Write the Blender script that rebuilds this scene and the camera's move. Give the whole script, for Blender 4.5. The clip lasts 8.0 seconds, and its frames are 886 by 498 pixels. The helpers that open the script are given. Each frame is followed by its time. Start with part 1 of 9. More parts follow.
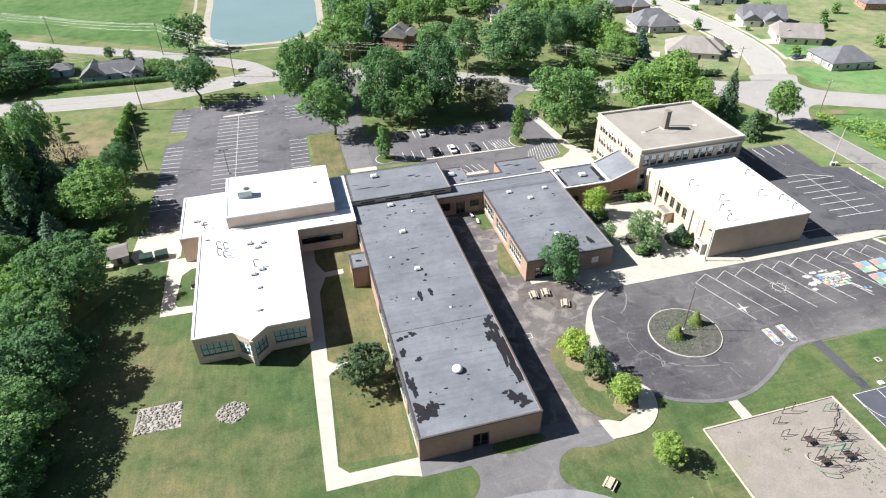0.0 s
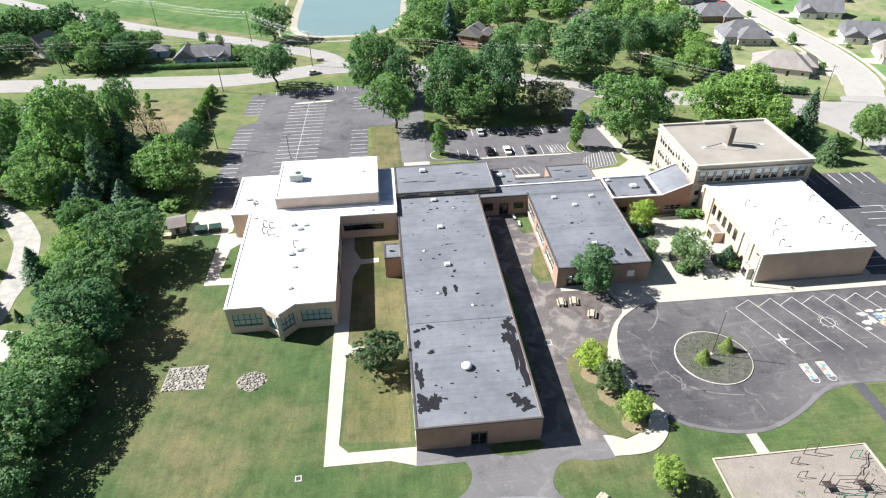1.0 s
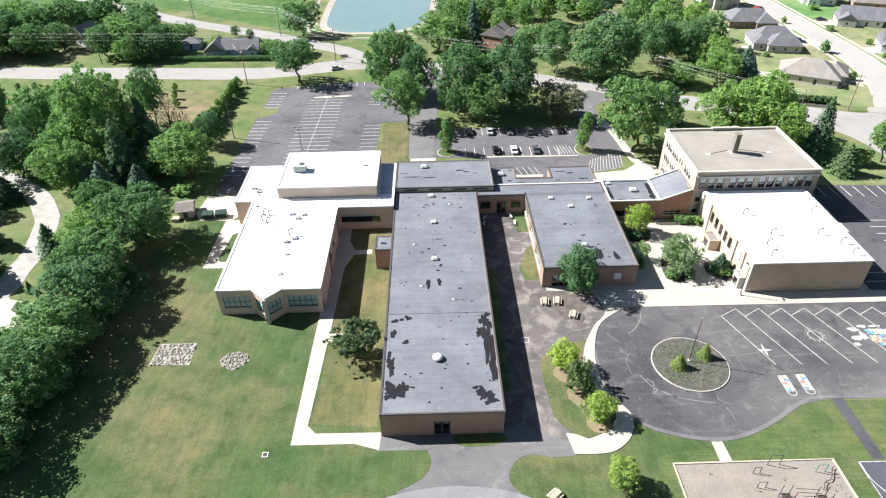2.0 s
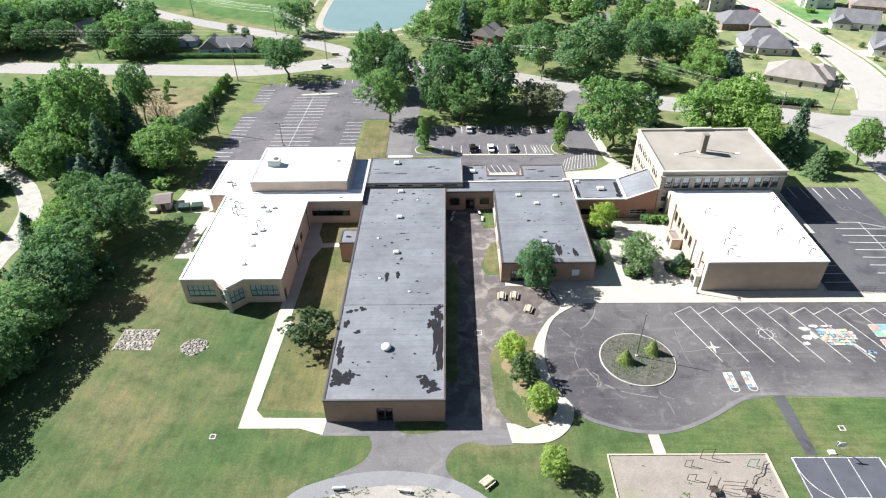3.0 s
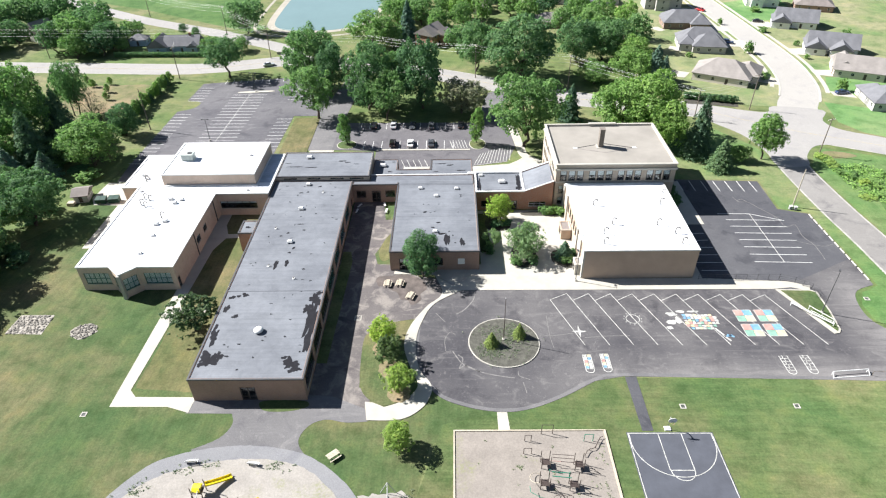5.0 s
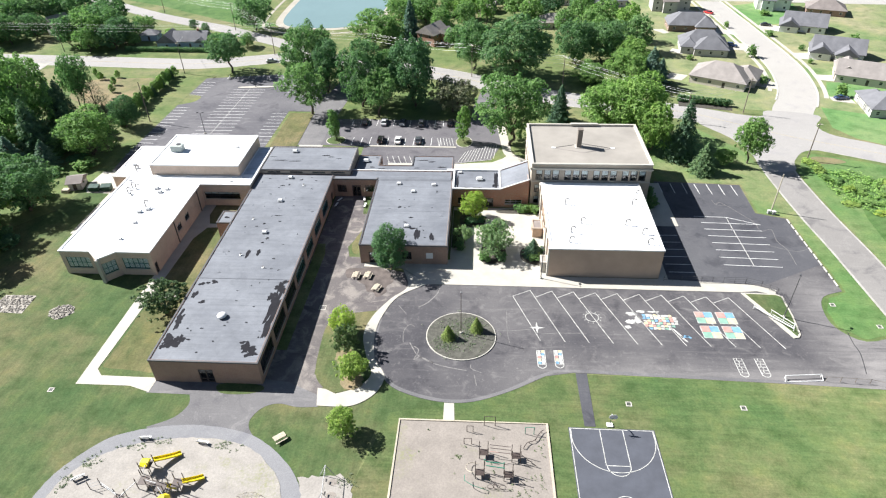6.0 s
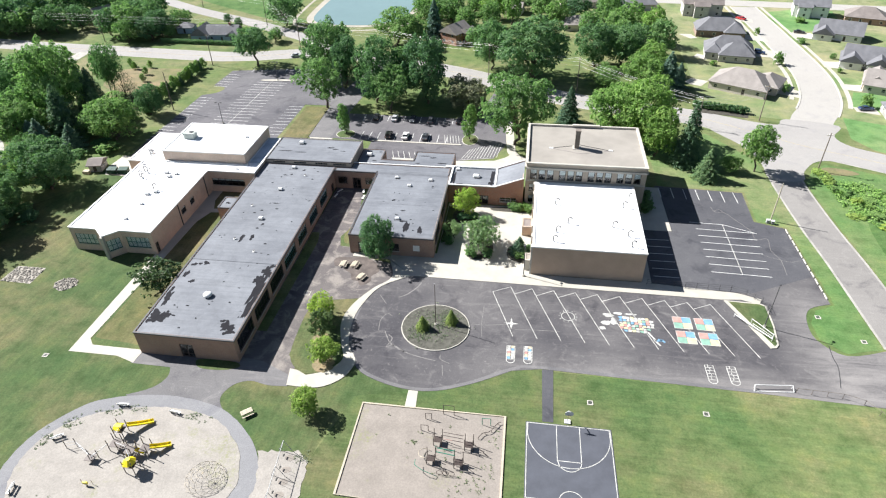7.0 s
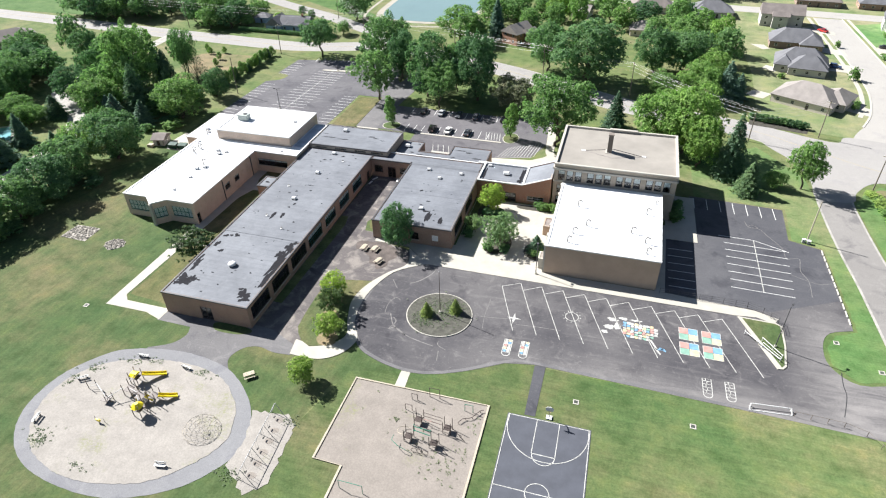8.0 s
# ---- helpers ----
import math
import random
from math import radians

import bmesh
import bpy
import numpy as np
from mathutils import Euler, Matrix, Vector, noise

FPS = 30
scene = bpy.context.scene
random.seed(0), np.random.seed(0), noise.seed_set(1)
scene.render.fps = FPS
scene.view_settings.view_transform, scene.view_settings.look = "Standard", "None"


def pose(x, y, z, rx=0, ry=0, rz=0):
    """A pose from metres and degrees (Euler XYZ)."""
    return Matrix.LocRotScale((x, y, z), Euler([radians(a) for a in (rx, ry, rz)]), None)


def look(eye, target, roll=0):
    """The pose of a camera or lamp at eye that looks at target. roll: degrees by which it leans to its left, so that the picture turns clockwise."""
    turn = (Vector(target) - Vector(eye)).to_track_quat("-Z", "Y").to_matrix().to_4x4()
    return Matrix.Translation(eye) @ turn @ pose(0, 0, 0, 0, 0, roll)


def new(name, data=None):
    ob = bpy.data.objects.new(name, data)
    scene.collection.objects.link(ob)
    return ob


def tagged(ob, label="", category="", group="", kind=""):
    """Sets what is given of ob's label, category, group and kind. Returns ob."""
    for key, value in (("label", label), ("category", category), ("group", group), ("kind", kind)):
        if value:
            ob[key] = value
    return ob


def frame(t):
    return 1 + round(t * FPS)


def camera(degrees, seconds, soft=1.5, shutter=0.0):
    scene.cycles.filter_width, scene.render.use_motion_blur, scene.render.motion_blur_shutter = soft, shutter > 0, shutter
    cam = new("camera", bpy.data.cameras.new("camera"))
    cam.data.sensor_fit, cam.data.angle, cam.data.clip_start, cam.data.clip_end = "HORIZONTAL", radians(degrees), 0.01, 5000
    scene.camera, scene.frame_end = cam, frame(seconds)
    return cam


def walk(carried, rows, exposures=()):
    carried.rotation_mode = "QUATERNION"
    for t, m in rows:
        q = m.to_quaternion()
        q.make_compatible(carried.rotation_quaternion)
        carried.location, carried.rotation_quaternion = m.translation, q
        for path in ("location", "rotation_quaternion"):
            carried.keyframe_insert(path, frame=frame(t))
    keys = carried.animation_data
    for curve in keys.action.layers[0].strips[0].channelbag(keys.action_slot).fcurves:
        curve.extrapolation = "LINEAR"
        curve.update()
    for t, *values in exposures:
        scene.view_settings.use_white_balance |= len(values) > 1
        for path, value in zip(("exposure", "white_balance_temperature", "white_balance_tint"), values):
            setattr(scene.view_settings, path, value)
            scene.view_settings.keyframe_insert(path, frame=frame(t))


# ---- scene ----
cam = camera(71.4, 8.0, soft=1.2)
PATH = [
    (0, (-6.187, 4.040, 82.788), (-5.777, 5.596, 81.601), -0.79),
    (0.5, (-1.653, 2.429, 82.854), (-1.405, 4.021, 81.669), -0.80),
    (1, (3.305, 0.801, 82.998), (3.460, 2.405, 81.813), -0.82),
    (2.5, (19.579, -4.012, 83.624), (19.567, -2.400, 82.441), -0.94),
    (3, (25.374, -5.500, 83.779), (25.350, -3.887, 82.597), -0.97),
    (3.5, (31.395, -6.856, 83.929), (31.365, -5.242, 82.748), -1.03),
    (4, (37.434, -8.206, 84.085), (37.402, -6.592, 82.904), -1.05),
    (4.5, (43.557, -9.531, 84.273), (43.526, -7.917, 83.092), -1.08),
    (5, (49.724, -10.790, 84.390), (49.695, -9.176, 83.210), -1.10),
    (6.5, (68.694, -13.975, 84.692), (68.515, -12.368, 83.515), -1.25),
    (7, (75.034, -14.788, 84.612), (74.788, -13.188, 83.438), -1.28),
    (7.5, (81.627, -15.447, 84.597), (81.284, -13.863, 83.425), -1.33),
    (8, (88.365, -15.967, 84.651), (87.887, -14.416, 83.482), -1.37),
]
walk(cam, [(t, look(eye, target, roll)) for t, eye, target, roll in PATH], exposures=[(0.0, 1.33), (1.0, 1.41), (2.5, 1.45), (5.0, 1.47), (6.5, 1.43), (8.0, 1.4)])

# ---- light: afternoon sun from the west-north-west side of the plan, clear sky ----
SUN_TO = Vector((-1.12, 0.34, 1.0)).normalized()          # from the ground to the sun
SUN_ELEVATION = math.asin(SUN_TO.z)
SUN_ROTATION = math.atan2(SUN_TO.x, SUN_TO.y)
world = bpy.data.worlds.new("sky")
scene.world = world
world.use_nodes = True
sky = world.node_tree.nodes.new("ShaderNodeTexSky")
sky.sky_type, sky.sun_disc = "NISHITA", False
sky.sun_elevation, sky.sun_rotation = SUN_ELEVATION, SUN_ROTATION
sky.air_density, sky.dust_density, sky.ozone_density = 1.0, 0.7, 1.2
background = world.node_tree.nodes["Background"]
background.inputs["Strength"].default_value = 0.034
world.node_tree.links.new(sky.outputs["Color"], background.inputs["Color"])
sun_data = bpy.data.lights.new("sun", "SUN")
sun_data.energy, sun_data.angle, sun_data.color = 4.85, radians(0.53), (1.0, 0.984, 0.958)
sun = new("sun", sun_data)
sun.matrix_world = look(SUN_TO * 300, (0, 0, 0))


# ---- materials ----
def shader(name):
    m = bpy.data.materials.new(name)
    m.use_nodes = True
    nt = m.node_tree
    return m, nt, nt.nodes["Principled BSDF"]


def node(nt, kind, **inputs):
    n = nt.nodes.new("ShaderNode" + kind)
    for key, value in inputs.items():
        n.inputs[key.replace("_", " ")].default_value = value
    return n


def noise_of(nt, scale, detail=4.0, rough=0.55, stretch=None, distortion=0.0):
    tc = nt.nodes.new("ShaderNodeTexCoord")
    mp = nt.nodes.new("ShaderNodeMapping")
    if stretch:
        mp.inputs["Scale"].default_value = stretch
    nt.links.new(tc.outputs["Object"], mp.inputs["Vector"])
    n = nt.nodes.new("ShaderNodeTexNoise")
    n.inputs["Scale"].default_value = scale
    n.inputs["Detail"].default_value = detail
    n.inputs["Roughness"].default_value = rough
    n.inputs["Distortion"].default_value = distortion
    nt.links.new(mp.outputs["Vector"], n.inputs["Vector"])
    return n


def ramp(nt, fac, stops):
    r = nt.nodes.new("ShaderNodeValToRGB")
    while len(r.color_ramp.elements) < len(stops):
        r.color_ramp.elements.new(0.5)
    for e, (p, c) in zip(r.color_ramp.elements, stops):
        e.position = p
        e.color = (*c, 1) if len(c) == 3 else c
    nt.links.new(fac, r.inputs["Fac"])
    return r.outputs["Color"]


def mix(nt, a, b, fac, mode="MIX"):
    n = nt.nodes.new("ShaderNodeMix")
    n.data_type, n.blend_type = "RGBA", mode
    for value, socket in ((fac, n.inputs[0]), (a, n.inputs[6]), (b, n.inputs[7])):
        if isinstance(value, (int, float)):
            socket.default_value = value
        elif isinstance(value, tuple):
            socket.default_value = (*value, 1)
        else:
            nt.links.new(value, socket)
    return n.outputs[2]


def bump(nt, bsdf, height, strength, distance):
    b = node(nt, "Bump", Strength=strength, Distance=distance)
    nt.links.new(height, b.inputs["Height"])
    nt.links.new(b.outputs["Normal"], bsdf.inputs["Normal"])


def plain(name, colour, rough=0.7, metal=0.0, vary=0.18, scale=0.6, fine=9.0, relief=0.15, stretch=None, spread=0.0):
    """A surface with broad stains, fine grain and a little relief; spread: how far whole objects differ from each other."""
    m, nt, b = shader(name)
    broad, grain = noise_of(nt, scale, 5, 0.6, stretch), noise_of(nt, fine, 3, 0.6, stretch)
    dark, light = tuple(c * (1 - vary) for c in colour), tuple(min(1, c * (1 + vary)) for c in colour)
    c = ramp(nt, broad.outputs["Fac"], [(0.3, dark), (0.7, light)])
    c = mix(nt, c, ramp(nt, grain.outputs["Fac"], [(0.3, (1 - vary * 0.6,) * 3), (0.7, (1, 1, 1))]), 1.0, "MULTIPLY")
    if spread:
        info = nt.nodes.new("ShaderNodeObjectInfo")
        c = mix(nt, c, ramp(nt, info.outputs["Random"], [(0, (1 - spread,) * 3), (1, (1, 1, 1))]), 1.0, "MULTIPLY")
    nt.links.new(c, b.inputs["Base Color"])
    b.inputs["Roughness"].default_value, b.inputs["Metallic"].default_value = rough, metal
    if relief:
        bump(nt, b, grain.outputs["Fac"], relief, 0.03)
    return m


def grass(name, lush, mid, dry, dryness=0.5, stripe=0.0, turn=0.0, streak=0.0, brighter_x=None, along=(0.06, 1.0, 1)):
    m, nt, b = shader(name)
    broad, middle, fine = noise_of(nt, 0.04, 6, 0.62), noise_of(nt, 0.22, 5, 0.65), noise_of(nt, 2.6, 6, 0.75)
    s = 0.62 - 0.3 * dryness
    c = ramp(nt, broad.outputs["Fac"], [(s - 0.16, lush), (s, mid), (s + 0.2, dry)])
    c = mix(nt, c, ramp(nt, middle.outputs["Fac"], [(0.3, (0.62, 0.7, 0.6)), (0.5, (1, 1, 1)), (0.7, (1.25, 1.14, 1.06))]), 1.0, "MULTIPLY")
    c = mix(nt, c, ramp(nt, fine.outputs["Fac"], [(0.3, (0.68, 0.71, 0.66)), (0.7, (1.22, 1.2, 1.18))]), 1.0, "MULTIPLY")
    if stripe:
        tc, mp = nt.nodes.new("ShaderNodeTexCoord"), nt.nodes.new("ShaderNodeMapping")
        mp.inputs["Rotation"].default_value = (0, 0, turn)
        nt.links.new(tc.outputs["Object"], mp.inputs["Vector"])
        w = node(nt, "TexWave", Scale=0.16, Distortion=1.2, Detail=2.0)
        nt.links.new(mp.outputs["Vector"], w.inputs["Vector"])
        c = mix(nt, c, ramp(nt, w.outputs["Fac"], [(0.2, (1 - stripe,) * 3), (0.8, (1, 1, 1))]), 1.0, "MULTIPLY")
    # grass colour is multiplied up along x, between the two given x values
    if brighter_x:
        tc, sp, far = nt.nodes.new("ShaderNodeTexCoord"), nt.nodes.new("ShaderNodeSeparateXYZ"), node(nt, "MapRange")
        nt.links.new(tc.outputs["Object"], sp.inputs["Vector"])
        far.inputs["From Min"].default_value, far.inputs["From Max"].default_value = brighter_x
        nt.links.new(sp.outputs["X"], far.inputs["Value"])
        c = mix(nt, c, mix(nt, c, (1.45, 1.36, 1.4), 1.0, "MULTIPLY"), far.outputs["Result"])
    if streak:
        mown, thatch = noise_of(nt, 1.5, 6, 0.72, along), noise_of(nt, 0.75, 6, 0.7, None, 0.6)
        c = mix(nt, c, ramp(nt, mown.outputs["Fac"], [(0.3, (1 - streak,) * 3), (0.7, (1 + streak,) * 3)]), 1.0, "MULTIPLY")
        c = mix(nt, c, ramp(nt, thatch.outputs["Fac"], [(0.3, (1 - streak, 1 - streak * 0.6, 1 - streak)), (0.7, (1 + streak * 1.1, 1 + streak * 0.7, 1 + streak * 0.6))]), 1.0, "MULTIPLY")
    nt.links.new(c, b.inputs["Base Color"])
    b.inputs["Roughness"].default_value = 0.95
    b.inputs["Specular IOR Level"].default_value = 0.15
    bump(nt, b, fine.outputs["Fac"], 0.6, 0.08)
    return m


def asphalt(name, colour, worn, streak=0.5, stretch=(1, 1, 1), edge=None, more=0.0, stained=0.68):
    m, nt, b = shader(name)
    broad, middle, fine = noise_of(nt, 0.05, 5, 0.6, stretch), noise_of(nt, 0.32, 6, 0.62, stretch, 0.8), noise_of(nt, 7, 3, 0.7)
    c = ramp(nt, broad.outputs["Fac"], [(0.35, colour), (0.68, tuple(a + (w - a) * 0.32 for a, w in zip(colour, worn)))])
    c = mix(nt, c, worn, ramp(nt, middle.outputs["Fac"], [(0.56 - more, (0, 0, 0)), (0.75 - more * 1.6, (streak,) * 3)]))
    scuff = noise_of(nt, 0.5, 6, 0.7, (0.16, 1.5, 1), 0.4)
    c = mix(nt, c, worn, ramp(nt, scuff.outputs["Fac"], [(0.54, (0, 0, 0)), (0.72, (streak * 0.6,) * 3)]))
    stain = noise_of(nt, 0.17, 5, 0.68, None, 0.5)
    c = mix(nt, c, ramp(nt, stain.outputs["Fac"], [(0.34, (stained, stained, stained + 0.03)), (0.46, (1, 1, 1))]), 1.0, "MULTIPLY")
    if edge:
        tc, sp = nt.nodes.new("ShaderNodeTexCoord"), nt.nodes.new("ShaderNodeSeparateXYZ")
        nt.links.new(tc.outputs["Object"], sp.inputs["Vector"])
        away = node(nt, "MapRange")
        away.inputs["From Min"].default_value, away.inputs["From Max"].default_value = edge[1], edge[0]
        nt.links.new(sp.outputs["Y"], away.inputs["Value"])
        entry, north, turn_in, most = node(nt, "MapRange"), node(nt, "MapRange"), nt.nodes.new("ShaderNodeMath"), nt.nodes.new("ShaderNodeMath")
        entry.inputs["From Min"].default_value, entry.inputs["From Max"].default_value = 124, 134
        north.inputs["From Min"].default_value, north.inputs["From Max"].default_value = 98, 84
        nt.links.new(sp.outputs["X"], entry.inputs["Value"])
        nt.links.new(sp.outputs["Y"], north.inputs["Value"])
        turn_in.operation, most.operation = "MULTIPLY", "MAXIMUM"
        nt.links.new(entry.outputs["Result"], turn_in.inputs[0])
        nt.links.new(north.outputs["Result"], turn_in.inputs[1])
        traffic = noise_of(nt, 0.35, 6, 0.7, (0.2, 1.2, 1), 0.5)
        east = node(nt, "MapRange")
        east.inputs["From Min"].default_value, east.inputs["From Max"].default_value = 72, 92
        nt.links.new(sp.outputs["X"], east.inputs["Value"])
        both = nt.nodes.new("ShaderNodeMath")
        both.operation = "MULTIPLY"
        nt.links.new(away.outputs["Result"], both.inputs[0])
        nt.links.new(east.outputs["Result"], both.inputs[1])
        nt.links.new(both.outputs[0], most.inputs[0])
        nt.links.new(turn_in.outputs[0], most.inputs[1])
        c = mix(nt, c, tuple(w * 1.05 for w in worn), mix(nt, most.outputs[0], ramp(nt, traffic.outputs["Fac"], [(0.28, (0.1,) * 3), (0.62, (0.8,) * 3)]), 1.0, "MULTIPLY"))
    scratch = noise_of(nt, 1.3, 9, 0.78, None, 1.1)
    c = mix(nt, c, worn, ramp(nt, scratch.outputs["Fac"], [(0.57, (0, 0, 0)), (0.66, (0.45,) * 3)]))
    c = mix(nt, c, ramp(nt, fine.outputs["Fac"], [(0.3, (0.8,) * 3), (0.7, (1.12,) * 3)]), 1.0, "MULTIPLY")
    nt.links.new(c, b.inputs["Base Color"])
    b.inputs["Roughness"].default_value = 0.92
    b.inputs["Specular IOR Level"].default_value = 0.3
    bump(nt, b, fine.outputs["Fac"], 0.25, 0.02)
    return m


def foliage(name, dark, light):
    m, nt, b = shader(name)
    geo, info = nt.nodes.new("ShaderNodeNewGeometry"), nt.nodes.new("ShaderNodeObjectInfo")
    c = ramp(nt, geo.outputs["Random Per Island"], [(0.0, tuple(0.75 * a + 0.25 * b for a, b in zip(dark, light))), (1.0, tuple(0.2 * a + 0.8 * b for a, b in zip(dark, light)))])
    c = mix(nt, c, ramp(nt, info.outputs["Random"], [(0, (0.74, 0.82, 0.9)), (0.5, (0.97, 1, 1)), (1, (1.13, 1.12, 0.94))]), 1.0, "MULTIPLY")
    sprays = noise_of(nt, 9.0, 3, 0.6)
    c = mix(nt, c, ramp(nt, sprays.outputs["Fac"], [(0.32, (0.6, 0.7, 0.7)), (0.5, (0.97, 1, 1)), (0.68, (1.24, 1.2, 1.06))]), 1.0, "MULTIPLY")
    nt.links.new(c, b.inputs["Base Color"])
    b.inputs["Roughness"].default_value = 0.7
    b.inputs["Specular IOR Level"].default_value = 0.1
    tr = nt.nodes.new("ShaderNodeBsdfTranslucent")
    nt.links.new(mix(nt, c, (1.16, 1.45, 0.95), 1.0, "MULTIPLY"), tr.inputs["Color"])
    ms = node(nt, "MixShader", Fac=0.37)
    nt.links.new(b.outputs["BSDF"], ms.inputs[1])
    nt.links.new(tr.outputs["BSDF"], ms.inputs[2])
    nt.links.new(ms.outputs["Shader"], nt.nodes["Material Output"].inputs["Surface"])
    return m


def membrane(name, colour, pale, seam):
    """Roof sheeting in strips with seams every metre or so across the roof."""
    m, nt, b = shader(name)
    broad, streaks, grain = noise_of(nt, 0.09, 5, 0.6), noise_of(nt, 0.8, 5, 0.65, (0.12, 1.6, 1)), noise_of(nt, 6, 3, 0.6)
    c = ramp(nt, broad.outputs["Fac"], [(0.35, colour), (0.7, pale)])
    c = mix(nt, c, ramp(nt, streaks.outputs["Fac"], [(0.32, (1 - seam,) * 3), (0.5, (1, 1, 1)), (0.72, (1 + seam * 0.6,) * 3)]), 1.0, "MULTIPLY")
    tc = nt.nodes.new("ShaderNodeTexCoord")
    sp = nt.nodes.new("ShaderNodeSeparateXYZ")
    nt.links.new(tc.outputs["Object"], sp.inputs["Vector"])
    wob = nt.nodes.new("ShaderNodeMath")
    wob.operation = "MULTIPLY_ADD"
    nt.links.new(streaks.outputs["Fac"], wob.inputs[0])
    wob.inputs[1].default_value = 0.12
    nt.links.new(sp.outputs["Y"], wob.inputs[2])
    pp = nt.nodes.new("ShaderNodeMath")
    pp.operation = "PINGPONG"
    nt.links.new(wob.outputs[0], pp.inputs[0])
    pp.inputs[1].default_value = 0.9
    c = mix(nt, c, ramp(nt, pp.outputs[0], [(0.0, (1 - seam * 1.2,) * 3), (0.07, (1, 1, 1))]), 1.0, "MULTIPLY")
    thin = noise_of(nt, 1.0, 4, 0.7, (0.07, 5.5, 1))
    c = mix(nt, c, ramp(nt, thin.outputs["Fac"], [(0.36, (1 - seam * 1.1,) * 3), (0.46, (1, 1, 1)), (0.6, (1, 1, 1)), (0.7, (1 + seam * 0.8,) * 3)]), 1.0, "MULTIPLY")
    c = mix(nt, c, ramp(nt, grain.outputs["Fac"], [(0.3, (0.9,) * 3), (0.7, (1.06,) * 3)]), 1.0, "MULTIPLY")
    mottle = noise_of(nt, 0.55, 7, 0.72, None, 0.6)
    c = mix(nt, c, ramp(nt, mottle.outputs["Fac"], [(0.3, (1 - seam * 1.6,) * 3), (0.5, (1, 1, 1)), (0.7, (1 + seam * 0.9,) * 3)]), 1.0, "MULTIPLY")
    nt.links.new(c, b.inputs["Base Color"])
    b.inputs["Roughness"].default_value = 0.75
    bump(nt, b, streaks.outputs["Fac"], 0.2, 0.03)
    return m


def brick(name, colour, mortar, patchy=0.2):
    m, nt, b = shader(name)
    tc, mp = nt.nodes.new("ShaderNodeTexCoord"), nt.nodes.new("ShaderNodeMapping")
    sp, cb, ad = nt.nodes.new("ShaderNodeSeparateXYZ"), nt.nodes.new("ShaderNodeCombineXYZ"), nt.nodes.new("ShaderNodeMath")
    ad.operation = "ADD"
    nt.links.new(tc.outputs["Object"], sp.inputs["Vector"])
    nt.links.new(sp.outputs["X"], ad.inputs[0])
    nt.links.new(sp.outputs["Y"], ad.inputs[1])
    nt.links.new(ad.outputs[0], cb.inputs["X"])
    nt.links.new(sp.outputs["Z"], cb.inputs["Y"])
    t = node(nt, "TexBrick", Scale=1.0)
    t.inputs["Brick Width"].default_value, t.inputs["Row Height"].default_value, t.inputs["Mortar Size"].default_value = 0.22, 0.075, 0.01
    t.inputs["Color1"].default_value = (*colour, 1)
    t.inputs["Color2"].default_value = (*(c * (1 - patchy) for c in colour), 1)
    t.inputs["Mortar"].default_value = (*mortar, 1)
    nt.links.new(cb.outputs["Vector"], t.inputs["Vector"])
    broad = noise_of(nt, 0.35, 5, 0.65)
    c = mix(nt, t.outputs["Color"], ramp(nt, broad.outputs["Fac"], [(0.3, (0.84, 0.83, 0.82)), (0.7, (1.06, 1.05, 1.04))]), 1.0, "MULTIPLY")
    nt.links.new(c, b.inputs["Base Color"])
    b.inputs["Roughness"].default_value = 0.9
    bump(nt, b, t.outputs["Fac"], -0.3, 0.01)
    return m


def weedy(name, colour, amount):
    """Loose playground fill with scuffs and thin patches of weeds."""
    m, nt, b = shader(name)
    broad, patch, grain, blade = noise_of(nt, 0.3, 5, 0.65), noise_of(nt, 0.11, 4, 0.6), noise_of(nt, 3.5, 5, 0.7), noise_of(nt, 2.2, 5, 0.75)
    c = ramp(nt, broad.outputs["Fac"], [(0.3, tuple(a * 0.85 for a in colour)), (0.7, tuple(a * 1.1 for a in colour))])
    c = mix(nt, c, ramp(nt, grain.outputs["Fac"], [(0.3, (0.78,) * 3), (0.7, (1.08,) * 3)]), 1.0, "MULTIPLY")
    where = mix(nt, ramp(nt, patch.outputs["Fac"], [(amount - 0.05, (0, 0, 0)), (amount + 0.06, (1, 1, 1))]), ramp(nt, blade.outputs["Fac"], [(0.45, (0, 0, 0)), (0.6, (0.75,) * 3)]), 1.0, "MULTIPLY")
    c = mix(nt, c, (0.2, 0.21, 0.1), where)
    nt.links.new(c, b.inputs["Base Color"])
    b.inputs["Roughness"].default_value = 1.0
    bump(nt, b, grain.outputs["Fac"], 0.5, 0.05)
    return m


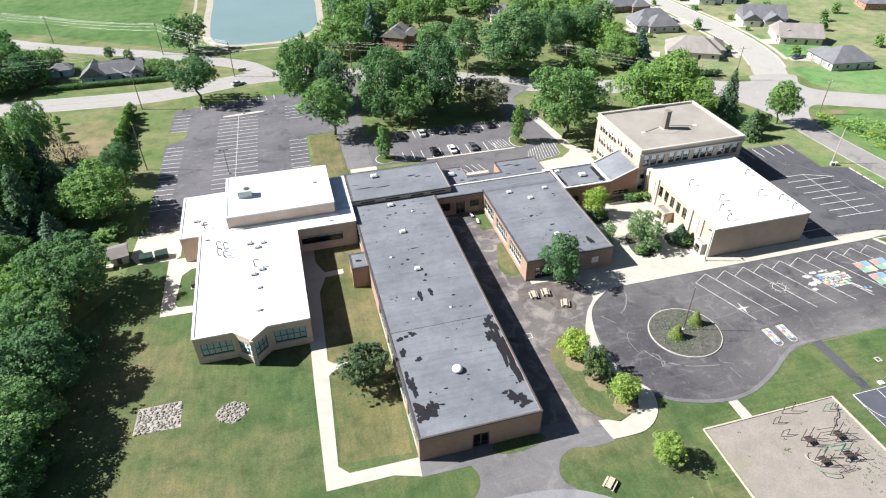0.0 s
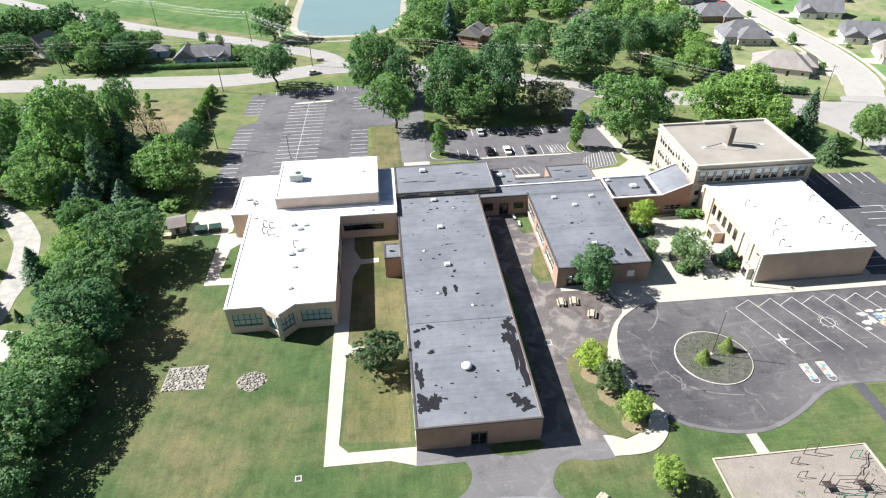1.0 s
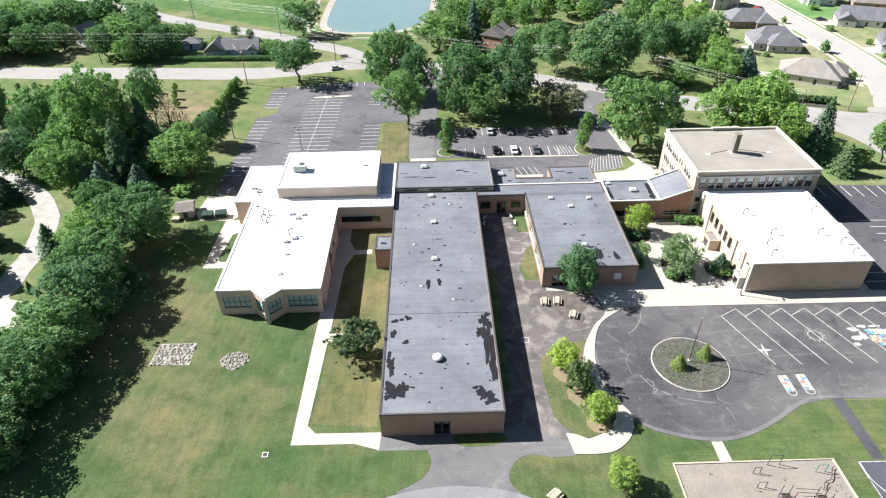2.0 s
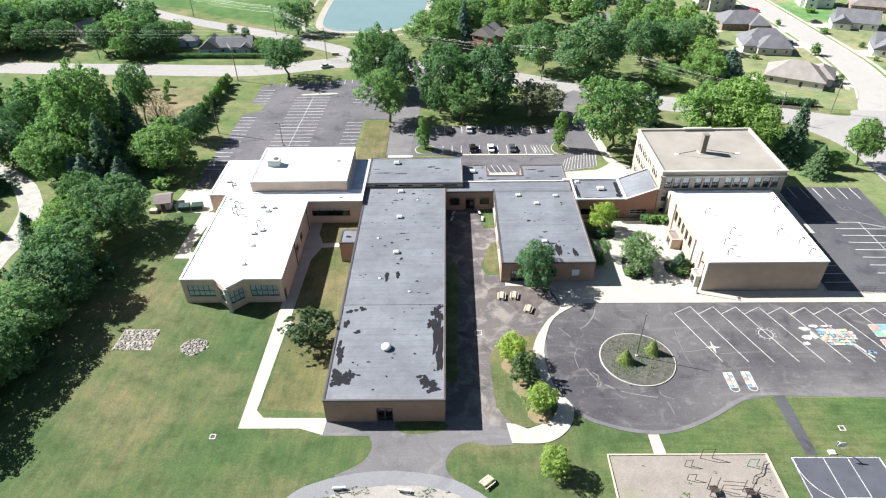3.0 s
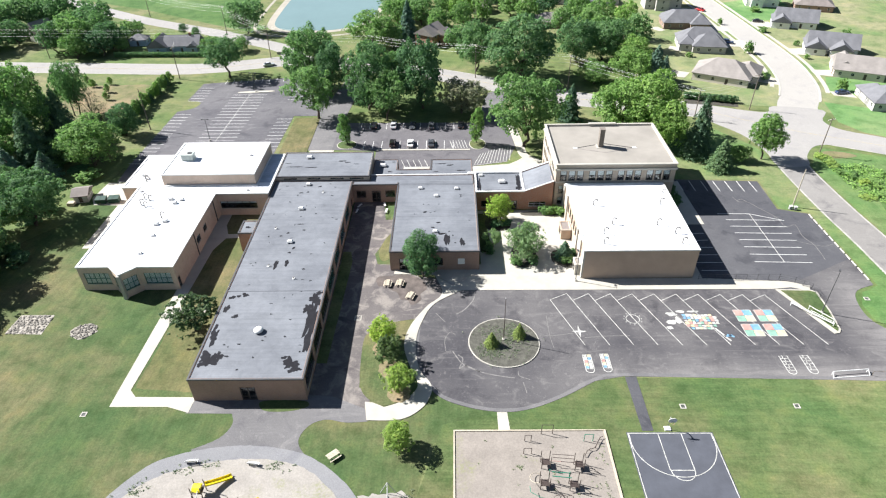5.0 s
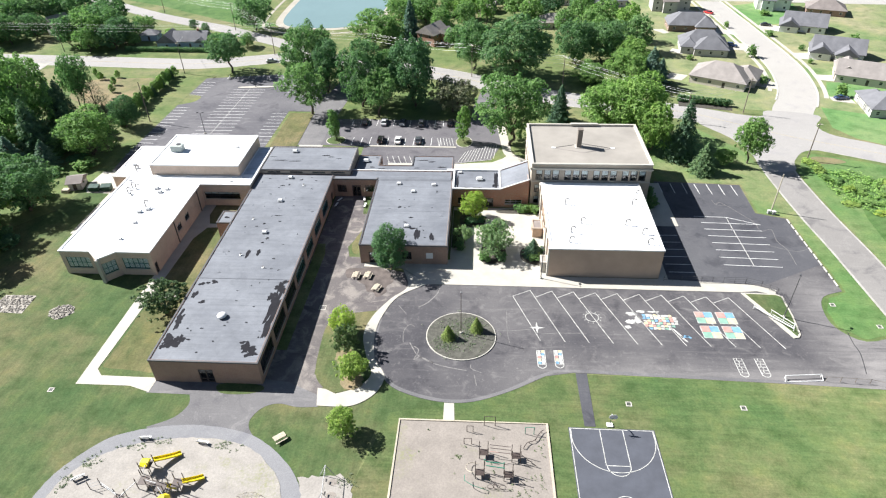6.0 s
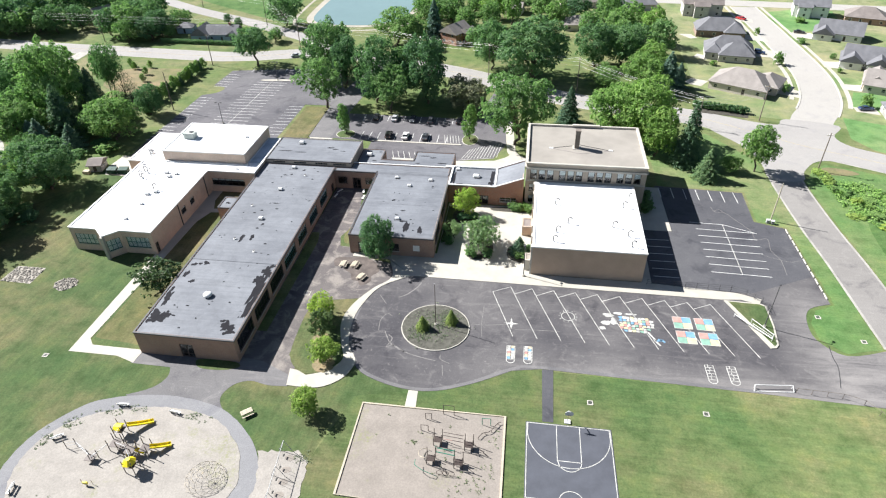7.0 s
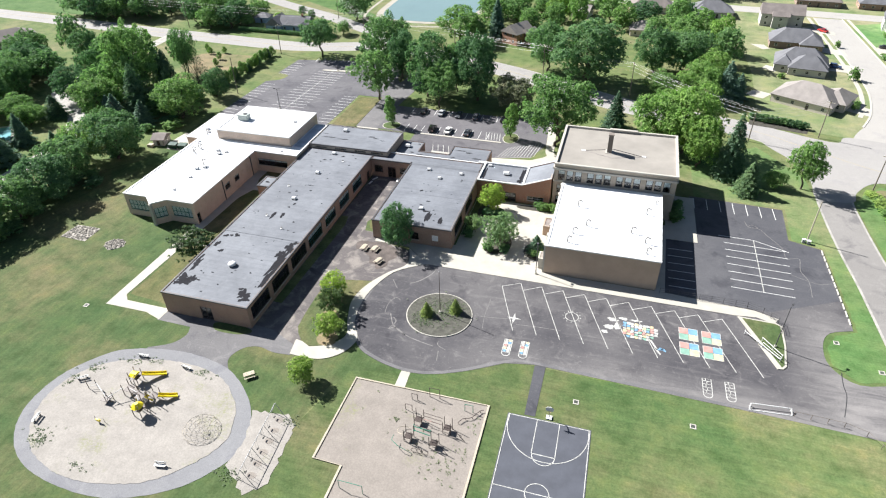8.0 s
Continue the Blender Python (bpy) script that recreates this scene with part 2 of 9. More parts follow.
M = {
    "lawn": grass("lawn", (0.046, 0.094, 0.036), (0.073, 0.105, 0.045), (0.152, 0.136, 0.078), 0.48, 0.05, 0.25, 0.13, None, (0.9, 0.07, 1)),
    "dry_lawn": grass("dry_lawn", (0.075, 0.104, 0.043), (0.112, 0.114, 0.055), (0.165, 0.14, 0.085), 0.52, 0.0, 0.0, 0.14, None, (0.9, 0.07, 1)),
    "rough": grass("rough_grass", (0.082, 0.132, 0.048), (0.118, 0.15, 0.064), (0.19, 0.178, 0.108), 0.46, 0.0, 0.0, 0.12),
    "sportsfield": grass("sports_field_grass", (0.055, 0.1, 0.038), (0.086, 0.118, 0.05), (0.148, 0.136, 0.078), 0.38, 0.05, 1.75, 0.16, (84, 126)),
    "garden": grass("garden_lawn", (0.115, 0.19, 0.075), (0.175, 0.205, 0.105), (0.265, 0.248, 0.16), 0.5),
    "verge": grass("verge_grass", (0.088, 0.168, 0.06), (0.12, 0.178, 0.074), (0.195, 0.195, 0.112), 0.34, 0.0, 0.0, 0.12),
    "crop": grass("crop_leaves", (0.06, 0.125, 0.038), (0.08, 0.147, 0.05), (0.112, 0.172, 0.07), 0.4, 0.12, 1.1),
    "earth": grass("bare_earth", (0.12, 0.14, 0.06), (0.19, 0.165, 0.1), (0.26, 0.195, 0.135), 0.5),
    "mulch": plain("dark_mulch", (0.06, 0.055, 0.044), 1.0, 0, 0.4, 1.2, 9, 0.6),
    "weedy_mulch": plain("weedy_grey_mulch", (0.088, 0.086, 0.072), 1.0, 0, 0.45, 1.6, 9, 0.6),
    "asphalt": asphalt("asphalt", (0.058, 0.056, 0.063), (0.25, 0.237, 0.23), 0.5, edge=(63, 71.5)),
    "asphalt_new": asphalt("sealed_asphalt", (0.062, 0.063, 0.073), (0.15, 0.148, 0.152), 0.3),
    "asphalt_faded": asphalt("faded_asphalt", (0.102, 0.097, 0.106), (0.2, 0.19, 0.195), 0.5),
    "asphalt_west": asphalt("west_lot_asphalt", (0.088, 0.086, 0.097), (0.215, 0.207, 0.212), 0.5),
    "asphalt_old": asphalt("old_asphalt", (0.118, 0.115, 0.12), (0.25, 0.24, 0.237), 0.6, stained=0.8),
    "road": asphalt("road_surface", (0.27, 0.258, 0.248), (0.37, 0.356, 0.342), 0.5, stained=0.9),
    "street": asphalt("street_concrete", (0.335, 0.32, 0.3), (0.385, 0.37, 0.348), 0.3, stained=0.9),
    "junction": asphalt("junction_surface", (0.285, 0.273, 0.263), (0.36, 0.346, 0.33), 0.5, stained=0.9),
    "shoulder": plain("pale_road_shoulder", (0.34, 0.326, 0.3), 0.95, 0, 0.25, 0.4, 5, 0.2),
    "sod": grass("fresh_sod", (0.095, 0.2, 0.07), (0.12, 0.22, 0.085), (0.17, 0.24, 0.11), 0.4),
    "pool_water": plain("pool_water", (0.2, 0.42, 0.47), 0.1, 0, 0.06, 0.2, 1.0, 0.08),
    "yard": asphalt("yard_asphalt", (0.088, 0.079, 0.082), (0.245, 0.22, 0.2), 0.85, more=0.07),
    "lane": asphalt("side_road_surface", (0.2, 0.19, 0.182), (0.3, 0.286, 0.272), 0.5),
    "court": plain("court_surface", (0.068, 0.073, 0.09), 0.85, 0, 0.15, 0.4, 8, 0.15),
    "concrete": plain("concrete", (0.395, 0.373, 0.325), 0.85, 0, 0.1, 0.35, 6, 0.15),
    "kerb": plain("kerb_concrete", (0.42, 0.4, 0.355), 0.85, 0, 0.12, 0.5, 6, 0.15),
    "ring": asphalt("pale_path_asphalt", (0.185, 0.186, 0.196), (0.27, 0.268, 0.272), 0.5, stained=0.85),
    "mud": plain("bare_mud", (0.112, 0.092, 0.084), 0.95, 0, 0.4, 0.5, 6, 0.4),
    "crack": plain("pale_crack_filler", (0.18, 0.172, 0.168), 0.9, 0, 0.35, 1.5, 6, 0.1),
    "dark_crack": plain("dark_open_crack", (0.03, 0.03, 0.033), 0.9, 0, 0.2, 1.5, 6, 0.1),
    "pipe": plain("dull_vent_pipe", (0.2, 0.19, 0.18), 0.7, 0.0, 0.1),
    "unit_grey": plain("grey_green_enamel", (0.4, 0.44, 0.41), 0.5, 0.0, 0.15),
    "roof_stain": plain("ponding_stain_on_membrane", (0.36, 0.355, 0.34), 0.9, 0, 0.35, 0.8, 4, 0.05),
    "sand": weedy("pale_sand", (0.305, 0.283, 0.258), 0.6),
    "wood_chips": weedy("wood_chips", (0.25, 0.222, 0.197), 0.62),
    "water": plain("pond_water", (0.16, 0.235, 0.235), 0.16, 0, 0.06, 0.02, 0.3, 0.05),
    "shingle_white": plain("pale_shore", (0.31, 0.285, 0.24), 0.95, 0, 0.15, 0.3, 4, 0.3),
    "rock": plain("grey_stone", (0.31, 0.285, 0.25), 0.9, 0, 0.3, 1.5, 6, 0.5, spread=0.45),
    "roof_white": membrane("white_roof_membrane", (0.655, 0.67, 0.695), (0.74, 0.75, 0.77), 0.05),
    "roof_grey": membrane("grey_roof_membrane", (0.118, 0.127, 0.147), (0.178, 0.19, 0.213), 0.11),
    "roof_bare": plain("bare_roof_felt", (0.017, 0.017, 0.021), 0.9, 0, 0.2, 1.0, 5, 0.2),
    "roof_blue": membrane("blue_grey_membrane", (0.30, 0.36, 0.44), (0.46, 0.52, 0.6), 0.15),
    "roof_tan": plain("tan_ballast_roof", (0.262, 0.242, 0.216), 0.95, 0, 0.16, 0.12, 6, 0.3),
    "coping": plain("pale_metal_coping", (0.66, 0.66, 0.65), 0.45, 0.0, 0.06, 0.4, 4, 0.05),
    "fascia_dark": plain("dark_metal_fascia", (0.07, 0.07, 0.075), 0.5, 0.0, 0.1, 0.4, 4, 0.05),
    "fascia_tan": plain("tan_metal_fascia", (0.4, 0.33, 0.27), 0.5, 0.0, 0.08, 0.4, 4, 0.05),
    "brick_pink": brick("pink_brown_brick", (0.34, 0.212, 0.16), (0.33, 0.25, 0.2)),
    "brick_tan": brick("tan_brick", (0.6, 0.46, 0.365), (0.56, 0.48, 0.41)),
    "brick_red": brick("red_brick", (0.36, 0.16, 0.1), (0.33, 0.27, 0.22)),
    "brick_dim": brick("muted_brown_brick", (0.25, 0.165, 0.13), (0.27, 0.225, 0.19)),
    "brick_buff": brick("buff_brick", (0.385, 0.325, 0.262), (0.38, 0.345, 0.3), 0.15),
    "chimney_brick": brick("dark_chimney_brick", (0.19, 0.162, 0.142), (0.22, 0.2, 0.18)),
    "stucco": plain("tan_render", (0.46, 0.345, 0.262), 0.9, 0, 0.1, 0.25, 5, 0.15),
    "stone": plain("pale_limestone", (0.42, 0.395, 0.35), 0.85, 0, 0.1, 0.4, 6, 0.15),
    "siding": plain("white_siding", (0.72, 0.71, 0.68), 0.6, 0, 0.05, 0.5, 6, 0.1, (0.1, 0.1, 3)),
    "siding_blue": plain("blue_siding", (0.3, 0.39, 0.5), 0.6, 0, 0.08, 0.5, 6, 0.1, (0.1, 0.1, 3)),
    "siding_grey": plain("grey_siding", (0.42, 0.41, 0.39), 0.6, 0, 0.08, 0.5, 6, 0.1, (0.1, 0.1, 3)),
    "siding_tan": plain("tan_siding", (0.56, 0.5, 0.44), 0.6, 0, 0.08, 0.5, 6, 0.1, (0.1, 0.1, 3)),
    "shingles": plain("grey_shingles", (0.138, 0.139, 0.152), 0.9, 0, 0.22, 0.3, 5, 0.4),
    "shingles_tan": plain("tan_shingles", (0.245, 0.222, 0.208), 0.9, 0, 0.18, 0.3, 5, 0.4),
    "shingles_brown": plain("brown_shingles", (0.19, 0.165, 0.155), 0.9, 0, 0.22, 0.3, 5, 0.4),
    "paint": plain("worn_white_paint", (0.47, 0.465, 0.44), 0.8, 0, 0.4, 1.4, 7, 0.05),
    "fresh_paint": plain("white_line_paint", (0.62, 0.62, 0.605), 0.8, 0, 0.15, 0.9, 7, 0.05),
    "frame_teal": plain("teal_window_frame", (0.02, 0.14, 0.13), 0.5, 0.2, 0.08),
    "frame_dark": plain("dark_window_frame", (0.045, 0.04, 0.04), 0.5, 0.2, 0.08),
    "frame_white": plain("white_window_frame", (0.72, 0.72, 0.7), 0.5, 0, 0.05),
    "blind": plain("pale_window_blind", (0.85, 0.85, 0.83), 0.8, 0, 0.06),
    "door": plain("brown_door", (0.06, 0.045, 0.04), 0.6, 0, 0.1),
    "dark": plain("dark_interior", (0.03, 0.03, 0.032), 0.9, 0, 0.1),
    "steel": plain("galvanised_steel", (0.34, 0.345, 0.35), 0.6, 0.25, 0.1),
    "wire": plain("pale_cable", (0.75, 0.75, 0.73), 0.5, 0.3, 0.05),
    "pole": plain("weathered_pole", (0.17, 0.14, 0.115), 0.9, 0, 0.2, 1, 8, 0.3),
    "timber": plain("weathered_timber", (0.42, 0.37, 0.29), 0.9, 0, 0.15, 1, 8, 0.3),
    "bark": plain("bark", (0.095, 0.075, 0.058), 0.95, 0, 0.25, 2, 10, 0.6),
    "yellow": plain("yellow_plastic", (0.78, 0.62, 0.02), 0.4, 0, 0.06),
    "green": plain("green_painted_steel", (0.02, 0.2, 0.13), 0.45, 0.1, 0.08),
    "green_bin": plain("dark_green_steel", (0.014, 0.045, 0.034), 0.5, 0.2, 0.15),
    "brown_steel": plain("brown_painted_steel", (0.07, 0.052, 0.046), 0.5, 0.1, 0.1),
    "rubber": plain("black_rubber", (0.018, 0.018, 0.018), 0.8, 0, 0.1),
    "red_paint": plain("red_ground_paint", (0.44, 0.24, 0.21), 0.8, 0, 0.2, 0.9, 6, 0.05),
    "blue_paint": plain("blue_ground_paint", (0.15, 0.3, 0.45), 0.8, 0, 0.2, 0.9, 6, 0.05),
    "green_paint": plain("green_ground_paint", (0.19, 0.34, 0.27), 0.8, 0, 0.2, 0.9, 6, 0.05),
    "yellow_paint": plain("yellow_ground_paint", (0.6, 0.5, 0.3), 0.8, 0, 0.2, 0.9, 6, 0.05),
    "road_yellow": plain("worn_yellow_road_paint", (0.36, 0.31, 0.2), 0.85, 0, 0.2, 0.9, 6, 0.05),
    "leaf_mid": foliage("mid_green_leaves", (0.088, 0.160, 0.072), (0.240, 0.350, 0.158)),
    "leaf_dark": foliage("dark_green_leaves", (0.066, 0.132, 0.068), (0.180, 0.282, 0.136)),
    "leaf_bright": foliage("bright_green_leaves", (0.108, 0.190, 0.066), (0.285, 0.400, 0.145)),
    "leaf_lime": foliage("yellow_green_leaves", (0.18, 0.25, 0.058), (0.45, 0.525, 0.15)),
    "leaf_pale": foliage("pale_feathery_leaves", (0.13, 0.19, 0.09), (0.33, 0.42, 0.21)),
    "leaf_young": foliage("young_conifer_needles", (0.12, 0.16, 0.06), (0.3, 0.35, 0.14)),
    "leaf_dull": foliage("dull_bronze_leaves", (0.13, 0.13, 0.09), (0.30, 0.29, 0.195)),
    "leaf_weed": foliage("pale_weed_leaves", (0.17, 0.18, 0.12), (0.32, 0.33, 0.22)),
    "leaf_lush": foliage("lush_weed_leaves", (0.12, 0.22, 0.075), (0.33, 0.46, 0.18)),
    "needle": foliage("conifer_needles", (0.072, 0.128, 0.084), (0.178, 0.25, 0.15)),
    "needle_blue": foliage("blue_green_needles", (0.098, 0.155, 0.125), (0.225, 0.305, 0.235)),
    "needle_pine": foliage("pine_needles", (0.066, 0.1, 0.055), (0.17, 0.222, 0.108)),
}
M["roof_bare"].node_tree.nodes["Principled BSDF"].inputs["Specular IOR Level"].default_value = 0.15
glass_m, glass_nt, glass_b = shader("window_glass")
glass_b.inputs["Base Color"].default_value = (0.75, 0.82, 0.84, 1)
glass_b.inputs["Roughness"].default_value = 0.03
glass_b.inputs["Transmission Weight"].default_value = 1.0
glass_b.inputs["IOR"].default_value = 1.5
M["glass"] = glass_m


def car_paint(name, colour):
    m, nt, b = shader(name)
    b.inputs["Base Color"].default_value = (*colour, 1)
    b.inputs["Roughness"].default_value = 0.25
    b.inputs["Coat Weight"].default_value = 0.6
    dust = noise_of(nt, 3, 4)
    nt.links.new(ramp(nt, dust.outputs["Fac"], [(0.3, (0.2,) * 3), (0.7, (0.34,) * 3)]), b.inputs["Roughness"])
    return m


# ---- mesh helpers ----
def site(x, y):
    """Ground plan to site: the plan of the grounds was drawn in slight perspective, and this lays it out true."""
    w = 1 + 2.21683e-05 * x + 0.000398734 * y
    return (1.0414 * x + 0.0195207 * y - 1.96792) / w, (-0.00249117 * x + 1.03715 * y + 0.370394) / w


def grain_of(x, y):
    """How much a metre of the plan is on the site."""
    return site(x + 1, y)[0] - site(x, y)[0]


SURVEYED = {"school wing", "gymnasium", "porch", "school building", "roof vent", "vent pipe", "rooftop unit"}   # given in site metres, all else by the plan
BUILT = set()


def on_plan(parent):
    """Whether a part's points are given by the plan: nothing over it, or a thing left at the plan's origin."""
    while parent is not None and parent.parent is not None:
        parent = parent.parent
    return parent is None or (parent.name not in BUILT and abs(parent.location.x) < 2 and abs(parent.location.y) < 2)


def part(name, bm, material, parent=None, label="", smooth=False):
    """Links a bmesh as one mesh object, under a thing or a part where one is given."""
    me = bpy.data.meshes.new(name)
    if on_plan(parent):
        for q in bm.verts:
            q.co.x, q.co.y = site(q.co.x, q.co.y)
    bmesh.ops.recalc_face_normals(bm, faces=bm.faces)
    bm.to_mesh(me)
    bm.free()
    if smooth:
        me.shade_smooth()
    me.materials.append(M[material] if isinstance(material, str) else material)
    ob = new(name, me)
    if parent:
        ob.parent = parent
    return tagged(ob, label)


def shared(name, me, parent, m=None):
    ob = new(name, me)
    ob.parent = parent
    if m is not None:
        ob.matrix_basis = m
    return ob


def thing(name, label, category, group="", kind="", at=(0, 0, 0)):
    ob = new(name)
    if category in SURVEYED:
        BUILT.add(ob.name)
    elif max(abs(at[0]), abs(at[1])) > 2:
        at = (*site(at[0], at[1]), at[2])
    ob.location = at
    return tagged(ob, label, category, group, kind)


def box(bm, x0, x1, y0, y1, z0, z1, m=None):
    m = m or Matrix()
    v = [bm.verts.new(m @ Vector(p)) for p in
         ((x0, y0, z0), (x1, y0, z0), (x1, y1, z0), (x0, y1, z0), (x0, y0, z1), (x1, y0, z1), (x1, y1, z1), (x0, y1, z1))]
    for f in ((3, 2, 1, 0), (4, 5, 6, 7), (0, 1, 5, 4), (1, 2, 6, 5), (2, 3, 7, 6), (3, 0, 4, 7)):
        bm.faces.new([v[i] for i in f])
    return v


def beam(bm, a, b, r, sides=6, r2=None):
    """A round bar from a to b."""
    a, b = Vector(a), Vector(b)
    q = (b - a).to_track_quat("Z", "Y").to_matrix()
    r2 = r if r2 is None else r2
    rings = []
    for p, rr in ((a, r), (b, r2)):
        rings.append([bm.verts.new(p + q @ Vector((rr * math.cos(k * math.tau / sides), rr * math.sin(k * math.tau / sides), 0))) for k in range(sides)])
    for k in range(sides):
        bm.faces.new((rings[0][k], rings[0][(k + 1) % sides], rings[1][(k + 1) % sides], rings[1][k]))
    bm.faces.new(rings[0][::-1])
    bm.faces.new(rings[1])


def tube(bm, pts, r, sides=5):
    """A round bar along a bent line, in one piece."""
    p = [Vector(q) for q in pts]
    rings = []
    for i, q in enumerate(p):
        d = (p[min(i + 1, len(p) - 1)] - p[max(i - 1, 0)]).normalized()
        m = d.to_track_quat("Z", "Y").to_matrix()
        rings.append([bm.verts.new(q + m @ Vector((r * math.cos(k * math.tau / sides), r * math.sin(k * math.tau / sides), 0))) for k in range(sides)])
    for a, b in zip(rings, rings[1:]):
        for k in range(sides):
            bm.faces.new((a[k], a[(k + 1) % sides], b[(k + 1) % sides], b[k]))
    bm.faces.new(rings[0][::-1])
    bm.faces.new(rings[-1])


def prism(bm, pts, z0, z1):
    """A flat polygon with thickness."""
    lo, hi = [bm.verts.new((x, y, z0)) for x, y in pts], [bm.verts.new((x, y, z1)) for x, y in pts]
    bm.faces.new(lo[::-1])
    bm.faces.new(hi)
    n = len(pts)
    for k in range(n):
        bm.faces.new((lo[k], lo[(k + 1) % n], hi[(k + 1) % n], hi[k]))


def curve_through(pts, steps=6, closed=False):
    """A smooth line through the points."""
    p = [Vector(q) for q in pts]
    n = len(p)
    out = []
    for i in range(n if closed else n - 1):
        if closed:
            a, b, c, d = p[i - 1], p[i], p[(i + 1) % n], p[(i + 2) % n]
        else:
            a, b, c, d = p[max(i - 1, 0)], p[i], p[i + 1], p[min(i + 2, n - 1)]
        for k in range(steps):
            t = k / steps
            out.append(0.5 * ((2 * b) + (c - a) * t + (2 * a - 5 * b + 4 * c - d) * t * t + (3 * b - a - 3 * c + d) * t ** 3))
    if not closed:
        out.append(p[-1])
    return [tuple(q) for q in out]


def ribbon(pts, width):
    """The outline of a band of that width along a line."""
    p = [Vector(q) for q in pts]
    left, right = [], []
    for i, q in enumerate(p):
        d = (p[min(i + 1, len(p) - 1)] - p[max(i - 1, 0)]).normalized()
        n = Vector((-d.y, d.x)) * width / 2
        left.append(tuple(q + n))
        right.append(tuple(q - n))
    return right + left[::-1]


def slab(name, pts, z0, z1, material, label="", category="", kind="structure", parent=None):
    bm = bmesh.new()
    prism(bm, pts, z0, z1)
    ob = part(name, bm, material, parent, label)
    if parent is None:
        tagged(ob, label, category, "", kind)
    return ob


def strip(bm, pts, width, z0, z1):
    """A band with thickness, as a row of joined quads."""
    n = len(pts)
    out = ribbon(pts, width)
    right, left = out[:n], out[n:][::-1]
    rows = [[bm.verts.new((*p, z)) for p, z in ((right[i], z0), (left[i], z0), (left[i], z1), (right[i], z1))] for i in range(n)]
    for a, b in zip(rows, rows[1:]):
        for k in range(4):
            bm.faces.new((a[k], a[(k + 1) % 4], b[(k + 1) % 4], b[k]))
    bm.faces.new(rows[0])
    bm.faces.new(rows[-1][::-1])


def ragged(pts, amp=0.14, step=0.9, seed=1):
    """The outline cut into short pieces with a slightly uneven edge."""
    rng = random.Random(seed)
    out = []
    for k, p in enumerate(pts):
        a, b = Vector(p), Vector(pts[(k + 1) % len(pts)])
        n = max(1, round((b - a).length / step))
        for i in range(n):
            q = a.lerp(b, i / n)
            out.append((q.x + rng.uniform(-amp, amp), q.y + rng.uniform(-amp, amp)))
    return out


# ---- the ground and what is laid on it ----
def ground_sheet():
    bm = bmesh.new()
    xs = [-4000, -1500, -600, -300, -150, -75, 0, 75, 150, 300, 600, 1500, 4000]
    ys = [-4000, -1500, -600, -200, -50, 20, 90, 160, 240, 330, 600, 1500, 4000]
    grid = [[bm.verts.new((x, y, 0)) for x in xs] for y in ys]
    for a, b in zip(grid, grid[1:]):
        for k in range(len(xs) - 1):
            bm.faces.new((a[k], a[k + 1], b[k + 1], b[k]))
    me = bpy.data.meshes.new("ground")
    bm.to_mesh(me)
    bm.free()
    me.materials.append(M["rough"])
    return tagged(new("ground", me), "mown grass ground around the school", "ground", "", "structure")


def arc(cx, cy, r, a0, a1, n=24):
    return [(cx + r * math.cos(radians(a0 + (a1 - a0) * k / n)), cy + r * math.sin(radians(a0 + (a1 - a0) * k / n))) for k in range(n + 1)]


ground_sheet()
# lawns round the school
slab("lawn", [(-60, -150), (-60, 100), (-47, 118), (-46, 148), (36, 148), (36, 95), (50, 90), (62, 60), (80, 64.4), (80, 64), (60, 56), (46, 50), (44, 40), (46, 10), (44, -150)], -0.3, 0.01, "lawn", "patchy mown lawn turning dry and brown", "lawn")
slab("sports_field", [(44, -150), (46, 10), (44, 40), (48, 54), (66, 58.6), (76, 64.3), (136, 63.2), (143, 50), (143, -150)], -0.3, 0.014, "sportsfield", "mown green playing field with faint mowing stripes", "field")
slab("crop_field", [(-420, 262), (-190, 262)] + [(-176, 372), (-116.7, 340), (-72, 309), (-47, 293), (-40, 300), (-52, 312), (-60, 365), (-58, 520), (-420, 520)], -0.3, 0.016, "crop", "bright green crop field beside the road", "field")
slab("crop_field", [(176, 136), (166, 137), (161, 130), (158.6, 120), (157.4, 108), (156.6, 60), (156.6, -40), (330, -40), (330, 60), (200, 124), (186, 131)], -0.3, 0.016, "crop", "dense green bean crop beside the side road", "field")
slab("bare_plot", curve_through([(-90, 197), (-72, 190), (-62, 191), (-60.5, 204), (-65, 218), (-78, 219), (-92, 216)], 5, True), -0.3, 0.018, "earth", "dry grass plot with bare reddish earth", "plot")
slab("lot_verge", [(-53, 150), (-44.4, 150), (-46, 191), (-46, 222), (-18, 227), (4, 227), (4, 231), (-30, 231), (-57, 226), (-58, 190)], -0.3, 0.02, "rough", "mown grass verge along the parking lot", "verge")
slab("garden_lawn", [(136, 206), (150, 193), (164, 190), (176, 186), (200, 160), (330, 120), (330, 440), (140, 440), (140, 250)], -0.3, 0.008, "garden", "pale mown lawns around the houses", "lawn")
for pts in ([(186.2, 203.5), (193.4, 220.1), (201, 219.9), (216, 212), (207, 200), (192.6, 201)], [(180.2, 194.6), (185, 191.9), (216, 178), (226, 150), (205, 153.5), (189, 161.6), (179.6, 168.6), (176, 177)], [(197.4, 341), (195.8, 301), (201.8, 302.6), (225, 310), (232, 346), (214, 349)]):
    slab("garden_lawn", pts, -0.3, 0.014, "sod", "bright green fresh lawn beside the street", "lawn")
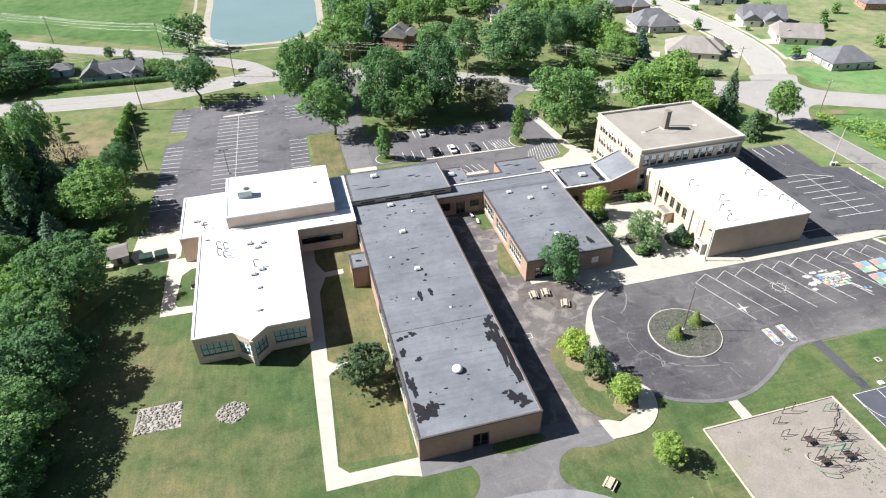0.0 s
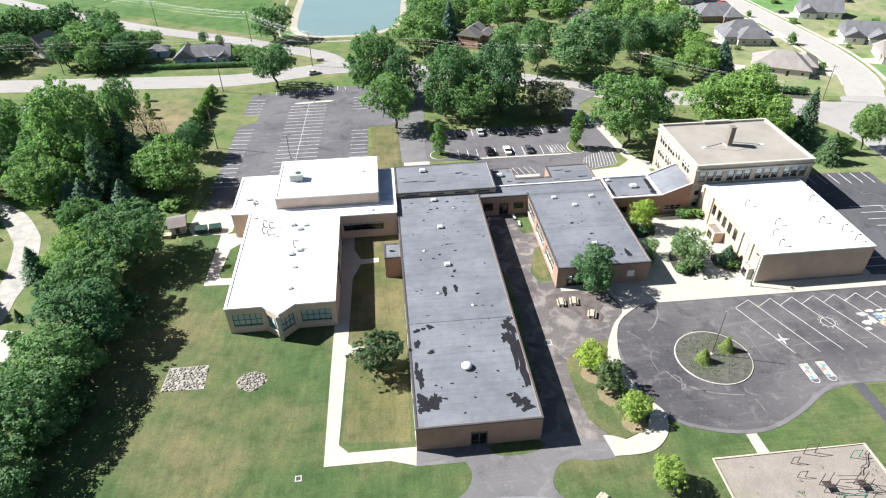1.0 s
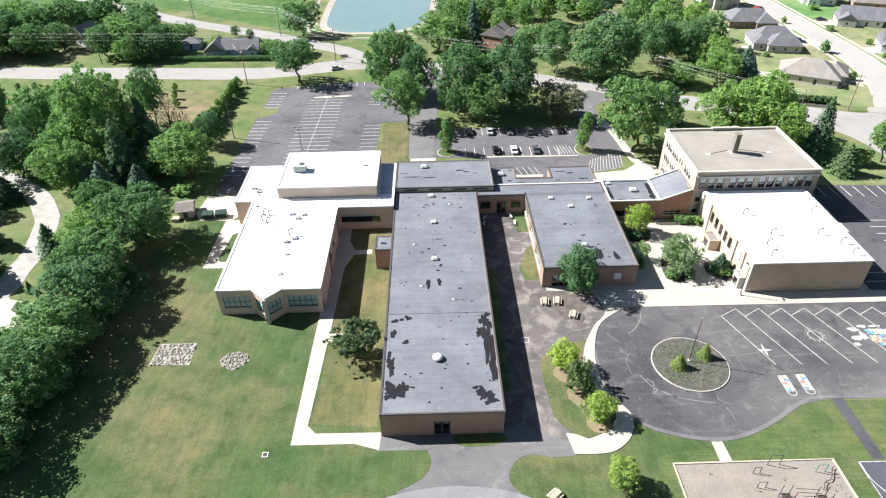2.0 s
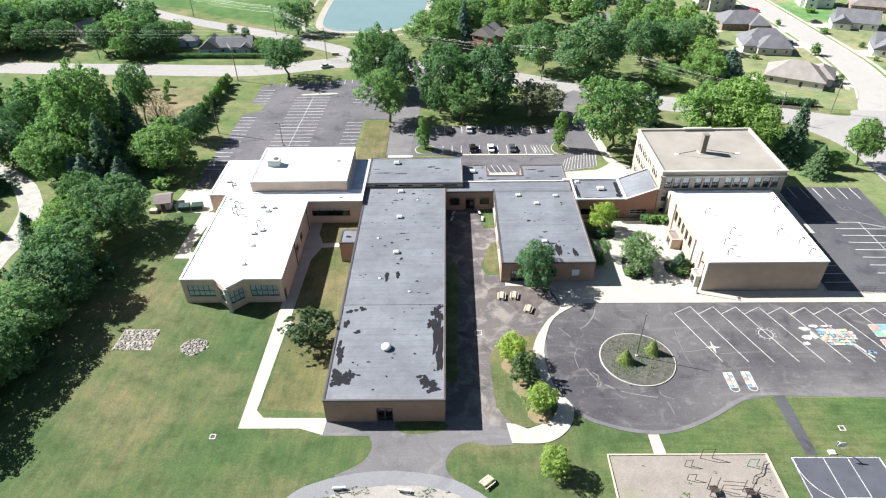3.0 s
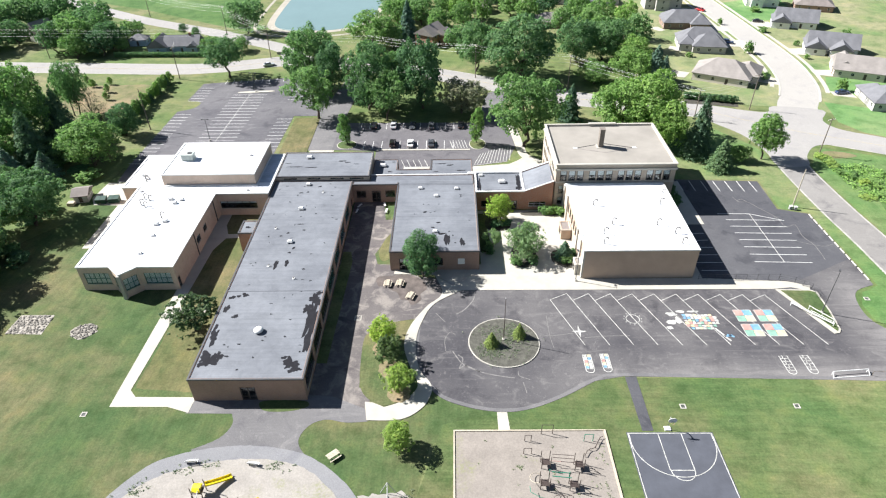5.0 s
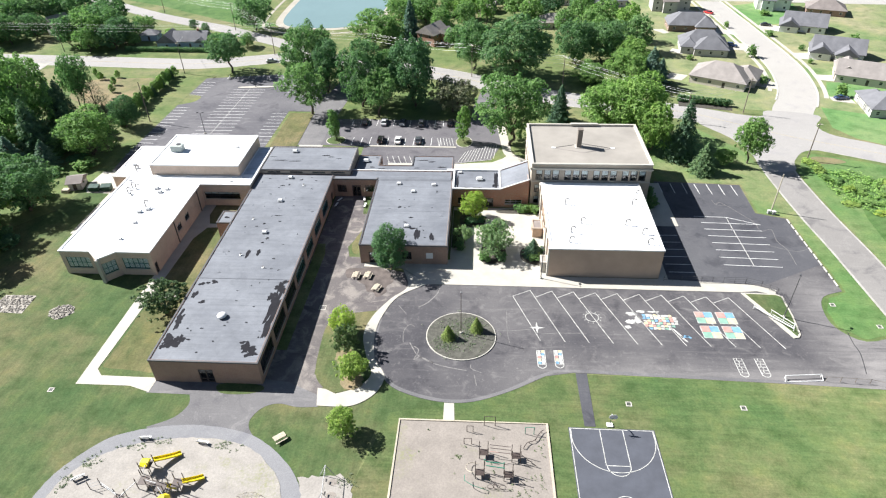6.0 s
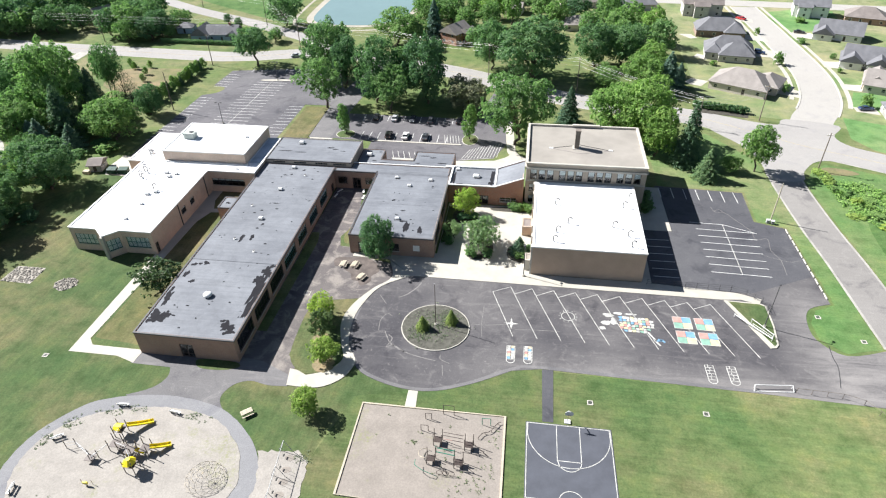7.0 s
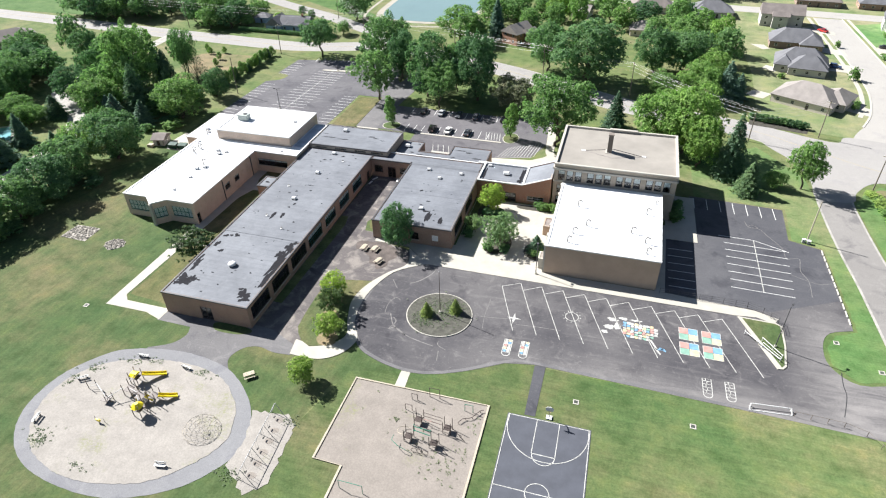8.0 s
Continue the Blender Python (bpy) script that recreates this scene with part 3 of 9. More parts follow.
slab("dry_lawn", ragged([(-6.3, 62), (4.4, 61), (4.5, 123.6), (-6.2, 123.6)], 0.15, 1.5, 6), -0.3, 0.016, "dry_lawn", "brown dry grass between the walk and the long wing", "lawn")
slab("east_verge", ragged([(111.8, 138.6), (134, 137.4), (133, 122.4), (139.4, 120.2), (139.4, 90.4), (135, 88.2), (132.6, 84.2), (132.6, 79.4), (136.2, 75.8), (143.2, 77.6), (143.2, 140), (142, 158), (132, 176), (112, 160)], 0.12, 1.2, 9), -0.3, 0.02, "verge", "bright mown verge between the lot and the road", "verge")
slab("field_corner", ragged([(152.4, -40), (152.4, 108), (151.8, 130), (152, 145), (155.5, 151), (161, 157), (172, 153), (186, 146), (204, 136), (204, 122), (186, 128), (172, 132), (164, 130), (160, 108), (159, -40)], 0.2, 2.0, 14), -0.3, 0.012, "verge", "rough green grass along the side road and crop", "verge")
slab("bare_patch", curve_through([(157.6, 151.4), (160.6, 155.2), (166, 154.4), (168.4, 151.8), (163, 150.4)], 4, True), -0.2, 0.03, "earth", "bare stony patch at the junction corner", "ground")
# the pond
pond_line = curve_through([(-42, 372), (-41, 330), (-38.5, 306), (-31, 296), (-20, 294.5), (-7, 295.5), (4, 304), (9.5, 320), (11, 345), (12, 372), (10, 430), (-20, 450), (-42, 430)], 6, True)
bank = [(x + (x + 15) * 0.13, y + (y - 365) * 0.05) for x, y in pond_line]
path_line = [(x + (x + 15) * 0.34, y + (y - 365) * 0.135) for x, y in pond_line]
slab("pond_bank", bank, -0.3, 0.03, "shingle_white", "pale stony shore round the pond", "shore")
slab("pond", pond_line, -0.3, 0.06, "water", "still grey-blue pond water", "pond")
bm = bmesh.new()
strip(bm, path_line + path_line[:1], 1.5, -0.2, 0.025)
tagged(part("pond_path", bm, "shingle_white"), "pale gravel path round the pond", "path", "", "structure")

# roads
MAIN = curve_through([(-420, 268), (-250, 254), (-147, 243.2), (-109, 240.8), (-64, 237.6), (-45, 239.6), (-34, 243), (-18, 247), (0, 245), (15, 239.5), (40, 230), (60, 219.5), (84, 204.8), (102, 197.5), (131, 189.5), (147, 179), (160, 169.5), (172, 163), (184, 156.5), (202, 147), (260, 120), (420, 50)], 8)
slab("road", ribbon(MAIN, 12.6), -0.3, 0.024, "road", "pale worn two-lane road with narrow shoulders", "road")
slab("road", ribbon(curve_through([(-14, 246), (-19, 256), (-26, 266), (-44, 278.5), (-67, 294), (-113, 320), (-168, 360), (-260, 430), (-420, 540)], 6), 9.5), -0.3, 0.028, "road", "pale rural road curving away past the field", "road")
slab("road", ribbon(curve_through([(156, 166), (150, 156), (147.4, 147), (146.9, 135), (147, 120), (147.6, 106), (147.8, 90), (148, 60), (148, -10), (148, -120)], 6), 8.2), -0.3, 0.03, "lane", "narrow worn side road along the crop field", "road")
LANE = curve_through([(150, 154.6), (147.4, 147), (146.9, 135), (147, 120), (147.6, 106), (147.8, 90), (148, 78)], 6)
for line, width in ((MAIN, 12.9), (LANE, 8.5)):
    edges = ribbon(line, width)
    for edge in (edges[:len(line)], edges[len(line):]):
        bm = bmesh.new()
        strip(bm, edge, 0.5, -0.2, 0.032)
        tagged(part("road_shoulder", bm, "shoulder"), "pale gravel shoulder along the road", "road shoulder", "", "structure")
SUBDIV = curve_through([(163, 172), (168.6, 189.5), (174.6, 200.5), (180, 214), (184.6, 235), (186.4, 257), (187.4, 290), (188.2, 325), (188.8, 352)], 8)
slab("road", ribbon(SUBDIV, 12.6), -0.3, 0.034, "street", "wide pale concrete residential street", "road")
slab("road", ribbon([(60, 372), (130, 366), (178, 362), (205, 359), (330, 346)], 14), -0.3, 0.031, "street", "pale concrete residential cross street", "road")
slab("junction", curve_through([(136, 193), (150, 187.5), (157, 186), (161, 191), (176, 187), (171.5, 178), (174, 170.5), (186, 162), (181, 151.5), (168, 158.6), (160, 159), (154, 152), (151.6, 146), (143.2, 146), (143.4, 156), (141, 168), (134, 181)], 4, True), -0.3, 0.037, "junction", "wide worn asphalt road junction", "road")
for side in (1, -1):
    out = ribbon(SUBDIV, 13.2)
    line = (out[:len(SUBDIV)] if side == 1 else out[len(SUBDIV):][::-1])[14:]
    bm = bmesh.new()
    strip(bm, line, 0.6, -0.2, 0.15)
    tagged(part("kerb", bm, "kerb"), "pale concrete kerb along the street", "kerb", "", "structure")
    out = ribbon(SUBDIV, 18.4)
    line = (out[:len(SUBDIV)] if side == 1 else out[len(SUBDIV):][::-1])[20:]
    bm = bmesh.new()
    strip(bm, line, 1.5, -0.2, 0.06)
    tagged(part("pavement", bm, "concrete"), "concrete pavement beside the street", "pavement", "", "structure")

# west parking lot, its drive, and the front lot
WEST = slab("parking_lot", [(-46, 219.4), (-46.1, 202)] + curve_through([(-46.1, 202), (-41, 200), (-40.5, 196.5), (-42, 193.5), (-46, 191)], 4)[1:] + [(-45, 150), (-44, 139), (-34, 139), (-34, 148), (-4, 148), (-4, 186), (5, 186), (8, 190), (9, 199), (4.5, 206), (2, 214), (1, 224.6), (-16.5, 225)], -0.3, 0.04, "asphalt_west", "dark asphalt parking lot with white stall lines", "parking lot")
slab("drive", [(5.8, 158.6), (13.3, 158.5), (13.7, 180), (14.8, 196), (15.5, 212), (19, 236), (11, 239), (8, 214), (6.6, 204), (3.6, 190), (5.4, 185)], -0.3, 0.046, "asphalt_old", "worn grey asphalt drive between the lots", "drive")
FRONT = slab("parking_lot", [(13.5, 179.6), (67.8, 179), (68.6, 172), (69.4, 160), (66, 150), (56, 147.2), (56, 135.8), (29, 135.8), (27, 147.2), (27, 158), (13.2, 158.8)], -0.3, 0.05, "asphalt_faded", "dark asphalt front parking lot with stall lines", "parking lot")
slab("drive", [(59.8, 178.5), (67.7, 178.5), (68, 196), (78, 205), (70, 212), (63, 206), (60.5, 192)], -0.3, 0.054, "asphalt_old", "grey asphalt entrance drive to the front lot", "drive")
slab("pavement", [(6.6, 152), (14, 152), (14, 158.6), (6.6, 158.6)], -0.3, 0.07, "concrete", "pale concrete apron at the end of the drive", "pavement")
slab("grass_strip", [(-2.4, 152), (6.0, 152), (5.4, 184.6), (-3.0, 184.4)], -0.3, 0.12, "dry_lawn", "long strip of dry mown grass between the lots", "verge")
# front pavements
slab("pavement", ribbon(curve_through([(67.4, 187), (69.2, 178), (70.2, 168), (70.8, 160), (71.6, 154), (75.4, 149.4)], 5), 2.6), -0.3, 0.09, "concrete", "pale concrete pavement along the front drive", "pavement")
slab("pavement", [(54.4, 135.2), (74.4, 135.2), (74.4, 146.2), (76, 146.2), (76, 149), (71.4, 153.6), (69.6, 151), (66.5, 148.4), (54.4, 146.8)], -0.3, 0.086, "concrete", "pale concrete pavement before the link", "pavement")
slab("planting_bed", curve_through([(72.2, 165), (72.8, 158), (76, 154.5), (84, 153), (90, 158), (88, 170), (76, 172)], 5, True), -0.3, 0.1, "rough", "shaded grass bed under the tree", "bed")
bm = bmesh.new()
strip(bm, [(27, 158.4), (55.5, 158.2)], 0.8, -0.2, 0.18)
tagged(part("kerb", bm, "concrete"), "broad white concrete kerb of the front lot", "kerb", "", "structure")
for cx, cy, rx, ry in ((17.5, 162.2, 2.9, 2.9), (57.9, 162.2, 2.4, 3.8)):
    pts = [(cx + rx * math.cos(k * math.tau / 28), cy + ry * math.sin(k * math.tau / 28)) for k in range(28)]
    slab("traffic_island", [(cx + (x - cx) * 1.08, cy + (y - cy) * 1.06) for x, y in pts], -0.3, 0.17, "kerb", "concrete-kerbed island in the parking lot", "traffic island")
    slab("island_grass", pts, -0.3, 0.2, "lawn", "grass on the traffic island", "grass")
slab("traffic_island", curve_through([(-28.5, 208.6), (-28.5, 210), (-17.5, 211), (-17.5, 209.6)], 4, True), -0.3, 0.18, "concrete", "long concrete-kerbed island at the stall end", "traffic island")

# the courtyard, the asphalt south of the long wing
slab("courtyard", [(24.4, 60.4), (29, 58.2), (35.4, 56.2), (35.4, 60), (33.2, 62.2), (32.8, 75), (36, 79), (43, 80.5), (47.5, 88), (48, 93), (39, 95.5), (39, 98.8), (33, 99), (32, 103), (33.4, 107), (36, 108), (36, 131), (24.4, 131)], -0.3, 0.03, "yard", "worn grey asphalt courtyard between the wings", "courtyard")
slab("drive", [(5, 60.4), (4.6, 56.4), (12.5, 56.3)] + curve_through([(12.5, 56.3), (13.2, 54), (11.8, 51.2), (8, 49)], 4)[1:] + [(14, 46), (30, 46)] + curve_through([(30, 46), (26.5, 48), (24.8, 50.8), (26, 53.8), (28.6, 55), (32, 54.4), (35.5, 54.6)], 5)[1:] + [(35.5, 57), (29, 60), (24.4, 60.5)], -0.3, 0.034, "asphalt_old", "cracked grey asphalt apron at the wing's end", "drive")
slab("weedy_bed", curve_through([(16.6, 58.8), (17.8, 56.9), (22, 56.8), (25, 57.8), (24.4, 59), (20, 59.3)], 4, True), -0.3, 0.05, "lawn", "overgrown weedy bed against the wing's end", "bed")
slab("bed", curve_through([(36, 101.5), (34, 100.2), (32.9, 103), (33.3, 107), (34.6, 111), (36, 112)], 4) , -0.3, 0.05, "dry_lawn", "worn grass patch beside the wing", "bed")
slab("bed", [(33.2, 118), (36, 118), (36, 130.6), (31.6, 130.6)], -0.3, 0.05, "lawn", "grass corner of the courtyard", "bed")
slab("bed", [(24.6, 68), (26.6, 68), (27.2, 100), (26.4, 104), (24.6, 104)], -0.3, 0.045, "rough", "shaded strip of grass along the wing", "bed")

slab("bare_ground", curve_through([(33.2, 93.6), (34.6, 94.6), (36.7, 94.6), (39, 95.2), (42.3, 94.0), (44.0, 91.6), (44.2, 89.8), (43.0, 88.2), (43.2, 86.2), (41.4, 84.6), (40.4, 86.2), (39.0, 86.4), (38.2, 88.6), (36.6, 89.8), (35.4, 91.4), (34, 90.9)], 3, True), -0.2, 0.046, "mud", "bare muddy ground under the picnic tables", "ground")
# circular drive, playground asphalt and east parking lot
DRIVE = slab("turning_circle", curve_through([(51.4, 90.2), (45.8, 85.1), (43.2, 78.7), (42.5, 73), (43.4, 66.6), (46.6, 60.6), (51.2, 57.9), (57, 56.6), (62, 57), (68.1, 59.5), (74.8, 63.5)], 4) + [(80, 64.6), (118, 63.6), (134, 63), (160, 62), (160, 76.5), (144, 77.6)] + curve_through([(144, 77.6), (136, 75.2), (132, 79), (132, 84.5), (134, 88.6), (138.6, 90.6)], 4)[1:] + [(138.8, 119.6), (132.2, 122), (133.2, 136.8), (110.6, 138.2), (110.4, 107), (108, 107), (108, 92), (102.6, 89.3)], -0.3, 0.042, "asphalt", "weathered dark asphalt turning circle and playground", "playground")
slab("sealed_lot", [(103.3, 92.4), (103.3, 115), (110.8, 115), (110.8, 137.8), (133, 136.6), (132, 121.8), (138.4, 119.4), (138.4, 100), (124, 92.4)], -0.3, 0.048, "asphalt_new", "dark sealed asphalt of the east parking lot", "parking lot")
bm = bmesh.new()
strip(bm, curve_through([(43.3, 80), (42.9, 73), (43.8, 66.8), (46.9, 60.9), (51.4, 58.3), (57, 57), (62, 57.4), (68, 59.9), (74.8, 63.9), (80, 65), (100, 64.5), (118, 64)], 5), 0.7, -0.1, 0.05)
part("worn_edge", bm, "asphalt_old", DRIVE, "pale dusty edge of the asphalt")
# plaza and pavements
slab("plaza", [(48, 93), (51.8, 89.4), (117, 89.3), (121, 89.8), (124.2, 88.6), (125.2, 90.3), (121, 91.9), (102.6, 93.2), (78, 93.2), (78, 122), (68, 122), (56.2, 122), (56.2, 98.6), (37, 98.6), (37, 95.2), (45.5, 95)], -0.3, 0.12, "concrete", "broad pale concrete plaza between the wings", "plaza")
slab("pavement", [(101.4, 92.2), (103.5, 92.2), (104.2, 114.9), (111.4, 114.9), (111.5, 137), (104.2, 137), (104.2, 121), (101.4, 121)], -0.3, 0.125, "concrete", "concrete pavement behind the gymnasium", "pavement")
slab("pavement", curve_through([(51.9, 89.5), (46, 84.9), (43.4, 78.5), (42.7, 72.8), (43.6, 66.6), (45.6, 63.2), (46, 61.2), (44.6, 57.6), (41, 55), (35.3, 54.8)], 5) + [(34.6, 58.8), (36, 58.6)] + curve_through([(38, 57.6), (41.4, 59.2), (43.5, 62.4), (42.0, 66.8), (40.5, 72.6), (41.4, 78.2), (44.4, 84), (47.6, 88.4), (46, 94.5)], 5), -0.3, 0.13, "concrete", "curving concrete pavement round the turning circle", "pavement")
slab("planting_bed", curve_through([(33, 75.6), (36.6, 76), (40.3, 73.5), (41.8, 67), (43.2, 62.8), (41.2, 59.4), (38, 57.9), (35.6, 59), (33.5, 62), (32.8, 68)], 5, True), -0.3, 0.1, "lawn", "dry grass bed along the pavement", "bed")
for c in ((38.2, 66.6), (40.4, 60.6), (36.6, 71.6)):
    slab("mulch_ring", [(c[0] + 2.0 * math.cos(k * math.tau / 20) * random.uniform(0.85, 1.1), c[1] + 2.2 * math.sin(k * math.tau / 20) * random.uniform(0.85, 1.1)) for k in range(20)], -0.2, 0.14, "earth", "worn mulch ring under the bed's tree", "mulch")
# the round island with its kerb
pts = arc(59.4, 73.4, 6.75, 0, 360, 48)[:-1]
slab("kerb", pts, -0.3, 0.2, "kerb", "round concrete kerb of the turning island", "kerb")
slab("island_bed", arc(59.4, 73.4, 6.56, 0, 360, 48)[:-1], -0.3, 0.23, "weedy_mulch", "dark mulch bed with scattered weeds", "bed")
# plaza planting
for pts, lab in (([(63.2, 98.4), (66, 97.3), (68.4, 98.8), (68.9, 103), (67.1, 106.2), (64.7, 106.6), (63.2, 103)], "planted mulch bed in the plaza"),
                 ([(73, 103.8), (72.2, 100), (74, 97.8), (77.6, 97.4), (77.6, 103.8)], "mulch bed beside the gymnasium wall"),
                 ([(68.2, 119.5), (77.4, 119.5), (77.4, 121.2), (68.2, 121.2)], "shrub bed before the brick link"),
                 ([(58.6, 113), (63.4, 113), (64, 118), (58.4, 118)], "mulch bed under the small tree")):
    slab("planting_bed", curve_through(pts, 4, True), -0.2, 0.17, "mulch", lab, "bed")
slab("path", [(56.3, 103.5), (56.3, 120.5), (60, 120.5), (58.4, 113), (59, 103.5)], -0.2, 0.16, "lawn", "grass strip beside the dark-roofed wing", "verge")
# east planter
slab("planter", [(117.4, 89.1), (124.4, 88.9), (125.5, 88.2), (125.2, 82), (124.4, 76.5), (123.7, 75.6), (122.7, 75.4)], -0.3, 0.2, "concrete", "kerbed triangular island at the lot entrance", "traffic island")
slab("planter_grass", [(118.2, 88.75), (124.2, 88.55), (125.1, 88), (124.85, 82), (124.05, 76.7), (123.5, 76)], -0.3, 0.22, "lawn", "grass on the triangular island", "grass")
bm = bmesh.new()
v = box(bm, -0.14, 0.14, -0.95, 0.95, -0.02, 0.16)
for q in v[4:]:
    q.co.x *= 0.6
stop_me = bpy.data.meshes.new("wheel_stop")
bm.to_mesh(stop_me)
bm.free()
stop_me.materials.append(M["kerb"])
for k in range(11):
    ob = new("wheel_stop", stop_me)
    ob.location = (*site(138.75 - 0.02 * k, 118.2 - 2.5 * k), 0.06)
    tagged(ob, "low pale concrete wheel stop at the lot's edge", "wheel stop", "wheel stops")
# lawn walks in the west
slab("walk", [(-9, 57.8), (1.0, 57.8), (5, 56.5), (5.2, 59.9), (-5.4, 60), (-6.9, 61.6), (-6.5, 80.8), (-5.2, 82), (-0.6, 82.2), (-0.6, 83.4), (-5.4, 83.6), (-6.4, 84.6), (-6.2, 105), (-4.6, 110), (-0.6, 110.3), (-0.6, 112.0), (-4.6, 111.8), (-6.2, 116), (-6.3, 123.8), (-9.2, 123.8), (-9.2, 90.5), (-9.2, 80)], -0.3, 0.06, "concrete", "pale concrete walk across the lawn", "walk")
slab("walk", [(-38, 126.2), (-37.6, 106), (-29.8, 105.8), (-29.8, 107.9), (-34.4, 108.3), (-35.1, 109.6), (-34.6, 119.4), (-32.8, 121.4), (-29.8, 121.8), (-29.8, 126.4)], -0.3, 0.06, "concrete", "pale concrete walk beside the white-roofed wing", "walk")
slab("service_yard", [(-46.2, 138.6), (-36, 138.6), (-35.6, 127.4), (-36.8, 126), (-44.6, 126.4), (-46.6, 130)], -0.3, 0.065, "concrete", "pale concrete service yard", "yard")
slab("path", ribbon(curve_through([(-124.5, 238), (-122.4, 214), (-120.6, 200), (-122, 180), (-118, 160.5), (-102, 148.5), (-92, 140.5), (-85.4, 132), (-82.4, 126.5), (-78.8, 114), (-78.4, 106), (-77.6, 99), (-79, 90), (-88, 76)], 6), 5.6), -0.3, 0.05, "shoulder", "winding pale gravel drive through the trees", "drive")
slab("yard", [(-76, 97), (-69, 95), (-68, 84), (-80, 76), (-84, 88)], -0.3, 0.055, "concrete", "pale paved yard among the trees", "yard")
slab("pool_deck", [(-95.6, 118), (-106.6, 128.8), (-114, 124), (-103, 112.4)], -0.3, 0.05, "concrete", "pale deck round the swimming pool", "deck")
slab("swimming_pool", [(-97.4, 118.2), (-106.8, 127.2), (-111.8, 123.6), (-102.4, 114.6)], -0.3, 0.07, "pool_water", "turquoise water of a garden swimming pool", "pool")
# small link walks
slab("walk", [(57.0, 56.5), (58.7, 56.5), (58.9, 52.7), (57.0, 52.7)], -0.3, 0.06, "concrete", "short concrete walk to the playground", "walk")
slab("walk", [(80.2, 64.5), (82.2, 64.5), (82.0, 52.6), (80.2, 52.6)], -0.3, 0.05, "asphalt_new", "narrow asphalt strip to the ball court", "walk")

# round playground with its asphalt ring
ring = curve_through([(-2.4, 30), (2.4, 23.6), (10.6, 20.2), (22.4, 19.9), (32, 24.2), (37.3, 31.1), (37.4, 36), (34.4, 42), (27.5, 47.6), (20, 49.6), (13.0, 49.6), (6, 48), (1.4, 45), (-2.6, 38)], 5, True)
slab("playground_path", ragged(ring, 0.05), -0.3, 0.045, "ring", "grey asphalt ring path round the playground", "path")
inner = curve_through([(-0.4, 31), (3.5, 25.4), (10, 22), (18, 21.4), (28, 24.6), (34.2, 32.4), (33.8, 37.6), (31.5, 41.8), (26, 46), (20, 47.2), (14, 47), (7, 45.2), (2, 42), (-0.8, 37)], 5, True)
slab("playground_surface", ragged(inner, 0.1, 0.7, 2), -0.3, 0.09, "sand", "pale sandy playground surface with tufts of weeds", "playground")
slab("swing_area", ragged([(35.6, 40.8), (41.8, 41.6), (44.0, 40), (45, 28.6), (42.2, 26.2), (37, 30.2), (37.6, 35)], 0.3, 0.8, 3), -0.3, 0.06, "sand", "pale sandy ground under the swings", "playground")
# square playground with timber edging
slab("playground_surface", [(49.8, 52.6), (74.1, 52.7), (74.1, 8), (54.6, 8), (54.5, 34.8), (49.7, 34.8)], -0.3, 0.07, "wood_chips", "worn wood-chip playground surface", "playground")
bm = bmesh.new()
strip(bm, [(54.6, 8), (54.5, 34.8), (49.7, 34.9), (49.8, 52.6), (74.1, 52.7), (74.1, 8)], 0.35, -0.2, 0.22)
tagged(part("edging", bm, "timber"), "weathered timber edging round the wood chips", "edging", "", "structure")
# ball court
COURT = slab("ball_court", [(77.5, 52.3), (91.3, 52.3), (91.3, 24), (77.5, 24)], -0.3, 0.06, "court", "dark asphalt basketball court with white lines", "basketball court")


# worn joints and cracks in the asphalt
def crack(owner, pts, z, width=0.12, material="crack"):
    rng = random.Random(round(pts[0][0] * 10))
    line = curve_through([(x + rng.uniform(-0.1, 0.1), y + rng.uniform(-0.1, 0.1)) for x, y in pts], 4)
    bm = bmesh.new()
    strip(bm, [tuple(p) for p in line], width, z - 0.02, z + 0.006)
    part("crack", bm, material, owner)


for pts, w in (([(49.6, 71.2), (50.5, 69.5), (51.4, 67.8), (53.2, 66.5), (55.7, 65.4), (58.6, 64.6), (60.6, 64.3)], 0.2), ([(48.5, 71.1), (48.2, 74.2), (49.2, 76.2), (50.2, 75.5)], 0.12), ([(66.4, 75.1), (69.3, 75.3), (73.9, 76.1)], 0.14), ([(61.5, 66), (61.5, 64.8), (63.4, 63.9)], 0.14), ([(54.5, 89), (54, 86.3), (52.1, 83.2), (50.5, 81.7)], 0.26), ([(68.5, 81.2), (68.4, 75.6), (68.8, 71.7)], 0.1), ([(74.9, 74.6), (78.8, 75), (83.7, 75.1)], 0.12), ([(62.1, 63.2), (62.5, 60.6)], 0.16), ([(46.4, 82), (48.2, 79.4)], 0.14), ([(50.6, 70.1), (51.6, 69), (50.9, 66.6), (52, 67.3), (54.5, 65.8)], 0.2)):
    crack(DRIVE, pts, 0.042, w)
for pts, w in (([(123.3, 128.3), (123.9, 125.9), (126.2, 125.4), (127.9, 122.5), (130.1, 118), (130.5, 113.6), (133.1, 114.3), (132.6, 109.5), (133.5, 105.6), (133.1, 99.8)], 0.12), ([(130.2, 107.3), (135, 105.2), (138, 106.1)], 0.1), ([(123.6, 126), (125, 127), (126.2, 125.4)], 0.12)):
    crack(DRIVE, pts, 0.05, w)
crack(DRIVE, [(133.6, 77.7), (133.1, 74.3), (133.1, 71.7), (131.6, 66.7)], 0.043, 0.14, "dark_crack")


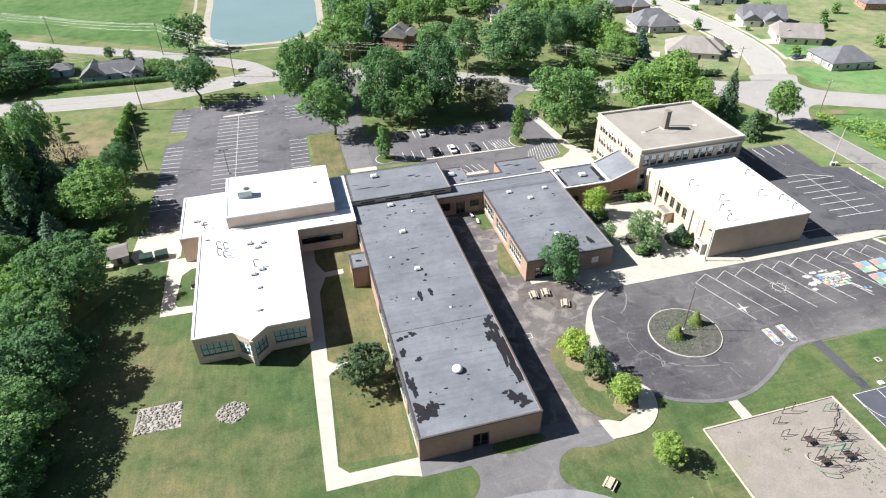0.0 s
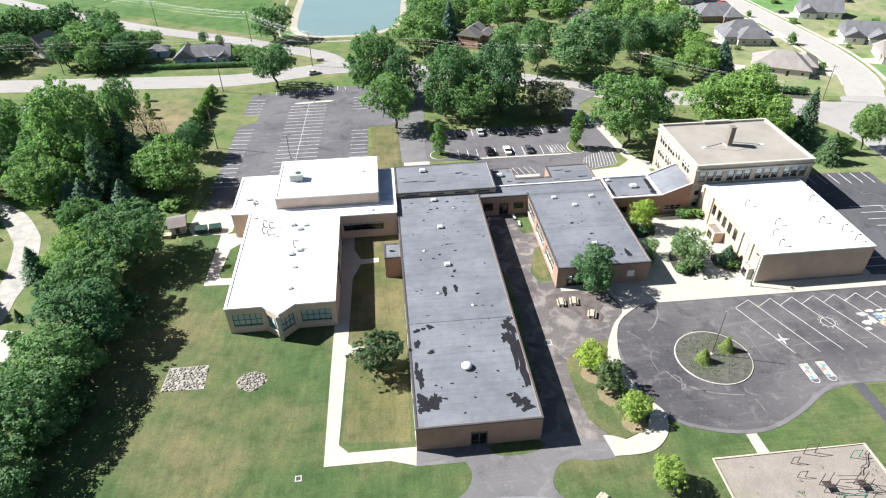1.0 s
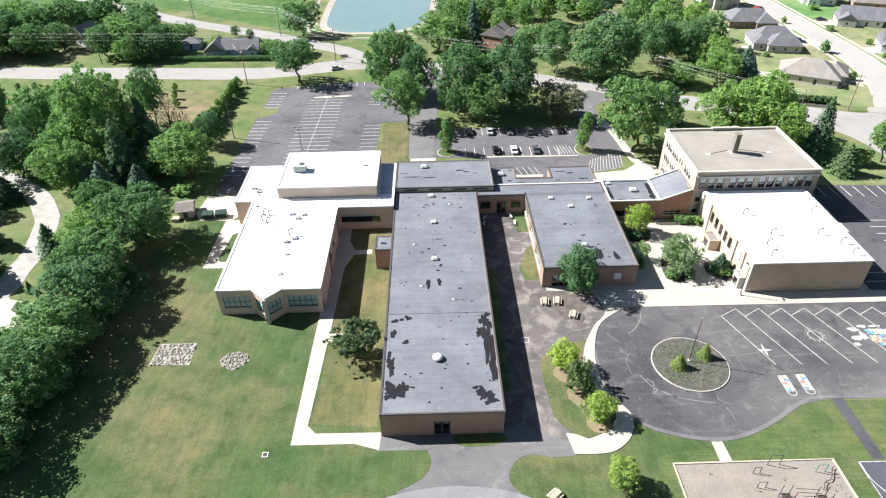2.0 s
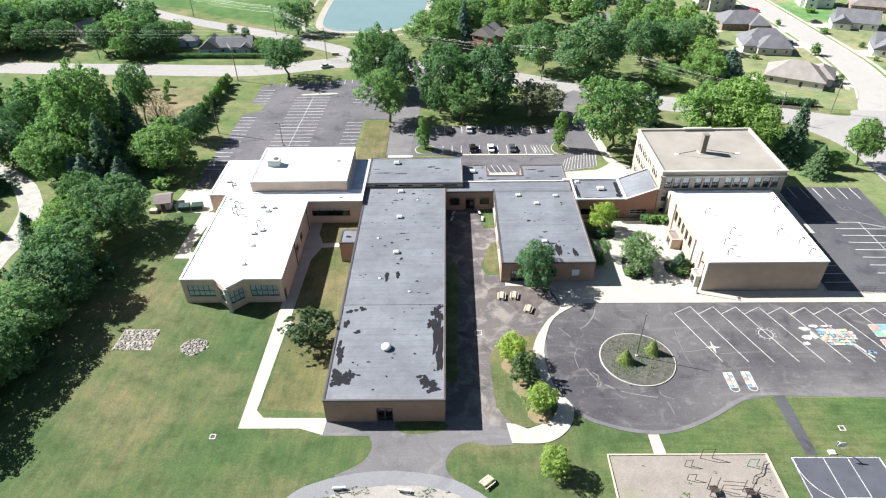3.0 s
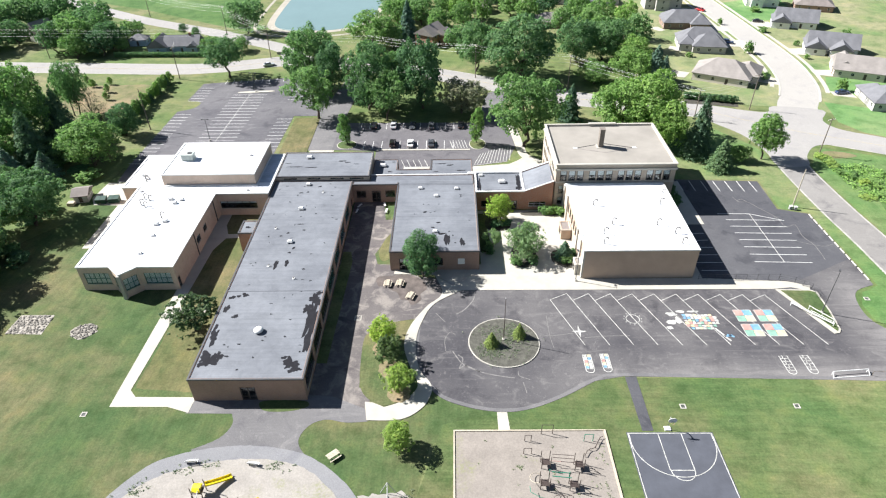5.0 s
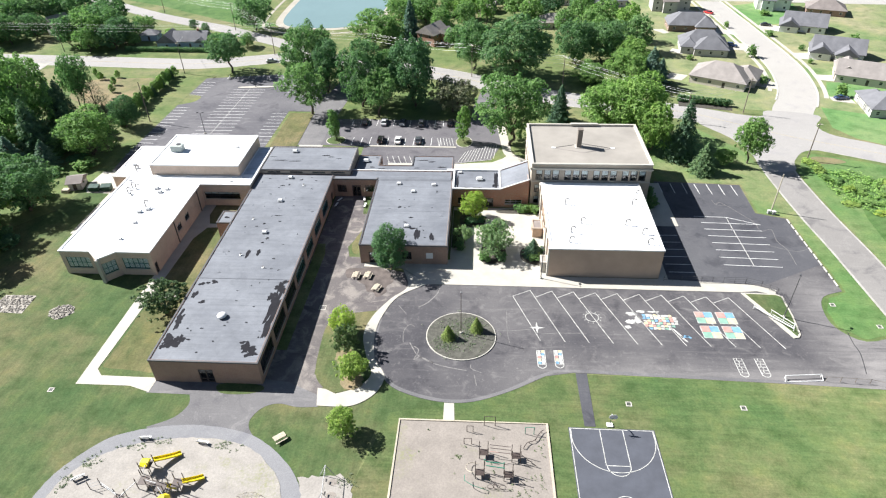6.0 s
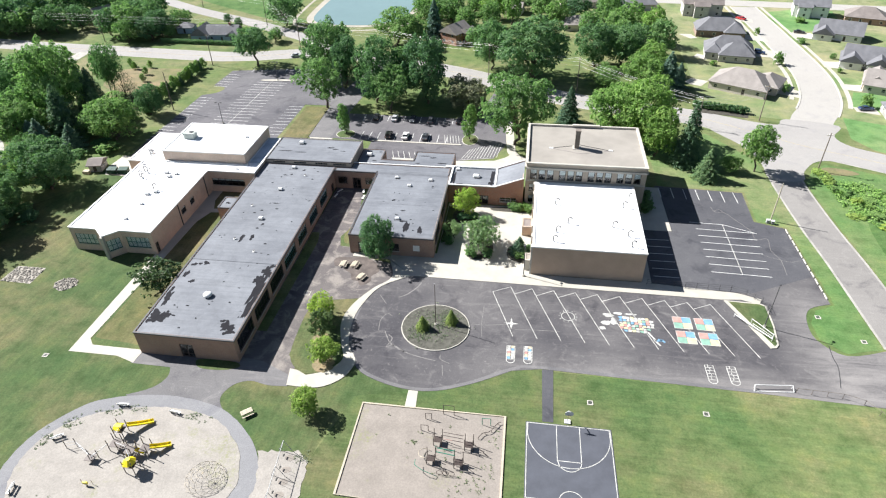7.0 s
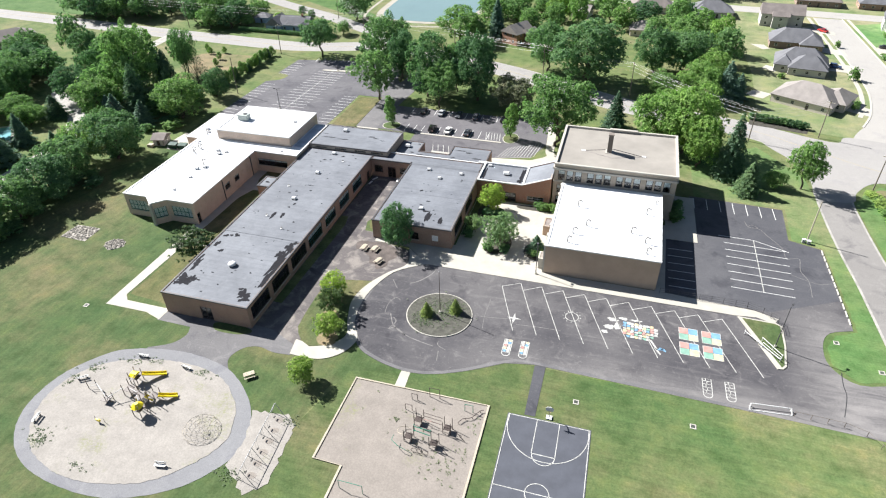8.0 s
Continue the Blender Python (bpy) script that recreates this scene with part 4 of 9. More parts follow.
# ---- buildings ----
def wall(bm, p0, p1, z0, z1, openings=(), thick=0.3):
    """A wall along p0-p1 (outside to the right), with openings (u0, u1, v0, v1) through it."""
    a, b = Vector((*p0, 0)), Vector((*p1, 0))
    length = (b - a).length
    d = (b - a) / length
    n = Vector((d.y, -d.x, 0))
    us = sorted({0.0, length, *(u for o in openings for u in o[:2])})
    vs = sorted({z0, z1, *(v for o in openings for v in o[2:])})
    def solid(i, j):
        if not (0 <= i < len(us) - 1 and 0 <= j < len(vs) - 1):
            return False
        u, v = (us[i] + us[i + 1]) / 2, (vs[j] + vs[j + 1]) / 2
        return not any(o[0] < u < o[1] and o[2] < v < o[3] for o in openings)
    cache = {}
    def vert(i, j, back):
        if (i, j, back) not in cache:
            cache[i, j, back] = bm.verts.new(a + d * us[i] + Vector((0, 0, vs[j])) - n * (thick if back else 0))
        return cache[i, j, back]
    for i in range(len(us) - 1):
        for j in range(len(vs) - 1):
            if not solid(i, j):
                continue
            bm.faces.new((vert(i, j, 0), vert(i + 1, j, 0), vert(i + 1, j + 1, 0), vert(i, j + 1, 0)))
            bm.faces.new((vert(i, j, 1), vert(i, j + 1, 1), vert(i + 1, j + 1, 1), vert(i + 1, j, 1)))
            for di, dj, e in ((-1, 0, ((i, j), (i, j + 1))), (1, 0, ((i + 1, j), (i + 1, j + 1))), (0, -1, ((i, j), (i + 1, j))), (0, 1, ((i, j + 1), (i + 1, j + 1)))):
                if not solid(i + di, j + dj):
                    bm.faces.new((vert(*e[0], 0), vert(*e[1], 0), vert(*e[1], 1), vert(*e[0], 1)))


def wall_frame(p0, p1):
    """The matrix whose x runs along the wall, y into it and z up."""
    a, b = Vector((*p0, 0)), Vector((*p1, 0))
    d = (b - a).normalized()
    n = Vector((d.y, -d.x, 0))
    return Matrix(((d.x, -n.x, 0, a.x), (d.y, -n.y, 0, a.y), (0, 0, 1, 0), (0, 0, 0, 1)))


def window(parent, m, o, cols=1, rows=1, frame="frame_dark", sill=None, blind=0.0, bar=0.07, sink=0.1):
    """A framed window with its panes in the opening o of a wall with the frame m."""
    u0, u1, v0, v1 = o
    y0, y1 = sink, sink + 0.07
    bm = bmesh.new()
    rings = []
    for y in (y0, y1):
        rings.append([[bm.verts.new(m @ Vector((u, y, v))) for u, v in ((u0 + g, v0 + g), (u1 - g, v0 + g), (u1 - g, v1 - g), (u0 + g, v1 - g))] for g in (0.0, bar)])
    for k in range(4):
        j = (k + 1) % 4
        for y in (0, 1):
            bm.faces.new((rings[y][0][k], rings[y][0][j], rings[y][1][j], rings[y][1][k]))
        for g in (0, 1):
            bm.faces.new((rings[0][g][k], rings[0][g][j], rings[1][g][j], rings[1][g][k]))
    w = part("window", bm, frame, parent)
    for k in range(1, cols):
        u = u0 + (u1 - u0) * k / cols
        bm = bmesh.new()
        box(bm, u - bar / 2, u + bar / 2, y0 + 0.002, y1 - 0.002, v0 + bar, v1 - bar, m)
        part("mullion", bm, frame, w)
    for k in range(1, rows):
        v = v0 + (v1 - v0) * k / rows
        bm = bmesh.new()
        box(bm, u0 + bar, u1 - bar, y0 + 0.006, y1 - 0.006, v - bar / 2, v + bar / 2, m)
        part("transom", bm, frame, w)
    for i in range(cols):
        for j in range(rows):
            bm = bmesh.new()
            a, b = u0 + (u1 - u0) * i / cols, u0 + (u1 - u0) * (i + 1) / cols
            c, d = v0 + (v1 - v0) * j / rows, v0 + (v1 - v0) * (j + 1) / rows
            box(bm, a + bar * 0.4, b - bar * 0.4, y0 + 0.025, y0 + 0.04, c + bar * 0.4, d - bar * 0.4, m)
            p = part("pane", bm, "glass", w)
            p.visible_shadow = False
    if blind:
        bm = bmesh.new()
        box(bm, u0 + 0.05, u1 - 0.05, y1 + 0.03, y1 + 0.05, v1 - (v1 - v0) * blind, v1 - 0.03, m)
        part("blind", bm, "blind", w)
    if sill:
        bm = bmesh.new()
        box(bm, u0 - 0.1, u1 + 0.1, -0.08, y0, v0 - 0.14, v0 - 0.003, m)
        part("sill", bm, sill, w)
    return w


def door(parent, m, o, leaves=2, material="door", glazed=True):
    u0, u1, v0, v1 = o
    bm = bmesh.new()
    box(bm, u0, u0 + 0.07, 0.1, 0.22, v0, v1, m)
    box(bm, u1 - 0.07, u1, 0.1, 0.22, v0, v1, m)
    box(bm, u0 + 0.07, u1 - 0.07, 0.104, 0.216, v1 - 0.08, v1, m)
    d = part("door", bm, material, parent)
    for k in range(leaves):
        a, b = u0 + 0.07 + (u1 - u0 - 0.14) * k / leaves + 0.005, u0 + 0.07 + (u1 - u0 - 0.14) * (k + 1) / leaves - 0.005
        bm = bmesh.new()
        for lo, hi, z0, z1 in ((a, a + 0.12, v0, v1 - 0.08), (b - 0.12, b, v0, v1 - 0.08), (a + 0.12, b - 0.12, v0, v0 + 0.3), (a + 0.12, b - 0.12, v1 - 0.22, v1 - 0.08), (a + 0.12, b - 0.12, v0 + 0.9, v0 + 1.05)):
            box(bm, lo, hi, 0.13, 0.18, z0, z1, m)
        part("leaf", bm, material, d)
        bm = bmesh.new()
        box(bm, a + 0.12, b - 0.12, 0.15, 0.16, v0 + 0.3, v1 - 0.22, m)
        part("pane", bm, "glass" if glazed else material, d).visible_shadow = False
    return d


def shell(parent, pts, z1, material, openings=None, z0=-0.3, roof="roof_grey", roof_z=None, coping="fascia_dark", lip=0.12, cope=0.22, over=0.08, plinth=None, floor=True):
    """Walls round pts (anticlockwise), a roof slab, a coping round the edge and a dark floor inside. openings: by wall number."""
    openings = openings or {}
    roof_z = z1 - lip if roof_z is None else roof_z
    n = len(pts)
    for k in range(n):
        bm = bmesh.new()
        a, b, c = (Vector(pts[(k + j) % n]) for j in range(3))
        convex = (b - a).cross(c - b) > 0
        wall(bm, pts[k], tuple(b - (b - a).normalized() * (0.3 if convex else 0)), z0, z1 - 0.02, [o for o in openings.get(k, ())])
        part("wall", bm, material, parent)
    bm = bmesh.new()
    prism(bm, inset(pts, 0.18), roof_z - 0.3, roof_z)
    part("roof", bm, roof, parent)
    bm = bmesh.new()
    outer, inside = inset(pts, -over), inset(pts, cope)
    ring = []
    for p, q in zip(outer, inside):
        ring.append([bm.verts.new((*p, z1 - 0.25)), bm.verts.new((*p, z1 + 0.03)), bm.verts.new((*q, z1 + 0.03)), bm.verts.new((*q, roof_z - 0.02))])
    for k in range(n):
        a, b = ring[k], ring[(k + 1) % n]
        for j in range(3):
            bm.faces.new((a[j], b[j], b[j + 1], a[j + 1]))
        bm.faces.new((a[0], a[3], b[3], b[0]))
    part("coping", bm, coping, parent)
    if floor:
        bm = bmesh.new()
        prism(bm, inset(pts, 0.31), 0.1, 0.2)
        part("floor", bm, "dark", parent)


def inset(pts, by):
    """The polygon moved inwards (anticlockwise order)."""
    out, n = [], len(pts)
    for k in range(n):
        a, b, c = Vector(pts[k - 1]), Vector(pts[k]), Vector(pts[(k + 1) % n])
        d1, d2 = (b - a).normalized(), (c - b).normalized()
        n1, n2 = Vector((-d1.y, d1.x)), Vector((-d2.y, d2.x))
        s = (n1 + n2)
        out.append(tuple(b + s * (by / max(0.3, 1 + n1.dot(n2)))))
    return out


def glaze(parent, pts, openings, style):
    """Windows and doors into a shell's openings; style(k, i, o) makes one."""
    n = len(pts)
    for k, os in openings.items():
        m = wall_frame(pts[k], pts[(k + 1) % n])
        for i, o in enumerate(os):
            style(k, i, o, m)


def roof_vent(x, y, z, kind="hood", s=1.0):
    """A rooftop ventilator: hood on a curb, round turbine, or thin pipe."""
    if kind == "hood":
        t = thing("roof_vent", "white metal roof ventilator hood on a curb", "roof vent", "roof vents", at=(x, y, z))
        bm = bmesh.new()
        box(bm, -0.5 * s, 0.5 * s, -0.4 * s, 0.4 * s, -0.02, 0.35 * s)
        part("curb", bm, "fascia_dark", t)
        bm = bmesh.new()
        v = box(bm, -0.8 * s, 0.8 * s, -0.6 * s, 0.6 * s, 0.35 * s, 0.75 * s)
        for q in v[4:]:
            q.co.x *= 0.7
            q.co.y *= 0.6
        part("hood", bm, "coping", t)
    elif kind == "round":
        t = thing("roof_vent", "round white roof ventilator on a curb", "roof vent", "roof vents", at=(x, y, z))
        bm = bmesh.new()
        beam(bm, (0, 0, -0.02), (0, 0, 0.4 * s), 0.6 * s, 16)
        part("curb", bm, "fascia_dark", t)
        bm = bmesh.new()
        bmesh.ops.create_uvsphere(bm, u_segments=18, v_segments=9, radius=1.0 * s)
        for q in bm.verts:
            q.co.z = max(q.co.z, -0.15) * 0.55 + 0.5 * s
        part("cap", bm, "coping", t, smooth=True)
    else:
        t = thing("vent_pipe", "thin bent metal vent pipe on the roof", "vent pipe", "vent pipes", at=(x, y, z))
        bm = bmesh.new()
        tube(bm, [(0, 0, -0.02), (0, 0, 0.9 * s), (0.15 * s, 0, 1.05 * s), (0.5 * s, 0, 0.95 * s), (0.52 * s, 0, 0.8 * s)], 0.08 + 0.04 * s, 7)
        part("pipe", bm, "pipe", t)
        bm = bmesh.new()
        beam(bm, (0, 0, -0.02), (0, 0, 0.14), 0.28, 10)
        part("flashing", bm, "coping", t)
    return t


def blotch(parent, x, y, z, rx, ry, seed, ragged=0.35, n=44, material="roof_bare", label="ragged black patch of bare felt"):
    """A ragged patch where the top sheet has peeled off the roof."""
    rng = random.Random(seed)
    ph = [rng.uniform(0, 6.28) for _ in range(5)]
    pts = []
    for k in range(n):
        a = k * math.tau / n
        r = 1 + ragged * (0.5 * math.sin(2 * a + ph[0]) + 0.35 * math.sin(3 * a + ph[1]) + 0.3 * math.sin(5 * a + ph[2]) + 0.25 * math.sin(9 * a + ph[3])) + rng.uniform(-0.1, 0.1)
        pts.append((x + rx * r * math.cos(a), y + ry * r * math.sin(a)))
    bm = bmesh.new()
    prism(bm, pts, z - 0.01, z + 0.005 + 0.0015 * (seed % 12))
    return part("bare_patch" if material == "roof_bare" else "roof_stain", bm, material, parent, label)


# long classroom wing
A = thing("long_wing", "long single-storey brick school wing with patched grey roof", "school wing")
A_PTS = [(4.5, 60.3), (24.3, 60.3), (24.3, 127.6), (4.5, 127.6)]
bays = [(1.2 + 8.4 * k, 8.2 + 8.4 * k) for k in range(8)]
A_OPEN = {0: [(8.5, 11.2, 0.0, 3.4)],
          1: [(a, b, 1.3, 4.5) for a, b in bays[:4]] + [(a + 0.6, b - 0.6, 1.4, 4.4) for a, b in bays[4:7]] + [(61.8, 63.6, 0, 2.6)],
          3: [(67.3 - b, 67.3 - a, 1.4, 4.4) for a, b in reversed(bays[:4])] + [(5.0, 11.6, 1.4, 4.4)]}
A_OPEN[3] = sorted(A_OPEN[3])
shell(A, A_PTS, 5.4, "brick_pink", A_OPEN)
# first three east bays: shade on the teal frames is put in as dark frame colour
glaze(A, A_PTS, A_OPEN, lambda k, i, o, m: door(A, m, o) if o[2] < 0.5 else window(A, m, o, 6, 2, "frame_dark" if k == 1 and i < 3 else "frame_teal", "stone", 0.35 if (k == 1 and i > 2) else 0))
bm = bmesh.new()
box(bm, 4.7, 24.1, 83.6, 83.95, 5.2, 5.35)
part("expansion_joint", bm, "roof_grey", A)
for k, (x, y, rx, ry) in enumerate([(6.6, 65.04, 1.5, 1.5), (8.0, 65.79, 0.8, 1.2), (5.6, 63.91, 0.6, 0.6), (5.9, 70.67, 0.75, 1.7), (5.5, 73.11, 0.35, 1.0), (6.0, 78.37, 0.5, 1.1), (8.3, 76.21, 0.6, 0.5), (6.2, 81.75, 0.6, 0.5), (8.6, 82.5, 0.7, 0.5), (7.4, 82.12, 0.35, 0.4), (23.15, 75.27, 0.85, 6.0), (22.8, 80.99, 1.1, 1.5), (23.2, 82.87, 0.7, 0.6), (23.3, 69.17, 0.6, 2.6), (22.0, 77.99, 0.9, 1.6), (21.4, 64.0, 1.2, 1.3), (22.4, 62.6, 0.9, 0.7), (20.0, 65.41, 0.5, 0.4), (12.4, 92.26, 0.5, 1.3), (14.6, 92.82, 0.45, 1.0), (15.0, 98.26, 0.35, 0.4), (14.4, 96.58, 0.3, 0.3), (16.4, 124.74, 0.4, 0.35), (12.2, 121.72, 0.5, 0.25), (13.8, 122.1, 0.35, 0.25), (20.1, 120.22, 0.3, 0.2), (16.0, 105.21, 0.35, 0.25), (12.6, 104.08, 0.4, 0.25), (14.8, 107.65, 0.9, 0.12), (11.2, 102.95, 0.3, 0.2), (18.6, 90.75, 0.3, 0.25), (19.0, 70.67, 0.25, 0.2), (12.4, 62.6, 0.2, 0.2), (9.6, 65.79, 0.5, 0.2)]):
    blotch(A, x, y, 5.285, rx, ry, 50 + k, 0.55 if rx > 0.6 else 0.4, 44 if rx > 0.6 else 20)
for x, y, kind in ((13.9, 71.98, 'round'), (13.8, 100.33, 'hood'), (13.7, 114.03, 'hood'), (13.3, 125.49, 'hood')):
    roof_vent(x, y, 5.27, kind, 0.92 if kind == "round" else 0.82)
for x, y in ((17.6, 121.8), (11, 91.7), (17.2, 87.5), (9.4, 105.8)):
    roof_vent(x, y, 5.27, "pipe", 0.5)

# little entrance block on the west side of the long wing
P = thing("entrance_block", "small brick entrance block with grey roof", "school wing")
P_PTS = [(1.0, 104.4), (4.5, 104.4), (4.5, 109.4), (1.0, 109.4)]
P_OPEN = {3: [(1.6, 3.6, 0, 2.2)]}
shell(P, P_PTS, 5.2, "brick_pink", P_OPEN)
glaze(P, P_PTS, P_OPEN, lambda k, i, o, m: door(P, m, o))
blotch(P, 2.7, 106.8, 5.085, 0.6, 0.4, 9)

# raised block at the wing's north end
N = thing("north_block", "raised grey-roofed brick block behind the wings", "school wing")
N_PTS = [(4.6, 127.7), (28.6, 127.7), (28.6, 141.0), (4.6, 141.0)]
N_OPEN = {0: [(2.0, 5.4, 5.65, 6.1), (8, 11.4, 5.65, 6.1), (14, 17.4, 5.65, 6.1), (19, 22.6, 5.65, 6.1)], 2: [(3, 8, 1, 2.8), (11, 16, 1, 2.8)]}
shell(N, N_PTS, 6.6, "fascia_tan", N_OPEN, coping="fascia_dark")
glaze(N, N_PTS, N_OPEN, lambda k, i, o, m: window(N, m, o, 3, 1, "frame_dark"))
roof_vent(11.6, 137.8, 6.47, "hood")
for k, (x, y, rx, ry) in enumerate([(20.6, 136.02, 1.0, 0.3), (22.2, 135.22, 0.7, 0.22), (8.6, 133.05, 2.2, 0.16), (13, 132.65, 1.4, 0.2), (6.4, 135.03, 0.9, 0.14), (24.6, 134.33, 0.7, 0.15)]):
    blotch(N, x, y, 6.485, rx, ry, 200 + k)

# corridor between the wings, with the two entrance canopies to the north
K = thing("corridor", "low brick corridor with grey roof linking the wings", "school wing")
K_PTS = [(24.35, 125.5), (36.1, 125.5), (36.1, 126.2), (55.4, 126.2), (55.4, 130.3), (28.7, 130.3), (28.7, 127.6), (24.35, 127.6)]
K_OPEN = {0: [(1.0, 3.4, 1.4, 3.5), (4.9, 7.2, 0, 3.4), (8.4, 10.8, 1.5, 3.5)]}
shell(K, K_PTS, 5.3, "brick_pink", K_OPEN, over=0.06)
glaze(K, K_PTS, K_OPEN, lambda k, i, o, m: door(K, m, o) if o[2] < 0.5 else window(K, m, o, 3, 2, "frame_dark"))
E = thing("forecourt_wing", "low flat grey-roofed brick wing round a small forecourt", "school wing")
bm = bmesh.new()
lap = [[bm.verts.new((x, y, z)) for y, z in ((125.3, 5.1), (125.8, 5.345), (126.9, 5.345), (127.4, 5.19))] for x in (36.4, 55.2)]
for k in range(3):
    bm.faces.new((lap[0][k], lap[1][k], lap[1][k + 1], lap[0][k + 1]))
part("roof_lap", bm, "roof_grey", K, "membrane dressed over the joint between two roofs")
E_PTS = [(28.8, 130.5), (55.4, 130.5), (55.4, 140.8), (44.2, 140.8), (44.2, 135.3), (35.2, 135.3), (35.2, 141.0), (28.8, 141.0)]
E_OPEN = {2: [(1.2, 10.0, 0, 2.5)], 4: [(1.0, 8.0, 0.9, 2.4)], 6: [(1.2, 5.0, 0, 2.5)]}
shell(E, E_PTS, 4.2, "brick_pink", E_OPEN)
glaze(E, E_PTS, E_OPEN, lambda k, i, o, m: door(E, m, o, 4) if o[2] < 0.5 else window(E, m, o, 4, 2, "frame_dark"))
for k, (x, y, rx, ry) in enumerate([(33.4, 134.2, 0.7, 0.25), (36.2, 133.4, 1.0, 0.2), (47.0, 138.4, 1.5, 0.22), (49.4, 137.6, 0.9, 0.3), (52.4, 134.6, 1.1, 0.3), (45.6, 134.0, 0.6, 0.2), (34.0, 139.6, 0.4, 0.2)]):
    blotch(E, x, y, 4.085, rx, ry, 300 + k)
bm = bmesh.new()
box(bm, 28.7, 54.0, 130.12, 130.46, 5.1, 5.42)
part("coping", bm, "coping", K, "white metal coping over the lower roof")
roof_vent(31.3, 137.2, 4.07, "hood", 1.1)
slab("pavement", [(36, 146.8), (43.5, 146.8), (43.5, 145.6), (36, 145.6)], -0.2, 0.1, "concrete", "pale concrete kerb before the porches", "pavement")

# small scuffs and holes all over the grey roofs
scuff_rng = random.Random(77)
SCUFFS = [(scuff_rng.uniform(6, 23), scuff_rng.uniform(63, 126), scuff_rng.uniform(0.1, 0.32), scuff_rng.uniform(0.08, 0.2)) for _ in range(46)]
for k, (x, y, rx, ry) in enumerate(SCUFFS):
    blotch(A, x, y, 5.287, rx, ry, 700 + k, 0.5, 12)

# second classroom wing
C = thing("short_wing", "single-storey brick school wing with grey membrane roof", "school wing")
C_PTS = [(36.1, 96.7), (55.7, 96.7), (55.7, 126.1), (36.1, 126.1)]
C_OPEN = {0: [(2.0, 7.2, 0.0, 3.2), (9.4, 11.6, 1.3, 3.3)], 3: [(1.5, 8.4, 1.3, 4.2), (10.4, 17.4, 1.3, 4.2), (19.2, 26.0, 1.3, 4.2)], 1: [(3, 10, 1.3, 4.2), (13, 20, 1.3, 4.2)]}
shell(C, C_PTS, 5.2, "brick_pink", C_OPEN)
glaze(C, C_PTS, C_OPEN, lambda k, i, o, m: door(C, m, o, 4) if o[2] < 0.5 else window(C, m, o, 6 if o[1] - o[0] > 4 else 2, 2, "frame_white" if k == 3 else "frame_dark", "stone"))
bm = bmesh.new()
box(bm, 51.0, 52.5, 96.64, 96.72, 1.7, 3.2)
part("notice_panel", bm, "siding", C, "white painted panel on the wall")
for x, y, kind in ((42.0, 123.55, 'hood'), (46.0, 119.72, 'hood'), (51.0, 123.18, 'hood'), (46.0, 104.25, 'hood')):
    roof_vent(x, y, 5.07, kind, 0.72)
for k, (x, y, rx, ry) in enumerate([(48.6, 101.34, 0.6, 2.3), (52.0, 100.25, 0.55, 1.3), (47.4, 103.53, 0.9, 0.3), (44.2, 101.52, 0.5, 0.3), (43.4, 112.62, 0.4, 0.4), (46.6, 108.08, 0.5, 0.25), (45.4, 106.07, 0.4, 0.2), (52, 120.27, 0.3, 0.2)]):
    blotch(C, x, y, 5.085, rx, ry, 400 + k)
bm = bmesh.new()
box(bm, 36.4, 55.4, 110.8, 111.0, 5.0, 5.105)
part("roof_seam", bm, "roof_grey", C)

for k in range(18):
    blotch(C, scuff_rng.uniform(38, 54), scuff_rng.uniform(99, 124.6), 5.087, scuff_rng.uniform(0.1, 0.3), scuff_rng.uniform(0.08, 0.2), 800 + k, 0.5, 12)

# brick link up to the old school
L = thing("brick_link", "red brick link building with grey roof", "school wing")
L_PTS = [(55.8, 121.4), (67.9, 121.4), (67.9, 131.4), (54.0, 131.4), (54.0, 130.6), (55.8, 130.6)]
L_OPEN = {0: [(1.4, 4.0, 0.9, 2.6), (7.2, 10.4, 0, 2.6)]}
shell(L, L_PTS, 5.35, "brick_red", L_OPEN, coping="coping", cope=0.35, lip=0.4)
glaze(L, L_PTS, L_OPEN, lambda k, i, o, m: door(L, m, o) if o[2] < 0.5 else window(L, m, o, 2, 2, "frame_dark", "stone"))
roof_vent(62.6, 126.4, 4.93, "hood", 1.1)
roof_vent(57.4, 130.0, 4.93, "hood", 0.7)
for k, (x, y, rx, ry) in enumerate([(66.8, 126.6, 0.6, 3.57), (56.9, 125.48, 0.35, 2.72), (62.5, 122.44, 1.6, 0.26), (66.6, 123.72, 0.7, 0.77), (59, 122.6, 1.1, 0.21)]):
    blotch(L, x, y, 4.955, rx, ry, 500 + k)
R = thing("stair_link", "red brick stair link with sloping grey roof", "school wing")
R_OPEN = [(1.2, 5.4, 1.0, 2.3), (0.6, 2.6, 3.4, 3.9)]
bm = bmesh.new()
wall(bm, (67.9, 121.3), (74.95, 121.3), -0.3, 5.1, R_OPEN[:1])
part("wall", bm, "brick_red", R)
window(R, wall_frame((67.9, 121.3), (74.95, 121.3)), R_OPEN[0], 3, 2, "frame_white", "stone")
